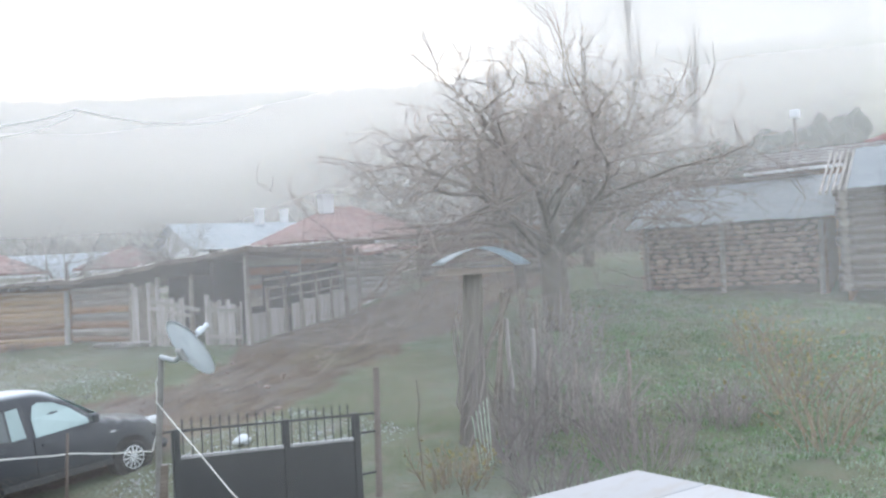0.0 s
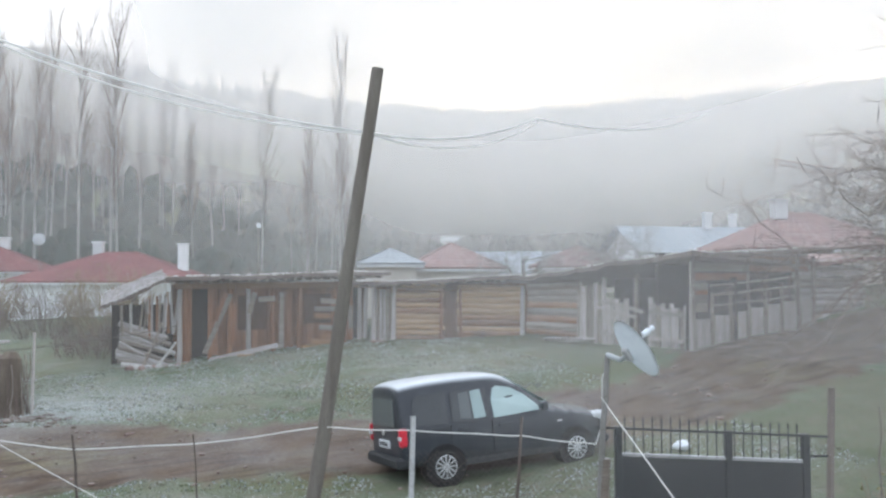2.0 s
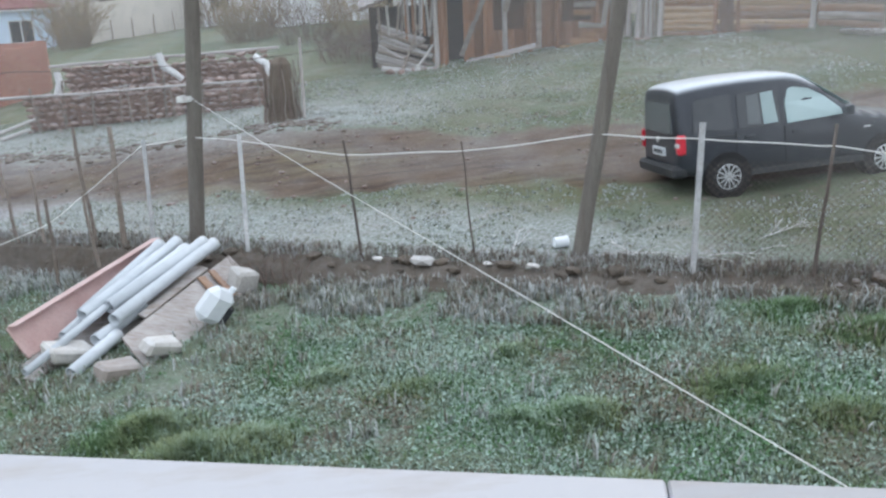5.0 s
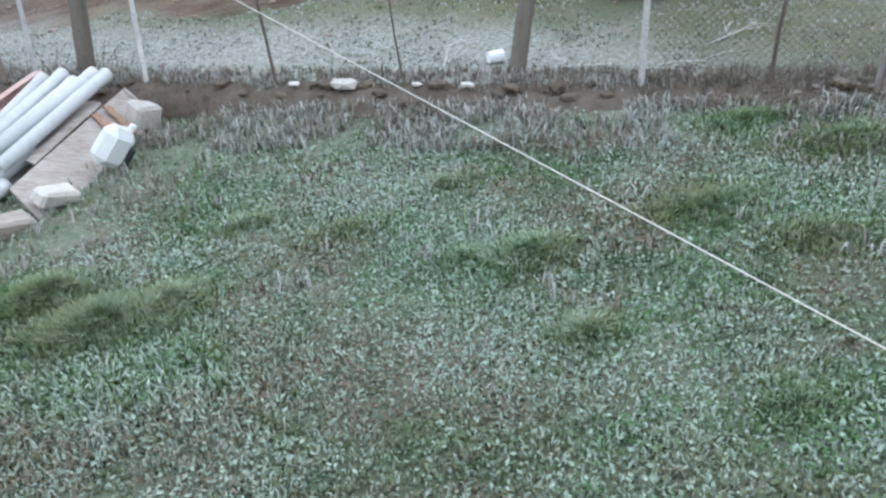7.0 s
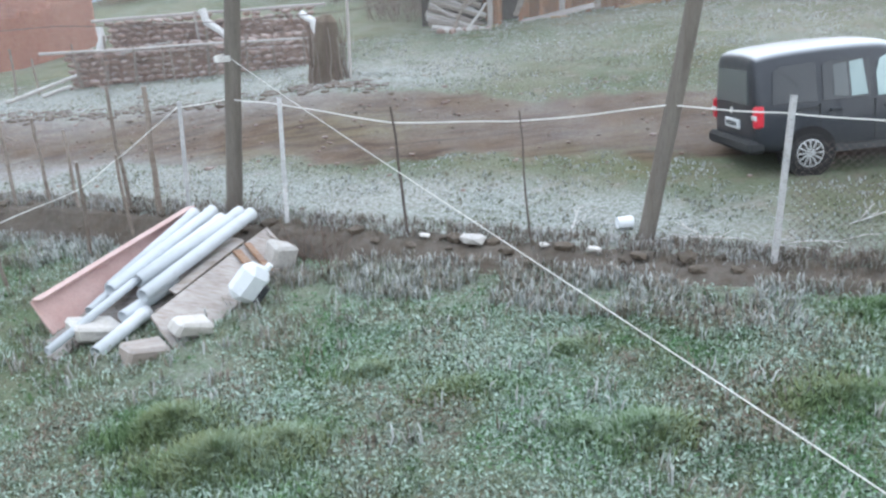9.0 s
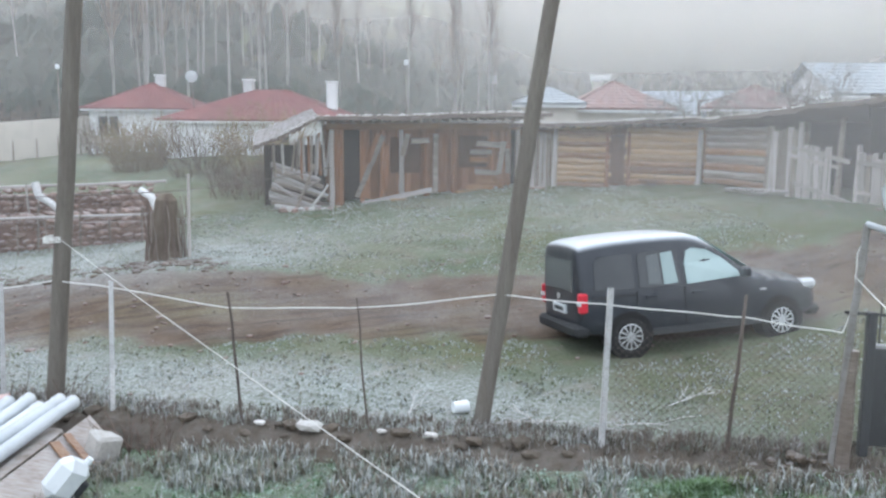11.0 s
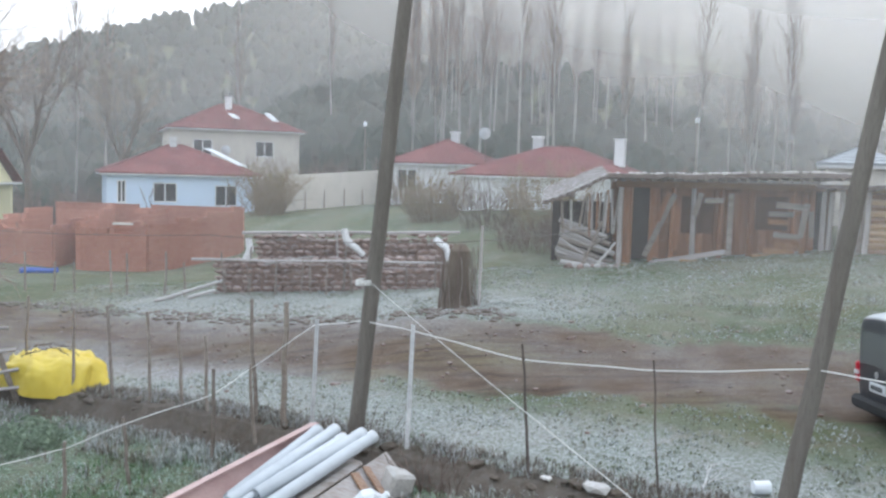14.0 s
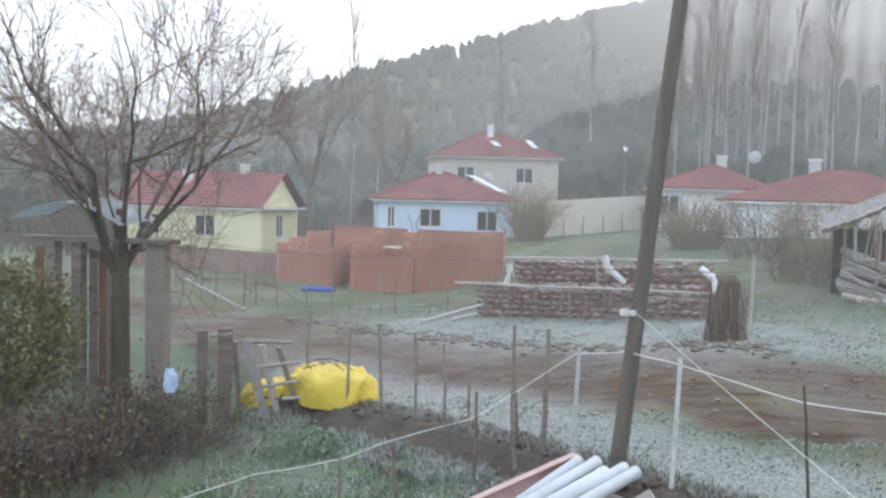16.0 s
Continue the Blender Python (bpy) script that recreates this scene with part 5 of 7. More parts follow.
slab("plank", (-10.2, -2.9, -0.9), (-9.5, -1.3, -0.75), (0.16, -0.1, 0.0), 0.05, OLD_WOOD, "dark weathered plank in the pile", "plank")


def pvc_pipe(a, b, r):
    a, b = Vector(a), Vector(b)
    d = b - a
    e = thing("pipe", Matrix.Translation(a), "pale grey plastic drain pipe lying in a pile", "pipe", "pipes in the yard pile")
    m = d.to_track_quat("Z", "Y").to_matrix().to_4x4()
    bm = bmesh.new()
    n = 18
    prof = [(r * 0.9, 0.3), (r * 0.9, 0.0), (r, 0.0), (r, d.length - 0.14), (r * 1.1, d.length - 0.12), (r * 1.1, d.length), (r * 0.95, d.length), (r * 0.95, d.length - 0.3)]
    rows = [[bm.verts.new(m @ Vector((q * math.cos(2 * math.pi * k / n), q * math.sin(2 * math.pi * k / n), z))) for k in range(n)] for q, z in prof]
    for x, y in zip(rows, rows[1:]):
        for k in range(n):
            bm.faces.new((x[k], x[(k + 1) % n], y[(k + 1) % n], y[k]))
    bmesh.ops.recalc_face_normals(bm, faces=bm.faces[:])
    part("barrel", bm, PVC, e, smooth=True)
    # near-black disc paints the shade down the pipe
    bm = bmesh.new()
    bmesh.ops.create_cone(bm, cap_ends=True, segments=n, radius1=r * 0.88, radius2=r * 0.88, depth=0.02, matrix=m @ Matrix.Translation((0, 0, 0.29)))
    part("dark_bore", bm, SHADE_IN, e)


for a, b, r in (((-9.72, -1.8, -0.52), (-8.98, 0.0, -0.13), 0.085), ((-9.68, -1.95, -0.5), (-8.72, -0.02, -0.1), 0.085), ((-9.42, -1.68, -0.5), (-8.55, -0.3, -0.14), 0.085), ((-9.36, -1.85, -0.43), (-8.3, -0.22, -0.08), 0.085),
                ((-9.23, -2.2, -0.5), (-8.16, -0.16, -0.13), 0.085), ((-9.88, -2.2, -0.66), (-9.3, -0.6, -0.35), 0.06), ((-10.08, -3.1, -0.75), (-9.3, -1.6, -0.4), 0.05), ((-9.45, -2.35, -0.7), (-9.0, -1.5, -0.6), 0.08), ((-9.6, -3.0, -0.85), (-9.2, -2.2, -0.7), 0.08)):
    pvc_pipe(a, b, r)


def jerry_can():
    e = thing("jerry_can", pose(-8.12, -2.16, -0.62, 20, 35, 40), "white plastic jerry can with a torn open side", "jerry can")
    bm = bmesh.new()
    box(bm, (-0.2, -0.15, 0.0), (0.2, 0.15, 0.5), bevel=0.1)
    part("can_body", bm, PLASTIC_WHITE, e)
    # dark block paints the shade of the torn hole; the can stays uncut
    bm = bmesh.new()
    box(bm, (0.1, -0.158, 0.08), (0.21, 0.1, 0.34), bevel=0.02)
    part("torn_hole", bm, PLASTIC_BLACK, e, "dark block standing for the shade in the torn hole")
    part("neck", rod((0.1, 0, 0.5), (0.1, 0, 0.57), 0.045, 0.04, 10), PLASTIC_WHITE, e)


jerry_can()
for p, s, m in (((-8.55, -2.8, -0.68), (0.24, 0.16, 0.11), STONE_PALE), ((-7.72, -0.95, -0.52), (0.16, 0.13, 0.19), STONE_PALE), ((-9.75, -2.5, -0.78), (0.3, 0.16, 0.1), STONE_PALE), ((-9.0, -3.2, -0.8), (0.25, 0.16, 0.12), BOARD_GREY)):
    bm = bmesh.new()
    box(bm, (-s[0], -s[1], -s[2]), s, bevel=0.04, jitter=0.045)
    o = part("stone_block", bm, m)
    o.matrix_basis = pose(*p, 10, 15, 40)
    tagged(o, "pale rough stone block at the pile", "stone", "stones at the yard pile")


# ---- plants ----
def segs_mesh(name, segs, sides, material, parent=None):
    """Many tapered rods (a, b, ra, rb) in one mesh."""
    vs, fs = [], []
    for a, b, ra, rb in segs:
        d = (b - a)
        if d.length < 1e-5:
            continue
        d.normalize()
        u = d.cross(Vector((0.3, 0.9, 0.2)) if abs(d.y) < 0.8 else Vector((1, 0, 0.2))).normalized()
        w = d.cross(u)
        i = len(vs)
        for p, r in ((a, ra), (b, rb)):
            for k in range(sides):
                t = 2 * math.pi * k / sides
                q = p + r * (math.cos(t) * u + math.sin(t) * w)
                vs.append((q.x, q.y, q.z))
        for k in range(sides):
            fs.append((i + k, i + (k + 1) % sides, i + sides + (k + 1) % sides, i + sides + k))
    me = bpy.data.meshes.new(name)
    me.from_pydata(vs, [], fs)
    me.materials.append(material)
    ob = tagged(new(name, me), kind="stuff")
    if parent:
        ob.parent = parent
    return ob


def leaf_mesh(name, spots, size, material, parent=None):
    """Small leaves, each a folded pair of triangles."""
    vs, fs = [], []
    for p in spots:
        a = Vector([random.gauss(0, 1) for _ in range(3)]).normalized()
        b = a.cross(Vector([random.gauss(0, 1) for _ in range(3)])).normalized()
        c = a.cross(b)
        s = size * random.uniform(0.6, 1.3)
        i = len(vs)
        for q in (p - a * s, p + b * s * 0.5 + c * s * 0.2, p + a * s, p - b * s * 0.5 + c * s * 0.2):
            vs.append(tuple(q))
        fs += [(i, i + 1, i + 2), (i, i + 2, i + 3)]
    me = bpy.data.meshes.new(name)
    me.from_pydata(vs, [], fs)
    me.materials.append(material)
    ob = tagged(new(name, me), kind="stuff")
    if parent:
        ob.parent = parent
    return ob


def grow(rng, p, d, length, r, depth, out, spread, up, tips):
    n = 3
    for i in range(n):
        q = p + d * (length / n)
        out.append((p, q, r * (1 - 0.22 * i / n), r * (1 - 0.22 * (i + 1) / n), depth))
        p = q
        d = (d + Vector([rng.gauss(0, 0.12) for _ in range(3)]) + Vector((0, 0, up * 0.12))).normalized()
        if depth > 0 and i < n - 1 and rng.random() < 0.8:
            side = (d + spread * Vector([rng.gauss(0, 0.6) for _ in range(3)])).normalized()
            grow(rng, p, side, length * rng.uniform(0.5, 0.75), r * 0.43, depth - 1, out, spread, up, tips)
    if depth > 0:
        for _ in range(2):
            side = (d + spread * Vector([rng.gauss(0, 0.5) for _ in range(3)]) + Vector((0, 0, up * 0.2))).normalized()
            grow(rng, p, side, length * rng.uniform(0.6, 0.85), r * 0.54, depth - 1, out, spread, up, tips)
    else:
        tips.append(p)


def bare_tree(x, y, z, height, r, seed, spread, up, limbs, label, depth=4, twig_mat=None, leaves=0, first=0.28, group=""):
    rng = random.Random(seed)
    e = thing("tree", Matrix.Translation((x, y, z)), label, "tree", group)
    segs, tips = [], []
    h0 = height * first
    p0, p1 = Vector((0, 0, -0.3)), Vector((rng.uniform(-0.2, 0.2), rng.uniform(-0.2, 0.2), h0))
    bm = bmesh.new()
    tube(bm, [p0, p0.lerp(p1, 0.15), p0.lerp(p1, 0.5), p1, p1 + Vector((0, 0, height * 0.12))], [r * 1.35, r * 1.05, r, r * 0.9, r * 0.5], 10)
    part("trunk", bm, BARK, e, smooth=True)
    for k in range(limbs):
        a = 2 * math.pi * (k + rng.uniform(-0.3, 0.3)) / limbs
        tilt = rng.uniform(0.35, 1.0) * spread
        d = Vector((math.cos(a) * tilt, math.sin(a) * tilt, 1)).normalized()
        grow(rng, p1 - Vector((0, 0, rng.uniform(0, 0.3) * h0)), d, height * rng.uniform(0.24, 0.34), r * 0.32, depth, segs, spread, up, tips)
    big = [s[:4] for s in segs if s[4] >= depth - 1]
    mid = [s[:4] for s in segs if depth - 1 > s[4] >= 1]
    fine = [s[:4] for s in segs if s[4] < 1]
    segs_mesh("bough_frame", big, 6, BARK, e)
    segs_mesh("branch_work", [(a, b, max(ra, 0.008), max(rb, 0.007)) for a, b, ra, rb in mid], 4, twig_mat or TWIG, e)
    segs_mesh("twig_work", [(a, b, max(ra, 0.006), max(rb, 0.004)) for a, b, ra, rb in fine], 3, twig_mat or TWIG, e)
    if leaves:
        spots = [t + Vector([rng.gauss(0, 0.15) for _ in range(3)]) for t in tips if rng.random() < leaves]
        leaf_mesh("foliage", spots, 0.05, LEAF_YELLOW, e)
    return e


walnut = bare_tree(13.7, -2.1, slope(13.7, -2.1), 7.4, 0.26, 5, 1.5, 0.12, 10, "large spreading bare walnut tree on the field edge", 5, TWIG, first=0.3)
walnut.matrix_basis = walnut.matrix_basis @ Matrix.Diagonal((1.45, 1.45, 1.0, 1))
bare_tree(-20.2, 3.8, -0.9, 8.8, 0.2, 11, 1.0, 0.5, 8, "bare many-limbed tree beside the lane gate", 5, first=0.33)
bare_tree(17.0, 1.2, slope(17, 1.2), 6.5, 0.18, 21, 1.1, 0.3, 6, "bare spreading tree behind the lane", 4, leaves=0.1)
bare_tree(22.5, 2.0, slope(22.5, 2.0), 8.5, 0.2, 22, 0.9, 0.5, 6, "bare tree behind the sheds", 4, leaves=0.15)
bare_tree(9.6, 15.2, slope(9.6, 15.2), 3.6, 0.1, 31, 1.3, 0.2, 6, "small pale lichen-grey fruit tree behind the barns", 4, PALE_TRUNK)
bare_tree(12.6, 13.4, slope(12.6, 13.4), 3.8, 0.1, 32, 1.3, 0.2, 6, "small pale lichen-grey fruit tree behind the barns", 4, PALE_TRUNK)
bare_tree(-27.5, 3.0, -1.0, 8.0, 0.2, 41, 0.9, 0.5, 6, "bare tree behind the hedge", 4)
bare_tree(-36.0, 41.0, 0.4, 13, 0.2, 42, 0.6, 0.8, 7, "tall bare tree behind the houses", 4)
bare_tree(-46.0, 40.0, 0.4, 12, 0.2, 43, 0.7, 0.7, 7, "tall bare tree behind the yellow house", 4)
bare_tree(-36.0, 55.0, 1.0, 11, 0.2, 44, 0.7, 0.7, 7, "tall bare tree behind the houses", 4, BRUSH_TAN)


def shrub(name, x, y, z, w, h, n, label, material, seed, leaf=0, leaf_m=None, flat=0.6, category="shrub"):
    rng = random.Random(seed)
    e = thing(name, Matrix.Translation((x, y, z)), label, category)
    segs, tips = [], []
    for _ in range(n):
        a, rr = rng.uniform(0, 6.28), w * math.sqrt(rng.random()) * flat
        p = Vector((math.cos(a) * rr, math.sin(a) * rr, -0.1))
        d = Vector((math.cos(a) * 0.35 + rng.gauss(0, 0.2), math.sin(a) * 0.35 + rng.gauss(0, 0.2), 1)).normalized()
        grow(rng, p, d, h * rng.uniform(0.3, 0.5), 0.012, 1, segs, 0.9, 0.2, tips)
    thin = 0.006 if h < 2.4 or w < 1.2 else 0.011
    segs_mesh("stem_work", [(a, b, max(ra, thin), max(rb, thin * 0.8)) for a, b, ra, rb, k in segs if k > 0], 3, material, e)
    segs_mesh("twig_work", [(a, b, max(ra, thin * 0.8), max(rb, thin * 0.6)) for a, b, ra, rb, k in segs if k == 0], 3, material, e)
    if leaf:
        spots = [t + Vector([rng.gauss(0, 0.12) for _ in range(3)]) for t in tips for _ in range(leaf)]
        leaf_mesh("foliage", spots, 0.045, leaf_m, e)
    return e


# shrubs round the houses and on the bank
for x, y, w, h, n, m, lf, lm, lab in (
        (-4.6, 24.0, 2.0, 3.6, 120, BRUSH_TAN, 2, LEAF_YELLOW, "tan leafless thicket beside the white house"),
        (-7.0, 25.5, 2.0, 3.0, 90, BRUSH, 0, None, "dark brown thicket beside the white house"),
        (-5.2, 19.2, 2.4, 1.6, 160, BRUSH, 0, None, "low dark brush behind the barn"),
        (-3.9, 18.6, 1.6, 1.9, 110, BRUSH, 0, None, "low dark brush behind the barn"),
        (-9.8, 29.0, 1.8, 3.2, 180, BRUSH_TAN, 2, LEAF_YELLOW, "tan bush at the garden wall"),
        (-19.6, 36.0, 1.6, 3.8, 170, BRUSH_TAN, 2, LEAF_YELLOW, "tan bush at the blue house corner"),
        (-12.3, 38.0, 1.4, 3.0, 60, BRUSH, 0, None, "brown bush in front of the garden wall"),
        (-24.0, 47.0, 3.0, 5.0, 90, BRUSH, 0, None, "brown brush behind the blue house"),
        (-39.0, 36.0, 4.0, 5.0, 120, BRUSH, 0, None, "brown brush behind the yellow house"),
        (9.5, -9.4, 0.7, 2.3, 26, BRUSH_TAN, 2, LEAF_YELLOW, "thin yellow-leaved sapling on the field"),
        (7.2, -10.4, 0.6, 2.2, 22, BRUSH_TAN, 2, LEAF_YELLOW, "thin yellow-leaved sapling on the field"),
        (11.8, -11.6, 0.8, 1.8, 24, BRUSH_TAN, 2, LEAF_YELLOW, "thin yellow-leaved sapling on the field"),
        (12.6, -7.6, 0.5, 1.5, 14, BRUSH_TAN, 2, LEAF_YELLOW, "thin yellow-leaved sapling on the field"),
        (5.9, -8.3, 1.0, 1.5, 70, BRUSH_GREY, 0, None, "grey-brown brush along the field fence"),
        (7.0, -6.8, 1.0, 1.5, 70, BRUSH_GREY, 0, None, "grey-brown brush along the field fence"),
        (4.6, -7.4, 0.9, 1.2, 60, BRUSH_GREY, 0, None, "grey-brown brush along the field fence"),
        (6.3, -6.0, 0.7, 1.8, 60, BRUSH_GREY, 0, None, "grey leafless vines round the roofed post"),
        (5.2, -6.4, 0.7, 1.5, 55, BRUSH_GREY, 0, None, "grey leafless vines round the roofed post"),
        (8.0, -8.6, 0.8, 1.2, 50, BRUSH_GREY, 0, None, "grey-brown brush along the field fence"),
        (3.9, -6.3, 0.8, 0.9, 40, BRUSH_TAN, 1, LEAF_YELLOW, "dry weeds beside the gate"),
        (8.6, -5.2, 1.0, 1.9, 60, BRUSH_GREY, 0, None, "grey-brown brush along the field fence"),
        (10.6, -4.0, 1.1, 2.2, 60, BRUSH_GREY, 1, LEAF_OLIVE, "brush along the lane fence"),
        (6.3, 12.0, 0.4, 0.6, 20, BRUSH, 0, None, "small dry bush before the log barn"),
        (-7.2, -0.75, 0.6, 0.9, 22, BRUSH, 0, None, "dry weeds at the yard wall"),
        (-8.6, 0.5, 0.9, 1.1, 34, BRUSH, 0, None, "dry weeds at the foot of the pole"),
        (-14.4, 1.9, 0.75, 0.7, 50, LEAF_GREEN, 6, LEAF_GREEN, "grey-green leafy bush in the yard corner")):
    shrub("shrub", x, y, ground_z(x, y), w, h, n, lab, m, int(x * 100 + y * 7), lf, lm)


def hedge():
    """The overgrown hedge that closes the yard."""
    e = thing("hedge", Matrix(), "dense dark brown leafless hedge along the yard end", "hedge")
    rng = random.Random(77)
    segs, tips, tips2 = [], [], []
    for i in range(900):
        f = rng.random()
        x, y = -17.2 - 1.6 * f + rng.gauss(0, 0.7), 2.6 - 10.0 * f + rng.gauss(0, 0.5)
        p = Vector((x, y, ground_z(x, y) - 0.1))
        d = Vector((rng.gauss(0, 0.35), rng.gauss(0, 0.35), 1)).normalized()
        grow(rng, p, d, rng.uniform(0.5, 1.0), 0.013, 1, segs, 1.0, 0.0, tips if rng.random() < 0.75 else tips2)
    segs_mesh("brushwood", [(a, b, max(ra, 0.008), max(rb, 0.005)) for a, b, ra, rb, _ in segs], 3, BRUSH, e)
    leaf_mesh("withered_foliage", [t + Vector([rng.gauss(0, 0.2) for _ in range(3)]) for t in tips for _ in range(2)], 0.05, BRUSH, e)
    leaf_mesh("foliage", [t + Vector([rng.gauss(0, 0.2) for _ in range(3)]) for t in tips2 for _ in range(2)], 0.05, LEAF_OLIVE, e)
    f = thing("evergreen_bush", Matrix.Translation((-20.6, 0.8, -1.3)), "olive-green leafy bush behind the hedge", "bush")
    spots, st = [], []
    for i in range(9000):
        v = Vector([rng.gauss(0, 1) for _ in range(3)]).normalized() * rng.uniform(0.55, 1.0)
        k = 1 + 0.3 * noise.noise(v * 2.2)
        spots.append(Vector((v.x * 1.7 * k, v.y * 1.6 * k, 1.9 + v.z * 1.7 * k)))
    for _ in range(30):
        st.append((Vector((0, 0, -0.2)), Vector((rng.gauss(0, 0.7), rng.gauss(0, 0.7), rng.uniform(1.5, 3))), 0.05, 0.01))
    segs_mesh("brushwood", st, 5, BARK, f)
    leaf_mesh("foliage", spots, 0.06, LEAF_OLIVE, f)


hedge()


# ---- hillside woods ----
def pine_woods():
    rng = random.Random(3)
    vs, fs = [], []
    count = 0
    while count < 11500:
        a = rng.uniform(-1.25, 1.35)
        d = rng.uniform(76, 380) * rng.uniform(0.75, 1.0) if rng.random() < 0.8 else rng.uniform(330, 420)
        x, y = -6 + d * math.sin(a), -12 + d * math.cos(a)
        if noise.noise(Vector((x * 0.02, y * 0.02, 3))) < -0.55 or d < 72:
            continue
        z = ground_z(x, y)
        h = rng.uniform(2.6, 5.6)
        w = h * rng.uniform(0.26, 0.45)
        i = len(vs)
        n = 6
        o = rng.uniform(0, 6)
        for zz, rr in ((0.12, 0.55), (0.4, 1.0), (0.7, 0.75), (0.92, 0.3)):
            for k in range(n):
                q = rr * w * rng.uniform(0.65, 1.25)
                vs.append((x + q * math.cos(o + k * 6.283 / n), y + q * math.sin(o + k * 6.283 / n), z + h * (zz + rng.uniform(-0.06, 0.06))))
        vs.append((x, y, z + h))
        for lv in range(3):
            for k in range(n):
                fs.append((i + lv * n + k, i + lv * n + (k + 1) % n, i + (lv + 1) * n + (k + 1) % n, i + (lv + 1) * n + k))
        for k in range(n):
            fs.append((i + 3 * n + k, i + 3 * n + (k + 1) % n, i + 4 * n))
        count += 1
    me = bpy.data.meshes.new("hill_woods")
    me.from_pydata(vs, [], fs)
    me.materials.append(mat("pine_foliage", (0.035, 0.055, 0.045), (0.06, 0.075, 0.058), 0.05, 0.9, 0, (1, 1, 1), (0.075, 0.07, 0.055)))
    tagged(new("hill_woods", me), "dark pine and scrub wood covering the hillside", "woods", kind="stuff")


pine_woods()


def poplar(seed, h):
    rng = random.Random(seed)
    e = thing("poplar", Matrix.Translation((0, 0, 0)), "tall bare poplar with a pale trunk", "tree", "poplars on the hillside")
    bm = bmesh.new()
    tube(bm, [(0, 0, -0.5), (rng.gauss(0, 0.1), 0, h * 0.4), (rng.gauss(0, 0.15), 0, h)], [0.12, 0.085, 0.02], 6)
    part("trunk", bm, PALE_TRUNK, e)
    segs, tips = [], []
    for k in range(34):
        z = h * rng.uniform(0.42, 0.95)
        a = rng.uniform(0, 6.28)
        d = Vector((math.cos(a) * 0.3, math.sin(a) * 0.3, 1)).normalized()
        grow(rng, Vector((0, 0, z)), d, h * rng.uniform(0.06, 0.13), 0.03, 1, segs, 0.25, 0.5, tips)
    segs_mesh("crown", [(a, b, max(ra, 0.016), max(rb, 0.012)) for a, b, ra, rb, _ in segs], 3, TWIG, e)
    return e


def poplars():
    kinds = [poplar(s, h) for s, h in ((1, 19), (2, 22), (3, 17))]
    rng = random.Random(8)
    spots = []
    for i in range(52):
        a = rng.uniform(-0.12, 0.3)
        d = rng.uniform(62, 120)
        spots.append((a, d))
    spots += [(a, d) for a, d in ((-0.47, 80), (-0.55, 84), (-0.44, 86), (-0.62, 90), (0.98, 75), (1.08, 80), (1.14, 78), (1.2, 70), (1.02, 95), (1.1, 92), (-0.3, 95), (-0.2, 100))]
    for i, (a, d) in enumerate(spots):
        x, y = -6 + d * math.sin(a), -12 + d * math.cos(a)
        m = pose(x, y, ground_z(x, y), rng.uniform(-2, 2), rng.uniform(-2, 2), rng.uniform(0, 360))
        if i < 3:
            kinds[i].matrix_basis = m
        else:
            copy_thing(kinds[i % 3], m)


poplars()


def scrub_belt():
    """Brown leafless scrub between the houses and the hill."""
    rng = random.Random(15)
    segs, tips = [], []
    for i in range(3000):
        a = rng.uniform(-1.0, 1.2) if i < 2300 else rng.uniform(-0.75, -0.3)
        d = rng.uniform(52, 110) if i < 2300 else rng.uniform(64, 85)
        x, y = -6 + d * math.sin(a), -12 + d * math.cos(a)
        if -36 < x < 0 and y < 48 and rng.random() < 0.9:
            continue
        z = ground_z(x, y)
        for _ in range(3):
            dd = Vector((rng.gauss(0, 0.35), rng.gauss(0, 0.35), 1)).normalized()
            grow(rng, Vector((x + rng.gauss(0, 0.8), y + rng.gauss(0, 0.8), z - 0.1)), dd, rng.uniform(1.0, 2.2), 0.03, 1, segs, 0.8, 0.3, tips)
    segs_mesh("scrub", [(a, b, max(ra, 0.02), max(rb, 0.014)) for a, b, ra, rb, _ in segs], 3, BRUSH)
    tagged(bpy.data.objects["scrub"], "brown leafless scrub below the hillside wood", "scrub", kind="stuff")


scrub_belt()


# ---- brick ruin ----
def joined_bricks(parent, L, top_of, bottom, th=0.2):
    """A wall of laid bricks in one mesh, uneven along its top."""
    vs, fs = [], []
    h, w = 0.2, 0.3
    row, z = 0, bottom
    while z < 2.6:
        x = -(row % 2) * w / 2
        while x < L:
            a, b = max(0, x), min(L, x + w)
            if b - a > 0.04 and z + h * 0.6 < top_of((a + b) / 2):
                g, o = 0.009, random.uniform(-0.006, 0.006)
                i = len(vs)
                vs += [(q, y, r) for r in (z + g, z + h - g) for q, y in ((a + g, o), (b - g, o), (b - g, th + o), (a + g, th + o))]
                fs += [(i, i + 3, i + 2, i + 1), (i + 4, i + 5, i + 6, i + 7), (i, i + 1, i + 5, i + 4), (i + 1, i + 2, i + 6, i + 5), (i + 2, i + 3, i + 7, i + 6), (i + 3, i, i + 4, i + 7)]
            x += w
        row += 1
        z += h
    me = bpy.data.meshes.new("brickwork")
    me.from_pydata(vs, [], fs)
    me.materials.append(BRICK_RED)
    ob = new("brickwork", me)
    ob.parent = parent
    tagged(ob, kind="stuff")
    return ob


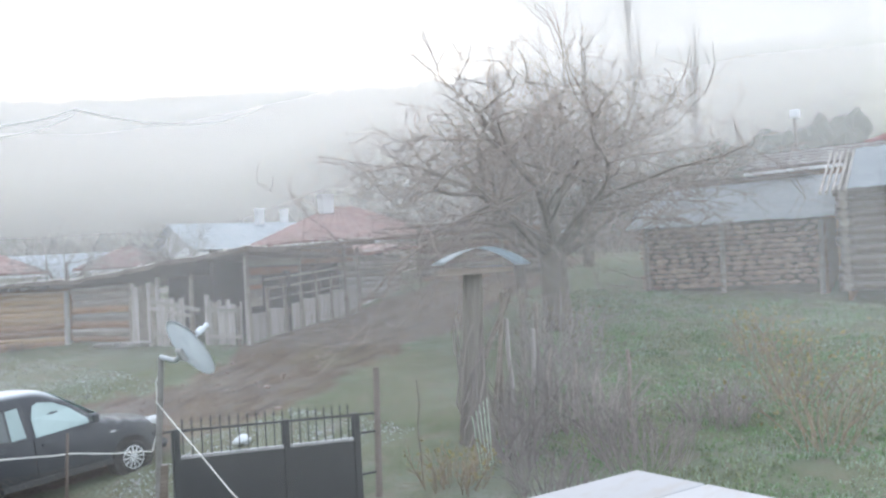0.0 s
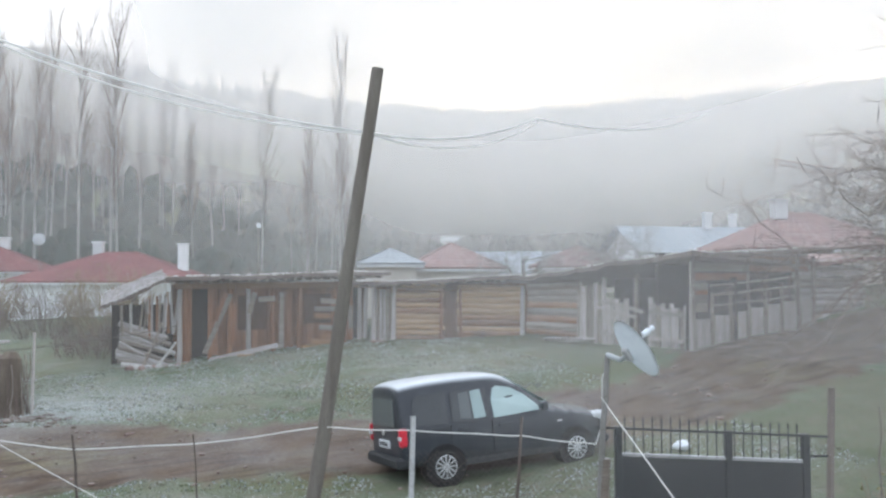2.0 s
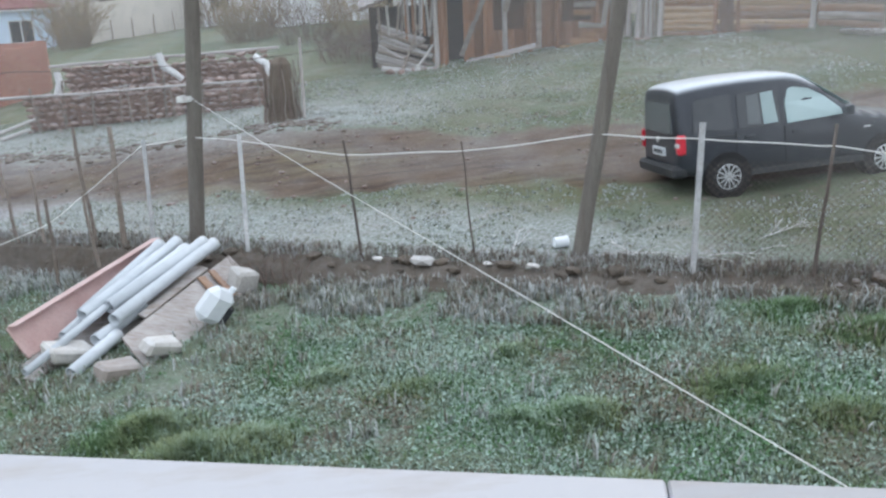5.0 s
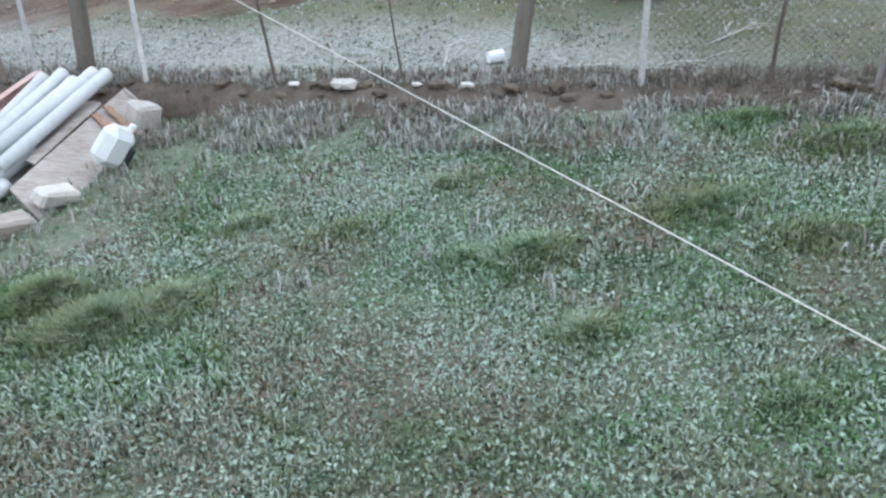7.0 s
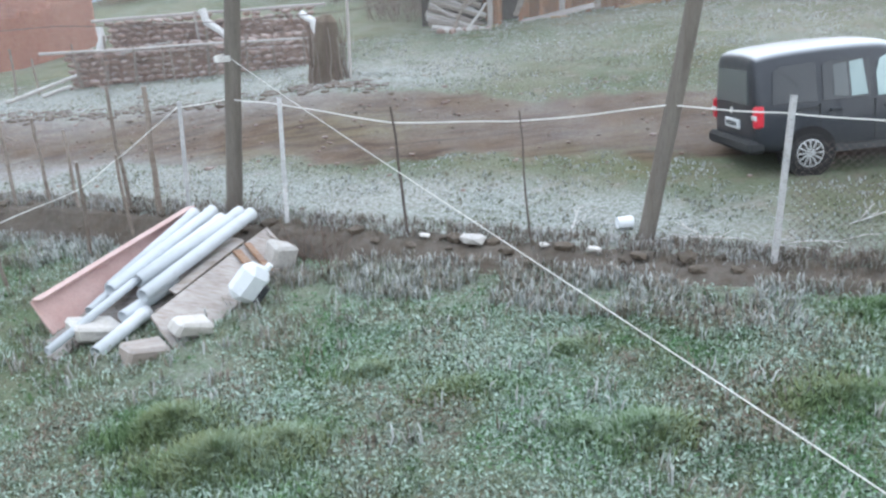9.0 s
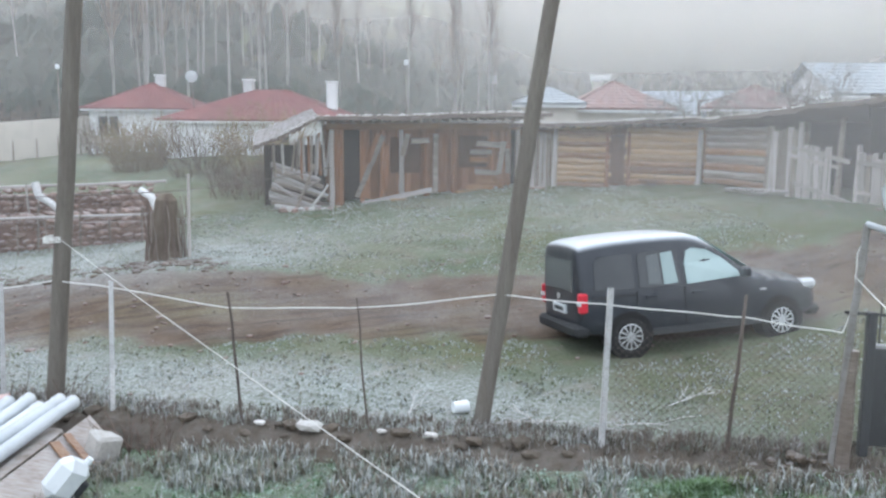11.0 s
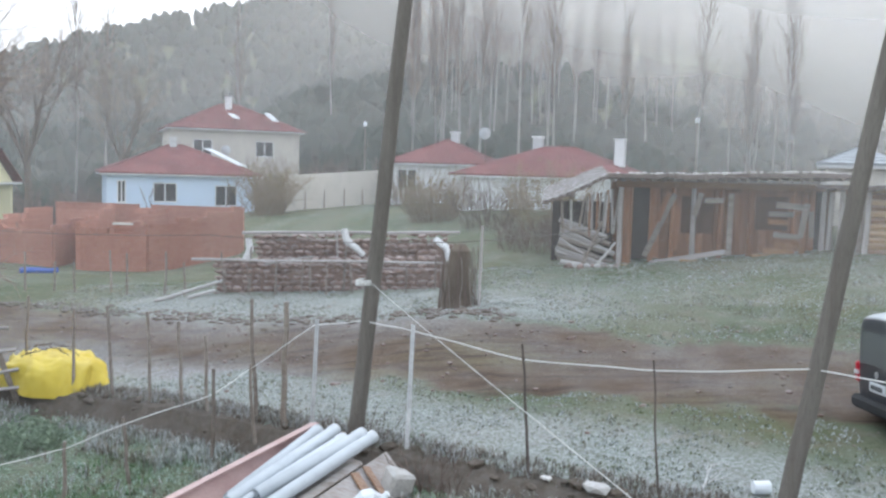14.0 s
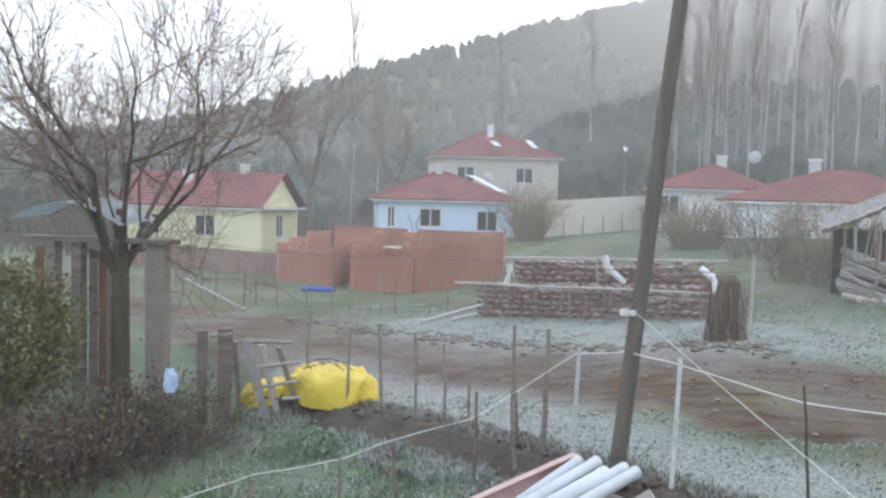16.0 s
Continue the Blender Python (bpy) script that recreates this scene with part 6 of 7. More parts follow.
def brick_ruin():
    g = lambda x, y: slope(x, y)
    walls = (((-26.2, 20.6), (-23.4, 19.9), 1.45, 0.0), ((-22.2, 19.7), (-19.65, 19.7), 1.6, -0.25), ((-19.6, 19.75), (-17.2, 23.6), 1.75, 0.15), ((-23.3, 19.95), (-22.9, 22.6), 1.6, 0.2), ((-22.2, 19.75), (-22.3, 22.9), 1.75, 0.4),
             ((-26.2, 20.7), (-25.8, 24.6), 1.6, 0.3), ((-25.7, 24.6), (-17.3, 24.0), 1.95, -0.1), ((-20.9, 19.75), (-20.4, 23.8), 1.7, 0.25), ((-24.4, 22.2), (-22.4, 22.0), 2.0, 0.1))
    e = thing("brick_ruin", Matrix(), "roofless unfinished orange brick building with uneven walls", "ruin")
    for (a, b, h, up) in walls:
        L = math.dist(a, b)
        z = min(g(*a), g(*b)) - 0.1
        za, zb = g(*a) - z, g(*b) - z
        w = new("wall")
        w.parent, w.matrix_basis = e, along(a, b, z)
        top = lambda x, L=L, h=h, up=up, za=za, zb=zb: h + za + (zb - za) * x / L + up * x / L + 0.2 * round(0.95 * noise.noise(Vector((x * 0.7, h, za)))) + 0.05 * noise.noise(Vector((x * 2, h, 4))) - (0.35 if 0.43 < x / L < 0.5 and L > 2.6 else 0)
        joined_bricks(w, L, top, -0.3)
        bm = bmesh.new()
        n = 12
        prevv = None
        for i in range(n + 1):
            x = L * i / n
            r = [bm.verts.new((min(max(x, 0.02), L - 0.02), y, q)) for y, q in ((0.012, -0.4), (0.012, top(x) - 0.16), (0.188, top(x) - 0.16), (0.188, -0.4))]
            if prevv:
                for p0, p1, p2, p3 in zip(prevv, prevv[1:], r[1:], r):
                    bm.faces.new((p0, p1, p2, p3))
            else:
                bm.faces.new(r[::-1])
            prevv = r
        bm.faces.new(prevv)
        part("mortar", bm, BRICK_RED, w)
    bm = bmesh.new()
    box(bm, (-20.95, 19.66, 1.38), (-20.25, 19.9, 1.44), jitter=0.01)
    part("lintel", bm, WALL_CREAM, e)
    o = part("blue_sheet", rod((0, 0, 0.05), (1.3, 0.2, 0.12), 0.12, 0.1, 7, 0.05), mat("blue_plastic_sheet", (0.06, 0.12, 0.4), (0.09, 0.17, 0.5), 5, 0.5, 0.3))
    o.matrix_basis = Matrix.Translation((-23.8, 18.4, slope(-23.8, 18.4)))
    tagged(o, "crumpled blue plastic sheet on the grass", "sheet")


brick_ruin()


# ---- dry-stone terrace wall with rails ----
def stone_terrace():
    e = thing("stone_wall", Matrix(), "two-tier rough stone wall with wooden rails", "wall")
    kinds = []
    for s in range(6):
        bm = bmesh.new()
        stone_mesh(bm, (0, 0, 0), (0.17, 0.12, 0.1), s + 50)
        me = bpy.data.meshes.new("stone")
        bm.to_mesh(me)
        bm.free()
        me.materials.append(STONE)
        kinds.append(me)
    tiers = (((-14.9, 13.6), (-8.2, 12.9), -0.1, 0.85), ((-14.0, 14.6), (-8.0, 13.9), 0.75, 1.55))
    for (a, b, z0, z1) in tiers:
        A, B = Vector(a), Vector(b)
        L = (B - A).length
        t = new("tier")
        t.parent, t.matrix_basis = e, along(a, b, 0)
        bm = bmesh.new()
        box(bm, (0, 0.06, z0 - 0.7), (L, 0.5, z1 - 0.04), jitter=0.03)
        part("core", bm, STONE, t)
        z = z0 - 0.1
        while z < z1:
            x = random.uniform(-0.1, 0.1)
            while x < L:
                if random.random() < 0.94:
                    o = new("stone", random.choice(kinds))
                    o.parent = t
                    o.matrix_basis = pose(x, 0.05 + random.uniform(-0.05, 0.05), z + random.uniform(-0.02, 0.02) + 0.05 * x, random.uniform(-20, 20), random.uniform(-20, 20), random.uniform(-25, 25))
                    o.scale = (random.uniform(0.75, 1.25), 1, random.uniform(0.6, 1.0))
                x += random.uniform(0.24, 0.36)
            z += 0.17
    r = thing("rail_fence", Matrix(), "weathered pole rails on thin stakes before the stone wall", "fence")
    part("rail", rod((-14.4, 14.3, 1.62), (-7.7, 13.3, 1.92), 0.05, 0.04, 7, 0.02, 6), GREY_H, r)
    part("rail", rod((-15.6, 13.2, 0.88), (-8.1, 12.6, 1.08), 0.045, 0.035, 7, 0.02, 6), GREY_H, r)
    part("rail", rod((-13.4, 13.2, 0.8), (-11.9, 13.0, 1.1), 0.03, 0.025, 6, 0.02), GREY_H, r)
    for i in range(9):
        x = -14.6 + 0.78 * i
        part("stake", rod((x, 13.15 - 0.08 * i, -0.1), (x + random.uniform(-0.1, 0.1), 13.1 - 0.08 * i, random.uniform(0.7, 1.15) + 0.03 * i), 0.028, 0.022, 6, 0.01), OLD_WOOD, r)
    part("stake", rod((-11.3, 13.6, 0.3), (-11.35, 13.6, 1.85), 0.04, 0.035, 6, 0.01), GREY_V, r)
    for a, b, rr in (((-16.4, 12.4, -0.3), (-14.7, 13.3, 0.25), 0.06), ((-15.5, 12.6, -0.2), (-14.8, 13.0, 0.0), 0.06)):
        o = part("fallen_log", rod(a, b, rr, rr * 0.8, 7, 0.01), FROSTED_LOG)
        tagged(o, "frost-white log lying by the stone wall", "log")
    WHITE_BARK = mat("frosty_white_bark", (0.7, 0.71, 0.72), (0.78, 0.78, 0.78), 4, 0.8, 0.3, (1, 1, 1), (0.4, 0.4, 0.4))
    for pts in (((-14.2, 13.9, 0.8), (-14.05, 13.9, 1.15), (-14.1, 13.9, 1.5)), ((-11.1, 13.4, 1.9), (-11.0, 13.35, 1.55), (-10.65, 13.3, 1.3), (-10.5, 13.3, 1.15)), ((-8.4, 13.2, 1.7), (-8.1, 13.1, 1.5), (-7.9, 13.1, 0.95))):
        bm = bmesh.new()
        tube(bm, pts, [0.1, 0.11] + [0.09] * (len(pts) - 2), 8)
        tagged(part("plastic_pipe", bm, WHITE_BARK), "white frosted plastic tube hung over the stone wall", "tube", "white tubes on the stone wall")


stone_terrace()


def big_stump():
    e = thing("wrapped_stump", Matrix.Translation((-7.5, 8.8, slope(-7.5, 8.8))), "thick grey-brown stump fenced with upright sticks and wire", "stump")
    bm = bmesh.new()
    tube(bm, [(0, 0, -0.2), (0, 0, 0.2), (0.02, 0, 0.8), (0.05, 0, 1.35), (0.05, 0, 1.5)], [0.46, 0.34, 0.28, 0.25, 0.12], 14)
    for v in bm.verts:
        k = 1 + 0.16 * noise.noise(v.co * 3)
        v.co.x *= k
        v.co.y *= k
    part("stump_body", bm, BARK, e)
    for k in range(34):
        a = 2 * math.pi * k / 34
        part("stick", rod((0.46 * math.cos(a), 0.46 * math.sin(a), -0.1), (0.36 * math.cos(a) + random.gauss(0, 0.08), 0.36 * math.sin(a), random.uniform(0.8, 1.5)), 0.016, 0.01, 5, 0.04), BRUSH if k % 3 else OLD_WOOD, e)
    part("post", rod((0.52, -0.1, -0.1), (0.56, -0.1, 1.95), 0.04, 0.035, 7), GREY_V, e)


big_stump()


# ---- tarp heap and broken wooden gate ----
def tarp_heap():
    bm = bmesh.new()
    n, m_ = 30, 40
    rows = []
    for j in range(n + 1):
        f = j / n
        row = []
        for k in range(m_):
            a = 2 * math.pi * k / m_
            fold = 1 + 0.1 * math.sin(7 * a + 5 * f) + 0.08 * noise.noise(Vector((math.cos(a) * 2, math.sin(a) * 2, f * 4)))
            r = math.sin(math.pi / 2 * f) ** 0.7 * fold
            row.append(bm.verts.new((1.35 * r * math.cos(a), 0.75 * r * math.sin(a), (0.72 + 0.2 * math.cos(a) * f) * (1 - f ** 3.2) - 0.05 + 0.1 * noise.noise(Vector((math.cos(a) * 5 * f, math.sin(a) * 5 * f, f * 3))) + 0.07 * noise.noise(Vector((math.cos(a) * 13 * f, math.sin(a) * 13 * f, 7))))))
        rows.append(row)
    for a, b in zip(rows, rows[1:]):
        for k in range(m_):
            bm.faces.new((a[k], a[(k + 1) % m_], b[(k + 1) % m_], b[k]))
    o = part("tarpaulin", bm, TARP, smooth=True)
    x, y = -15.7, 5.3
    o.matrix_basis = pose(x, y, slope(x, y) - 0.02, 0, 0, -28)
    tagged(o, "heap under a crumpled bright yellow tarpaulin", "tarpaulin")
    copy_thing(o, pose(-17.5, 5.7, ground_z(-17.5, 5.7), 0, 0, 40) @ Matrix.Diagonal((0.5, 0.6, 0.75, 1)))

    # dead twigs and cords lying over the sheet
    rng = random.Random(61)
    for k in range(12):
        u, v = rng.uniform(-1.1, 0.9), rng.uniform(-0.5, 0.4)
        top = lambda px, py: slope(x, y) + 0.78 * (1 - min(1, (px / 1.35) ** 2 + (py / 0.75) ** 2) ** 1.6) + 0.03
        q, w_ = u + rng.uniform(0.3, 0.7), v + rng.uniform(-0.35, 0.35)
        m_xy = pose(x, y, 0, 0, 0, -28)
        a_, b_ = m_xy @ Vector((u, v, 0)), m_xy @ Vector((q, w_, 0))
        t = part("dead_twig", rod((a_.x, a_.y, top(u, v)), (b_.x, b_.y, top(q, w_) + rng.uniform(0, 0.08)), 0.012, 0.007, 5, 0.03), BRUSH)
        tagged(t, "thin dead twig lying on the yellow tarpaulin", "twig", "twigs on the tarpaulin")


tarp_heap()


def broken_gate():
    e = thing("broken_gate", Matrix(), "broken wooden gate of leaning grey boards and posts", "gate")
    gz = lambda x, y: ground_z(x, y)
    for a, h, d, r in (((-17.95, 3.7), 1.95, (0.0, 0), 0.11), ((-17.55, 3.95), 2.0, (0.02, 0), 0.15), ((-17.3, 4.2), 1.7, (-0.15, 0), 0.05), ((-16.8, 4.4), 1.75, (-0.42, 0), 0.1), ((-16.6, 4.6), 1.6, (-0.35, 0.1), 0.07), ((-16.2, 4.9), 1.55, (-0.5, 0), 0.05)):
        z = gz(*a)
        bm = bmesh.new()
        box(bm, (-r, -0.05, -0.2), (r, 0.05, h), jitter=0.015)
        bmesh.ops.transform(bm, matrix=Matrix.Shear("XY", 4, (d[0] / h, d[1] / h)), verts=bm.verts[:])
        p = part("gate_plank", bm, random.choice([GREY_V, OLD_WOOD]), e)
        p.matrix_basis = pose(*a, z, 0, 0, 35)
    for a, b in (((-17.2, 4.1, 0.3), (-16.3, 4.7, 0.25)), ((-17.0, 4.3, -0.3), (-16.2, 4.8, -0.2)), ((-17.0, 4.3, -0.75), (-16.1, 4.9, -0.6)), ((-17.8, 3.8, 0.4), (-17.4, 4.0, 0.45)), ((-16.5, 4.6, -1.0), (-15.6, 5.0, -0.95))):
        part("gate_rail", rod(a, b, 0.045, 0.04, 5, 0.01), GREY_H, e)
    bm = bmesh.new()
    rows = []
    for j in range(5):
        f = j / 4
        rows.append([bm.verts.new((0.14 * math.cos(k * 0.7) * (0.5 + f * (1.3 - f)) + 0.03 * random.gauss(0, 1), 0.08 * math.sin(k * 0.7), 0.42 * (1 - f))) for k in range(9)])
    for p0, p1 in zip(rows, rows[1:]):
        for k in range(9):
            bm.faces.new((p0[k], p0[(k + 1) % 9], p1[(k + 1) % 9], p1[k]))
    bm.faces.new(rows[-1])
    o = part("plastic_bag", bm, BLUE_BAG)
    o.matrix_basis = Matrix.Translation((-16.6, 0.85, -0.1))
    tagged(o, "pale blue plastic bag caught in the hedge", "bag")


broken_gate()


# ---- lane gate shed on the far side ----
def lane_shed():
    e = thing("lane_shed", pose(-22.0, 3.6, -0.9, 0, 0, 12), "small shed with a bent bluish tin roof and thick posts", "shed")
    for x, r, h in ((0.1, 0.1, 3.2), (0.7, 0.12, 3.2), (2.6, 0.24, 3.25)):
        bm = bmesh.new()
        box(bm, (x - r, -0.15, -0.4), (x + r, 0.15, h), bevel=0.02, jitter=0.01)
        part("post", bm, mat("pale_rendered_post", (0.3, 0.27, 0.24), (0.38, 0.34, 0.31), 3, 0.9, 0.3) if r > 0.2 else OLD_WOOD, e)
    boards(e, [OLD_WOOD, PLANK_V], -0.8, 1.6, -0.2, 3.0, 0.4, 0.22, 0.03, skip=0.1)
    bm = bmesh.new()
    box(bm, (-0.6, -0.3, 3.18), (3.0, 0.3, 3.32), jitter=0.03)
    part("beam", bm, OLD_WOOD, e)
    bm = bmesh.new()
    n = 20
    prev = None
    for i in range(n + 1):
        f = i / n
        x = -0.5 + 2.6 * f
        z = 3.45 + 0.62 * math.sin(math.pi * (0.12 + 0.8 * f)) + 0.015 * (i % 2)
        r = [bm.verts.new((x, y, z + 0.1 * (y > 0))) for y in (-0.8, 0.9)]
        if prev:
            bm.faces.new((prev[0], r[0], r[1], prev[1]))
        prev = r
    bmesh.ops.solidify(bm, geom=bm.faces[:], thickness=0.02)
    part("tin_roof", bm, FROSTED_TIN, e, "curved bluish tin sheet roof")


lane_shed()


# ---- capped pillar and stakes by the field ----
def capped_pillar():
    x, y = 5.58, -5.42
    z = ground_z(x, y) + 0.12
    e = thing("roofed_post", pose(x, y, z, 0, 0, -38), "thick old wooden post under a small curved tin roof", "post")
    bm = bmesh.new()
    tube(bm, [(0, 0, -0.3), (0.02, 0, 0.8), (0.05, 0, 1.8), (0.1, 0, 2.75)], [0.24, 0.21, 0.18, 0.16], 9)
    for v in bm.verts:
        v.co += Vector((0.03 * noise.noise(v.co * 3), 0.03 * noise.noise(v.co * 3 + Vector((5, 0, 0))), 0))
    part("pillar", bm, POLE_WOOD, e)
    rng = random.Random(9)
    for k in range(14):
        a0 = rng.uniform(0, 6.28)
        pts = [(0.24 * math.cos(a0 + 0.5 * j) + rng.gauss(0, 0.03), 0.24 * math.sin(a0 + 0.5 * j) + rng.gauss(0, 0.03), -0.2 + rng.uniform(0.36, 0.44) * j) for j in range(rng.randint(4, 7))]
        bm = bmesh.new()
        tube(bm, pts, [0.022 - 0.002 * j for j in range(len(pts))], 5)
        part("vine", bm, BRUSH_GREY, e, "grey leafless vine stem")
    for a, b, r in (((0.45, 0.1, -0.2), (0.62, 0.1, 2.35), 0.05), ((0.35, 0.0, 0.4), (0.6, 0, 2.2), 0.04), ((0.2, -0.1, 1.3), (0.75, 0, 2.4), 0.05), ((0.75, 0.2, -0.2), (0.7, 0.2, 1.9), 0.05), ((1.1, 0.3, -0.2), (1.2, 0.3, 1.7), 0.045)):
        part("prop", rod(a, b, r, r * 0.8, 6, 0.02), random.choice([GREY_V, OLD_WOOD]), e)
    bm = bmesh.new()
    box(bm, (-0.45, -0.35, 2.72), (0.7, 0.35, 2.8), jitter=0.03)
    part("roof_board", bm, OLD_WOOD, e)
    bm = bmesh.new()
    prev = None
    for i in range(13):
        f = i / 12
        xx = -0.5 + 1.5 * f
        zz = 2.78 + 0.36 * math.sin(math.pi * (0.08 + 0.75 * f)) - 0.35 * max(0, f - 0.55)
        r = [bm.verts.new((xx, yy, zz + 0.01 * math.sin(9 * f + yy))) for yy in (-0.45, 0.0, 0.45)]
        if prev:
            for k in (0, 1):
                bm.faces.new((prev[k], r[k], r[k + 1], prev[k + 1]))
        prev = r
    bmesh.ops.solidify(bm, geom=bm.faces[:], thickness=0.012)
    part("tin_cap", bm, FROSTED_TIN, e, "curved frosty tin sheet", True)


capped_pillar()
for x, y, h, lean, r in ((6.7, -7.7, 1.45, 0.0, 0.04), (8.05, -5.9, 0.85, 0.0, 0.045), (8.6, -5.9, 0.6, 0.25, 0.04), (7.6, -5.5, 1.1, 0.3, 0.04), (9.4, -4.2, 1.6, 0.05, 0.05), (10.4, -3.2, 1.7, -0.05, 0.05), (3.9, -5.7, 1.5, -0.05, 0.014), (11.6, -2.4, 1.6, 0.1, 0.05)):
    fence_post(x, y, h, lean, r, "weathered stake of the field fence")
# pale green sticks leaning in the brush
for k in range(5):
    o = part("cane", rod((0, 0, 0), (0.1 + 0.08 * k, 0.05, 0.95), 0.012, 0.01, 5), mat("pale_green_cane", (0.4, 0.5, 0.38), (0.48, 0.56, 0.45), 3, 0.7, 0) if k == 0 else bpy.data.materials["pale_green_cane"])
    o.matrix_basis = pose(4.55 + 0.07 * k, -6.3, ground_z(4.6, -6.3), 0, -30 + 3 * k, 30)
    tagged(o, "pale green cane leaning in the brush", "cane", "canes in the brush")


# ---- sheds on the field ----
def stone_shed():
    p0, p1 = (18.8, -2.05), (19.7, -7.15)
    e = thing("stone_shed", along(p0, p1, 2.5), "low stone and log shed with a sheet-metal roof", "shed")
    L = math.dist(p0, p1)
    shell(e, 0.0, L, 0.0, 3.2, -0.6, 1.85, PLANK_H)
    bm = bmesh.new()
    box(bm, (0.05, 0.06, -0.6), (L - 0.05, 0.14, 1.85))
    part("wall_core", bm, WALL_STONE, e)
    kinds = []
    for s in range(5):
        bm = bmesh.new()
        stone_mesh(bm, (0, 0, 0), (0.19, 0.09, 0.085), s + 90)
        me = bpy.data.meshes.new("stone")
        bm.to_mesh(me)
        bm.free()
        me.materials.append(mat("reddish_shed_stone_%s" % "abcde"[s], (0.25, 0.15, 0.11), (0.34, 0.24, 0.19), 4, 0.9, 0.5, (1, 1, 1), (0.15, 0.1, 0.08)))
        kinds.append(me)
    z = 0.05
    while z < 1.8:
        x = random.uniform(0, 0.2)
        while x < L - 0.1:
            o = new("stone", random.choice(kinds))
            o.parent = e
            o.matrix_basis = pose(x, 0.03 + random.uniform(-0.03, 0.02), z, random.uniform(-8, 8), random.uniform(-8, 8), 0)
            o.scale = (random.uniform(0.8, 1.4), 1, random.uniform(0.7, 1.0))
            x += random.uniform(0.28, 0.44)
        z += 0.15
    for x in (0.1, 2.35, L - 0.15):
        part("post", rod((x, -0.06, -0.4), (x + 0.05, -0.04, 1.9), 0.08, 0.07, 7, 0.01), OLD_WOOD, e)
    bm = bmesh.new()
    n = 30
    prev = None
    for i in range(n + 1):
        x = -0.35 + (L + 0.7) * i / n
        r = [bm.verts.new((x, y, zz + 0.02 * (i % 2) + 0.04 * noise.noise(Vector((x, y, 0))))) for y, zz in ((-0.5, 1.82), (1.0, 2.55), (2.4, 3.15))]
        if prev:
            for k in (0, 1):
                bm.faces.new((prev[k], r[k], r[k + 1], prev[k + 1]))
        prev = r
    bmesh.ops.solidify(bm, geom=bm.faces[:], thickness=0.03)
    part("sheet_roof", bm, TIN, e, "dull grey-blue sheet-metal roof")
    bm = bmesh.new()
    box(bm, (0.6, 2.2, 3.1), (L - 0.5, 3.4, 3.3), jitter=0.06)
    part("ridge_thatch", bm, SHINGLE, e)


def log_cabin():
    p0, p1 = (18.65, -7.9), (19.4, -13.4)
    e = thing("log_cabin", along(p0, p1, 2.4), "dark log cabin with a bluish sheet roof", "cabin")
    L = math.dist(p0, p1)
    shell(e, 0, L, 0.15, 4.2, -0.6, 2.7, PLANK_H)
    logs(e, [mat("dark_log", (0.1, 0.075, 0.06), (0.15, 0.115, 0.095), 3, 0.9, 0.6, (1, 8, 8), (0.05, 0.035, 0.03), 0.25)], -0.1, L, -0.1, 2.65, 0.1, 0.24)
    for s in range(11):
        part("log", rod((0.05, -0.2, 0.24 * s), (0.05, 4.3, 0.24 * s + 0.02), 0.12, 0.12, 7, 0.01), OLD_WOOD, e)
    for k in range(9):
        part("gable_log", rod((0.0, 0.1 + 0.22 * k, 2.7 + 0.12 * k), (0.0, 4.2 - 0.22 * k, 2.7 + 0.12 * k), 0.07, 0.07, 6), OLD_WOOD, e)
    bm = bmesh.new()
    prev = None
    for i in range(25):
        x = 0.2 + (L + 0.2) * i / 24
        r = [bm.verts.new((x, y, z + 0.02 * (i % 2))) for y, z in ((-0.45, 2.55), (0.9, 3.2), (2.1, 3.8), (4.6, 2.6))]
        if prev:
            for k in range(3):
                bm.faces.new((prev[k], r[k], r[k + 1], prev[k + 1]))
        prev = r
    bmesh.ops.solidify(bm, geom=bm.faces[:], thickness=0.03)
    part("sheet_roof", bm, TIN_BLUE, e, "bluish sheet-metal roof")
    for k in range(5):
        part("rafter", rod((-0.45 + 0.15 * k, -0.5, 2.5), (-0.45 + 0.15 * k, 2.1, 3.75), 0.04, 0.04, 5), OLD_WOOD, e)


def lane_end_shed():
    p0, p1 = (18.8, 7.0), (21.7, 3.0)
    e = thing("log_shed", along(p0, p1, 3.25), "dark log shed with a frosty-edged earth roof at the lane's end", "shed")
    L = math.dist(p0, p1)
    shell(e, 0, L, 0.1, 3.4, -1.0, 1.75, PLANK_H)
    logs(e, [OLD_WOOD, PLANK_H, DOOR_WOOD], 0.0, L, -0.4, 1.7, 0.1, 0.21)
    for x in (0.0, L * 0.36, L * 0.62, L):
        part("post", rod((x, -0.08, -0.7), (x + 0.04, -0.05, 1.8), 0.085, 0.07, 7, 0.015), OLD_WOOD, e)
    rough_roof(e, -0.4, L + 0.4, 1.85, 1.95, -0.6, 3.6, 0.25)


stone_shed()
log_cabin()
lane_end_shed()


# ---- roofs and houses behind the barns ----
def low_house(name, p0, p1, base, H, W, rise, wall_m, roof_m, label, hip=True, chim=()):
    return house(name, along(p0, p1, base), math.dist(p0, p1), W, H, rise, wall_m, roof_m, label, hip=hip, chimneys=chim, over=0.35)


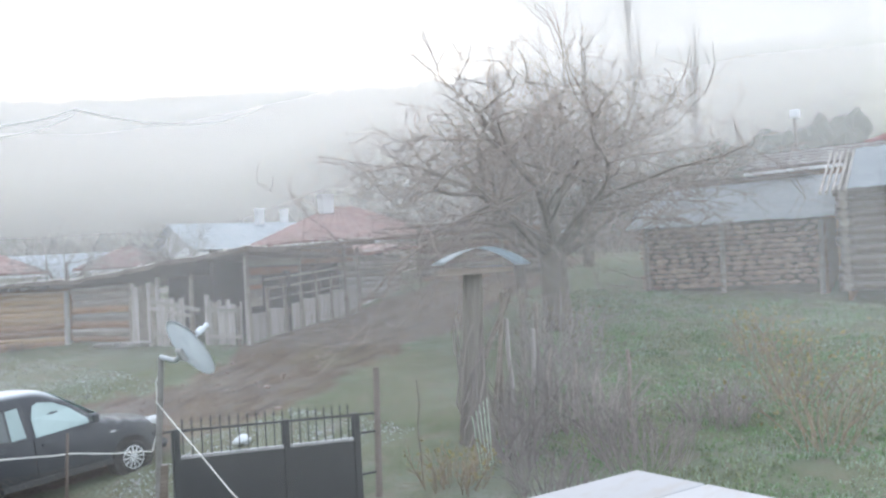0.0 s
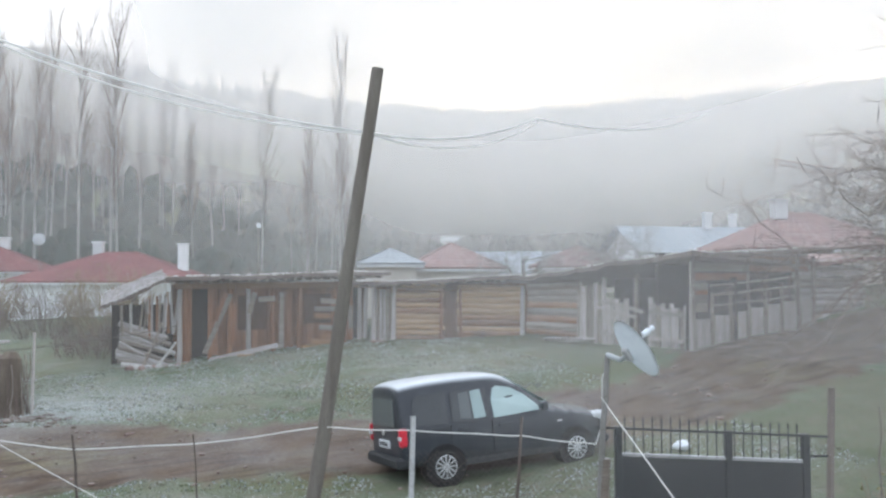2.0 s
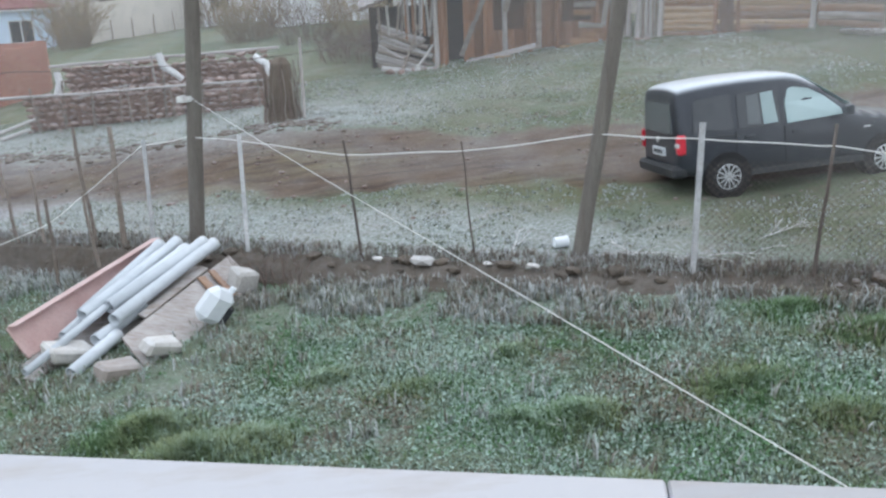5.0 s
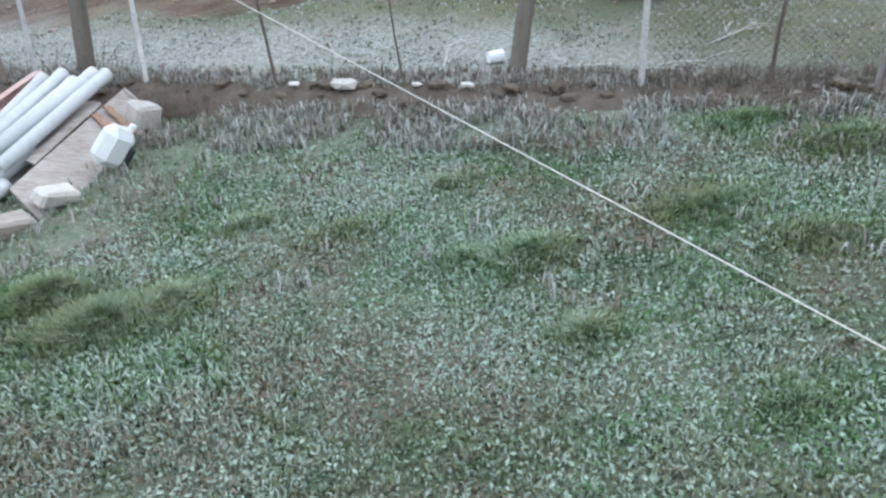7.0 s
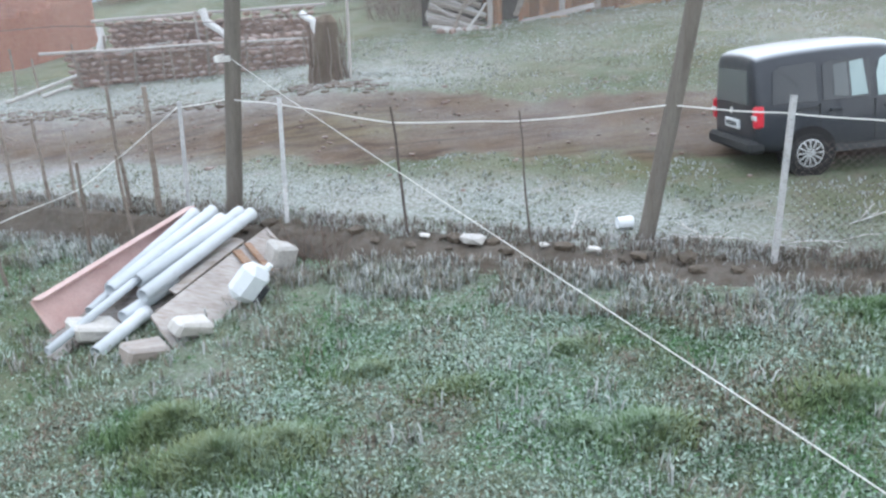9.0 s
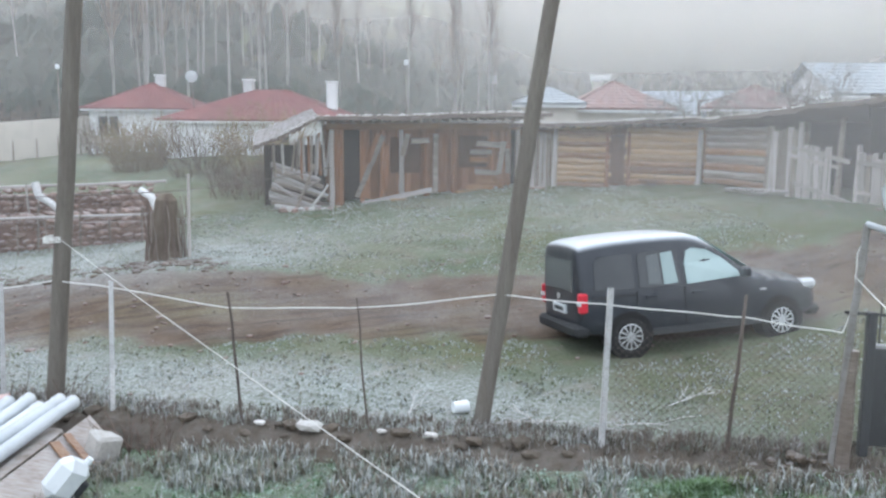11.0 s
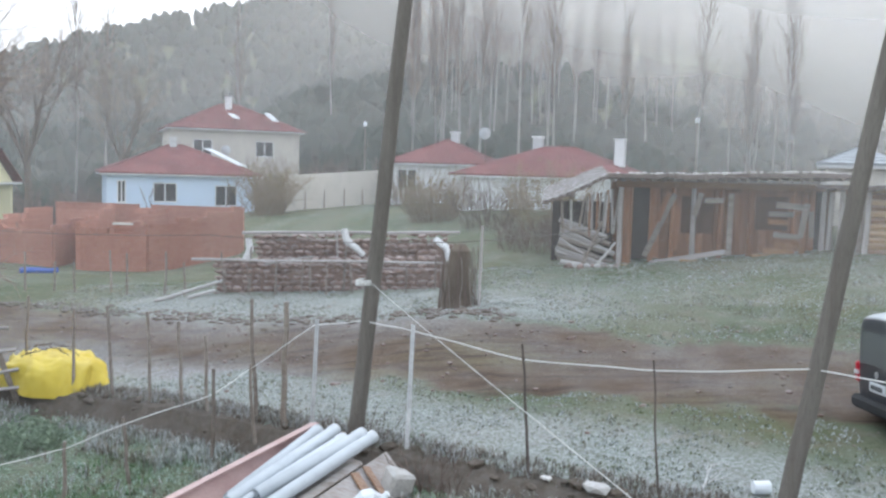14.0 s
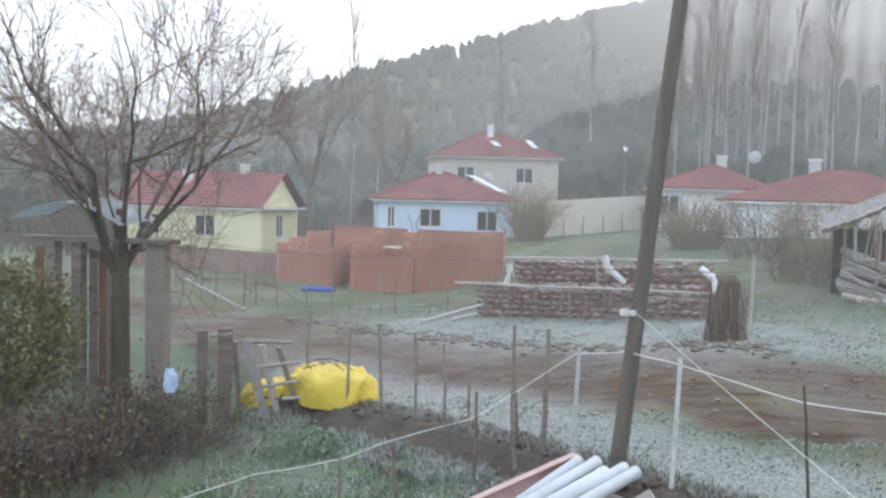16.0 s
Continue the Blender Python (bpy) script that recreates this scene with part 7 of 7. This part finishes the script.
low_house("tile_roofed_house", (7.5, 21.2), (11.0, 20.2), 1.9, 2.3, 4.6, 1.15, WALL_CREAM, TILE_OLD, "old house with a sagging faded tile roof")
low_house("white_outbuilding", (5.0, 20.4), (7.0, 19.75), 1.9, 2.45, 2.6, 0.65, WALL_CREAM, TIN, "small white outbuilding with a tin roof", True)
low_house("tin_roofed_shed", (11.8, 24.5), (17.6, 20.8), 2.4, 1.6, 4.5, 1.1, WALL_WHITE, TIN_BLUE, "shed with a pale bluish tin roof", False)
low_house("metal_roofed_house", (16.6, 17.4), (23.0, 15.9), 3.1, 1.7, 5.0, 1.3, WALL_WHITE, TIN_BLUE, "house with a frosty pale metal roof", False, ((4.0, 2.2, 2.9, 0.7, 0.35), (5.6, 2.8, 3.0, 0.6, 0.3)))
low_house("red_roofed_house", (16.8, 11.0), (22.6, 9.2), 2.9, 1.9, 5.0, 1.5, WALL_CREAM, TILE_OLD, "low house with an old red tile roof", True, ((2.0, 2.0, 3.1, 0.7, 0.5),))
low_house("faded_house", (13.6, 21.4), (17.2, 19.6), 2.7, 1.6, 4.0, 1.0, WALL_CREAM, TILE_OLD, "low house with a faded brown tile roof")
low_house("dark_roofed_house", (23.4, 9.0), (29.0, 7.0), 3.4, 1.6, 5.0, 1.3, WALL_CREAM, SHINGLE, "low house with a dark weathered roof")
low_house("hillside_house", (25.8, -5.8), (25.6, -13.5), 3.0, 3.5, 5.5, 1.3, WALL_WHITE, TILE_RED, "white house with a red tiled roof above the sheds", True, ((1.5, 2.5, 4.6, 1.2, 0.4),))
low_house("dark_outhouse", (23.0, -4.2), (23.2, -8.6), 2.8, 3.3, 2.5, 0.6, PLANK_H, SHINGLE, "dark outhouse with a flat weathered roof", False)


for p0, p1 in (((-50.2, 113.0), (-45.2, 114.5)), ((-42.2, 115.2), (-36.6, 116.6)), ((46.6, 111.0), (51.4, 108.9)), ((77.0, 91.4), (84.6, 84.9)), ((32.0, 114.0), (34.5, 113.5))):
    low_house("far_shed", p0, p1, ground_z(*p0) + 0.4, 2.0, 4.0, 0.9, WALL_CREAM, TIN, "long low shed with a pale roof on the far slope", False)


# ---- garden walls, far fences, lamps ----
def garden_wall():
    for a, b, h, m, lab in (((-19.1, 38.2), (-12.4, 43.4), 1.75, WALL_CREAM, "cream rendered garden wall between the houses"),
                            ((-36.5, 23.6), (-26.4, 21.8), 0.75, STONE, "low dark brick garden wall before the yellow house")):
        L = math.dist(a, b)
        e = thing("garden_wall", along(a, b, 0), lab, "wall")
        bm = bmesh.new()
        n = 10
        for i in range(n):
            x0, x1 = L * i / n, L * (i + 1) / n
            A, B = Vector(a).lerp(Vector(b), i / n), Vector(a).lerp(Vector(b), (i + 1) / n)
            z0, z1 = (1.52 + 0.62 * i / n, 1.52 + 0.62 * (i + 1) / n) if m is WALL_CREAM else (0.0, 0.0)
            vs = [bm.verts.new(p) for p in ((x0, 0, z0 - 1), (x1, 0, z1 - 1), (x1, 0, z1 + h), (x0, 0, z0 + h), (x0, 0.2, z0 - 1), (x1, 0.2, z1 - 1), (x1, 0.2, z1 + h), (x0, 0.2, z0 + h))]
            for f in ((0, 1, 2, 3), (5, 4, 7, 6), (3, 2, 6, 7), (4, 0, 3, 7), (1, 5, 6, 2)):
                bm.faces.new([vs[i_] for i_ in f])
        part("wall_body", bm, m, e)
    # dark earth bank below the wall
    for i in range(8):
        f = i / 7
        x, y = -18.8 + 7 * f, 36.9 + 4.6 * f
        fence_far(x, y, 1.1)


def fence_far(x, y, h):
    o = part("fence_stake", rod((0, 0, -0.3), (random.uniform(-0.08, 0.08), 0, h), 0.04, 0.03, 5, 0.015), OLD_WOOD)
    o.matrix_basis = Matrix.Translation((x, y, ground_z(x, y)))
    tagged(o, "thin dark stake of the garden fence", "fence stake", "stakes of the far garden fences")


garden_wall()
for i in range(22):
    fence_far(-30 + 0.95 * i + random.uniform(-0.2, 0.2), 15.6 - 0.13 * i + random.uniform(-0.2, 0.2), random.uniform(0.9, 1.4))
for i in range(14):
    fence_far(-36 + 0.8 * i, 21.6 + random.uniform(-0.2, 0.2), random.uniform(1.0, 1.5))
o = part("fence_rail", rod((-26.5, 14.6, 0.25), (-22.8, 12.9, -0.45), 0.05, 0.04, 6, 0.02), GREY_H)
tagged(o, "pale fallen rail by the lane", "rail")


def street_lamp(x, y, z):
    e = thing("street_lamp", Matrix.Translation((x, y, ground_z(x, y))), "thin street lamp with a small white head", "street lamp", "street lamps")
    h = z - ground_z(x, y)
    part("lamp_post", rod((0, 0, -0.3), (0, 0, h), 0.07, 0.05, 7), POLE_WOOD, e)
    bm = bmesh.new()
    box(bm, (-0.12, -0.2, h - 0.05), (0.12, 0.15, h + 0.28), bevel=0.03)
    part("lamp_head", bm, PLASTIC_WHITE, e)


street_lamp(-17.5, 56.7, 7.2)
street_lamp(5.73, 46.4, 7.4)
street_lamp(29.5, -3.5, 8.6)


def roof_dish(x, y, z, s):
    e = thing("roof_dish", Matrix.Translation((x, y, z)), "small white satellite dish on the house roof", "satellite dish")
    bm = bmesh.new()
    rings = [[bm.verts.new((s * f * math.cos(k * 0.524), -0.1 * (1 - f * f), s * f * math.sin(k * 0.524))) for k in range(12)] for f in (0.05, 0.5, 1.0)]
    for a, b in zip(rings, rings[1:]):
        for k in range(12):
            bm.faces.new((a[k], a[(k + 1) % 12], b[(k + 1) % 12], b[k]))
    bmesh.ops.solidify(bm, geom=bm.faces[:], thickness=0.02)
    part("reflector", bm, PLASTIC_WHITE, e)
    part("mast", rod((0.1, 0.1, -1.6), (0, 0.05, 0), 0.03, 0.03, 6), RUST, e)


roof_dish(-7.6, 33.9, 5.75, 0.3)
roof_dish(-23.6, 41.3, 4.7, 0.3)
for a, b in (((-24.6, 40.0, 4.75), (-22.6, 40.6, 3.75)), ((-27.0, 62.0, 8.3), (-26.0, 61.0, 7.6)), ((-29.6, 60.4, 8.1), (-29.0, 60.0, 7.7))):
    o = slab("solar_panel", a, b, (0.5, 0.25, -0.05), 0.06, PLASTIC_WHITE, "pale frosty panel on the red roof", "panel")


# ---- loose stones on lane and bank ----
def loose_stones():
    bm = bmesh.new()
    rng = random.Random(4)
    for i in range(420):
        x = rng.uniform(-20, 14)
        y = road_mid(x) + rng.gauss(0, 2.2) + (1.5 if rng.random() < 0.4 else 0)
        if y < line_y(x) + 0.5:
            continue
        s = rng.uniform(0.015, 0.045) * (1.6 if rng.random() < 0.1 else 1)
        stone_mesh(bm, (x, y, ground_z(x, y)), (s * 1.3, s, s * 0.6), i)
    tagged(part("loose_stones", bm, STONE), "small pale stones scattered over lane and bank", "stones", kind="stuff")


loose_stones()
for spot in FALLEN:
    fallen_branch(*spot)


def earth_clods():
    """Dark clods of the cut bank along the lane and in its ruts."""
    bm = bmesh.new()
    rng = random.Random(14)
    for i in range(620):
        x = rng.uniform(-21, 12)
        if i < 480:
            x = rng.uniform(-21, -6)
            y = road_mid(x) + rng.gauss(2.5, 0.28)
        else:
            y = road_mid(x) + rng.choice((-0.9, 0.9)) + rng.gauss(0, 0.5)
        if y < line_y(x) + 0.5 or (-1.2 < x < 3.8 and -0.3 < y < 2.2):
            continue
        k = rng.uniform(0.03, 0.1) if i < 480 else rng.uniform(0.012, 0.03)
        stone_mesh(bm, (x, y, ground_z(x, y) - 0.01), (k * 1.5, k, k * 0.75), i + 0.5)
    for i in range(24):
        x = -0.15 + rng.gauss(0, 0.28)
        p = on_line(x, rng.gauss(-0.05, 0.14))
        k = rng.uniform(0.03, 0.065)
        stone_mesh(bm, (p.x, p.y, slope(p.x, line_y(p.x)) + rng.uniform(-0.05, 0.08)), (k * 1.4, k, k * 0.8), i + 0.25)
    soil = mat("dark_earth_clod", (0.1, 0.074, 0.055), (0.15, 0.115, 0.085), 4, 0.95, 0.7, (1, 1, 1), (0.065, 0.048, 0.037), 0.22)
    tagged(part("earth_clods", bm, soil), "dark earth clods along the cut edge of the lane", "earth", kind="stuff")


earth_clods()


# ---- grass ----
def tufts(name, count, place, h0, h1, material, label, seed, blades=4, w=0.007):
    rng = random.Random(seed)
    vs, fs = [], []
    for _ in range(count):
        q = place(rng)
        if q is None:
            continue
        x, y, k = q
        z = ground_z(x, y) - 0.01
        for _ in range(blades):
            a, t = rng.uniform(0, 6.28), rng.uniform(0.15, 0.75)
            h = rng.uniform(h0, h1) * k
            dx, dy = math.cos(a), math.sin(a)
            ww = w * rng.uniform(0.7, 1.6)
            px, py = x + rng.gauss(0, 0.025), y + rng.gauss(0, 0.025)
            i = len(vs)
            vs += [(px - dy * ww, py + dx * ww, z), (px + dy * ww, py - dx * ww, z), (px + dx * h * t * 0.45 + dy * ww * 0.8, py + dy * h * t * 0.45 - dx * ww * 0.8, z + h * 0.65), (px + dx * h * t * 0.45 - dy * ww * 0.8, py + dy * h * t * 0.45 + dx * ww * 0.8, z + h * 0.65), (px + dx * h * t, py + dy * h * t, z + h * (1 - 0.35 * t))]
            fs += [(i, i + 1, i + 2, i + 3), (i + 3, i + 2, i + 4)]
    me = bpy.data.meshes.new(name)
    me.from_pydata(vs, [], fs)
    me.materials.append(material)
    return tagged(new(name, me), label, "grass", kind="stuff")


def blade_mat(name, green, dry, frost, share):
    m, n, l, b = nodes_of(name, 0.8)
    g = n.new("ShaderNodeNewGeometry")
    v = coords(n, l, vary=False)
    patch = ramp(n, l, noise_of(n, l, v, 0.9, 4), 0.42, 0.58)
    col = mixc(n, l, patch, green, dry)
    col = mixc(n, l, ramp(n, l, noise_of(n, l, v, 1.7, 2), 0.56, 0.68), col, tuple(0.6 * c for c in green))
    r1 = n.new("ShaderNodeMath")
    r1.operation = "MULTIPLY_ADD"
    l.new(noise_of(n, l, v, 0.55, 3), r1.inputs[0])
    r1.inputs[1].default_value, r1.inputs[2].default_value = 1.6, share - 1.3
    r2 = n.new("ShaderNodeMath")
    r2.operation = "ADD"
    l.new(g.outputs["Random Per Island"], r2.inputs[0])
    l.new(r1.outputs[0], r2.inputs[1])
    col = mixc(n, l, ramp(n, l, r2.outputs[0], 0.3, 0.75), col, frost)
    l.new(col, b.inputs["Base Color"])
    b.inputs["Transmission Weight"].default_value = 0.0
    return m


def in_yard(rng):
    x = rng.uniform(-15.5, 4.5)
    y = rng.uniform(-11.6, 4.5)
    s = line_y(x) - y
    if s < 0.3 or (x > 2.8 and y > -6.2):
        return None
    near = math.hypot(x + 6, y + 9)
    if near > 5.8 and rng.random() < 0.72:
        return None
    d = noise.noise(Vector((x * 0.8, y * 0.8, 11)))
    k = 0.8 + 1.1 * d + 1.2 * bell(x, y, -7.6, -6.6, 0.9) + 0.6 * bell(x, y, -4.0, -6.0, 0.6) + 0.9 * bell(x, y, 0.6, -5.6, 1.2) + 0.5 * bell(x, y, -1.5, -5.2, 1.4)
    return x, y, max(0.4, k)


tufts("yard_grass", 125000, in_yard, 0.04, 0.1, blade_mat("frosty_yard_grass", (0.105, 0.19, 0.08), (0.2, 0.19, 0.13), (0.44, 0.54, 0.48), 0.46), "frost-tipped green grass and weeds of the yard", 21)


CLUMP_GRASS = blade_mat("fresh_clump_grass", (0.12, 0.2, 0.09), (0.17, 0.21, 0.105), (0.34, 0.45, 0.36), 0.22)
for cx, cy, rx, ry, n, h in ((-7.75, -5.75, 0.62, 0.36, 1500, 0.36), (-8.3, -5.0, 0.5, 0.3, 800, 0.32), (-7.2, -5.6, 0.32, 0.3, 500, 0.26), (-4.25, -6.2, 0.42, 0.26, 700, 0.26), (-4.75, -6.0, 0.3, 0.2, 280, 0.18),
                             (-4.2, -7.4, 0.3, 0.22, 420, 0.2), (-2.55, -6.1, 0.7, 0.4, 900, 0.22), (-2.1, -6.9, 0.5, 0.35, 520, 0.2), (-0.9, -5.5, 0.8, 0.4, 800, 0.22), (0.9, -5.75, 0.9, 0.35, 900, 0.26),
                             (-5.6, -5.0, 0.6, 0.3, 480, 0.17), (-1.4, -4.6, 0.5, 0.25, 420, 0.2), (-6.5, -4.4, 0.5, 0.25, 360, 0.16), (-3.3, -8.6, 0.45, 0.3, 380, 0.14), (-4.6, -4.5, 0.5, 0.25, 380, 0.17)):
    def clump(rng, cx=cx, cy=cy, rx=rx, ry=ry):
        a, r = rng.uniform(0, 6.28), min(1.9, abs(rng.gauss(0, 0.75)))
        return cx + rx * r * math.cos(a), cy + ry * r * math.sin(a), max(0.35, 1.1 - 0.45 * r)
    tufts("grass_clump", n, clump, h * 0.6, h, CLUMP_GRASS, "taller fresh green grass clump in the yard", int(cx * 100), 5, 0.006)


def yard_weeds():
    """Small frosted leaves lying thick between the grass."""
    rng = random.Random(29)
    spots = []
    while len(spots) < 150000:
        q = in_yard(rng)
        if q is None or (math.hypot(q[0] + 6, q[1] + 8.5) > 6.0 and rng.random() < 0.6):
            continue
        x, y, k = q
        spots.append(Vector((x, y, ground_z(x, y) + rng.uniform(0.005, 0.075) * k)))
    ob = leaf_mesh("yard_weeds", spots, 0.023, blade_mat("frosty_weed_leaf", (0.11, 0.22, 0.1), (0.22, 0.19, 0.15), (0.38, 0.5, 0.43), 0.44))
    tagged(ob, "low frosted weeds covering the yard", "weeds", kind="stuff")


yard_weeds()


def weeds(rng):
    x = rng.uniform(-16.5, 1.0)
    off = rng.uniform(0.25, 1.5) if rng.random() < 0.75 else rng.uniform(0.2, 4.5)
    p = on_line(x, -off)
    if noise.noise(Vector((p.x * 0.9, p.y * 0.9, 2))) < -0.15:
        return None
    return p.x, p.y, 1.0


tufts("dry_weeds", 4600, weeds, 0.1, 0.24, blade_mat("frosty_dry_weed", (0.17, 0.165, 0.12), (0.23, 0.2, 0.165), (0.42, 0.45, 0.44), 0.5), "dry brownish weeds along the yard wall", 22, 5, 0.008)


def bank_edge(rng):
    x = rng.uniform(-16, 2.0)
    p = on_line(x, rng.uniform(-0.12, 0.5))
    return p.x, p.y, 1.0


tufts("bank_weeds", 2600, bank_edge, 0.06, 0.18, blade_mat("frosty_bank_weed", (0.16, 0.14, 0.11), (0.2, 0.17, 0.14), (0.42, 0.43, 0.43), 0.3), "dry frosted weeds on the wall's edge", 25, 5, 0.006)


def roadside(rng):
    x = rng.uniform(-20, 6)
    y = rng.uniform(-4, 16)
    if y < line_y(x) + 0.1 or masks(x, y)[0] > 0.35 or (-1.2 < x < 3.8 and -0.2 < y < 2):
        return None
    return x, y, 0.8


tufts("roadside_grass", 42000, roadside, 0.03, 0.075, blade_mat("frosty_roadside_grass", (0.14, 0.17, 0.09), (0.21, 0.19, 0.14), (0.46, 0.5, 0.5), 0.5), "short frosted grass beside the lane", 23, 4, 0.008)


def field(rng):
    x = rng.uniform(5, 18.5)
    y = rng.uniform(-14, 0)
    edge = -5.9 + 0.5 * (x - 5.5) + 0.4 * noise.noise(Vector((x, y, 6)))
    if y > edge or noise.noise(Vector((x * 0.9, y * 0.9, 17))) < -0.42:
        return None
    return x, y, 0.7 + 0.6 * abs(noise.noise(Vector((x * 0.6, y * 0.6, 3))))


tufts("field_grass", 24000, field, 0.05, 0.12, blade_mat("field_grass_blade", (0.13, 0.23, 0.085), (0.19, 0.22, 0.11), (0.33, 0.43, 0.32), 0.18), "green meadow grass of the fenced field", 24, 4, 0.01)


# ---- morning mist, stood in for by translucent sheets ----
def haze_sheet(radius, height, share, seed):
    """Thin curved translucent sheet standing in for valley haze, lit by sun and sky."""
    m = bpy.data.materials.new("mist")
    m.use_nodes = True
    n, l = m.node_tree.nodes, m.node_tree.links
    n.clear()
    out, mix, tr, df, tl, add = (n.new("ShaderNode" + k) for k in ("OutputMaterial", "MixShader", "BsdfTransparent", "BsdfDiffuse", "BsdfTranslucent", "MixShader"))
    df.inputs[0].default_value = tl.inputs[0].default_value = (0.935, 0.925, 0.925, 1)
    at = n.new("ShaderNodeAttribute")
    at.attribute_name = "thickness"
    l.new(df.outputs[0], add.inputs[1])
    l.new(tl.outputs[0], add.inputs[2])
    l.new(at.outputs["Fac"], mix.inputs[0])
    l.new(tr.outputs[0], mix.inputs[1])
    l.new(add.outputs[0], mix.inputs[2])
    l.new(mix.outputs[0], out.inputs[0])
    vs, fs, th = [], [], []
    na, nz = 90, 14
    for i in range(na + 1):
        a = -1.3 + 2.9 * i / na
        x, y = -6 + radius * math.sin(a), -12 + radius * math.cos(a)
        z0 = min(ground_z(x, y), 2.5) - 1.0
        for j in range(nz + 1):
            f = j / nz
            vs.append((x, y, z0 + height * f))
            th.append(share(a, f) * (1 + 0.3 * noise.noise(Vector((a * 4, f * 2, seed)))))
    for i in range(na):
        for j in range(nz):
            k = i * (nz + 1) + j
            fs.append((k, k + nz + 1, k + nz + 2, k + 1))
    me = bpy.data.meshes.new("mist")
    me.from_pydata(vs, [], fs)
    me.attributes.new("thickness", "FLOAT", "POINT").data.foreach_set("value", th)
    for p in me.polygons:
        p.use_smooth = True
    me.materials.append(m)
    tagged(new("mist", me), "thin curved white sheet standing in for morning mist", "mist", kind="stuff")


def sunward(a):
    """How much denser the haze sheets get towards the low sun."""
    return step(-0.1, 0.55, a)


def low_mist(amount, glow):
    """Density of a haze sheet near the ground, more towards the sun."""
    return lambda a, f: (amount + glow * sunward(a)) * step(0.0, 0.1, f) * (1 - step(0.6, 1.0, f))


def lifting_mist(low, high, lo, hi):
    """Density of a haze sheet, growing with height into low cloud on the sun's side."""
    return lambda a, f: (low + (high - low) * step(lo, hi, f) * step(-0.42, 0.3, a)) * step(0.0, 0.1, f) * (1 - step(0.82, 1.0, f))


# Stacked sheets haze what lies behind; the 9.6 m one mimics sunward glare.
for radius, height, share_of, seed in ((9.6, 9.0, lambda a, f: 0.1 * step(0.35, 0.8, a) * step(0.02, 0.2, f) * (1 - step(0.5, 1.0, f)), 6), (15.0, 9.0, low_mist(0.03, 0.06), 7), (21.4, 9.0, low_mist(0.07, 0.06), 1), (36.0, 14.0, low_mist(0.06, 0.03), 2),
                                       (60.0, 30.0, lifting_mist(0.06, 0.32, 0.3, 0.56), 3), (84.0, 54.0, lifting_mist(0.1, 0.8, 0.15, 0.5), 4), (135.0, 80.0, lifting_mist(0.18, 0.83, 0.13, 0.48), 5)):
    haze_sheet(radius, height, share_of, seed)
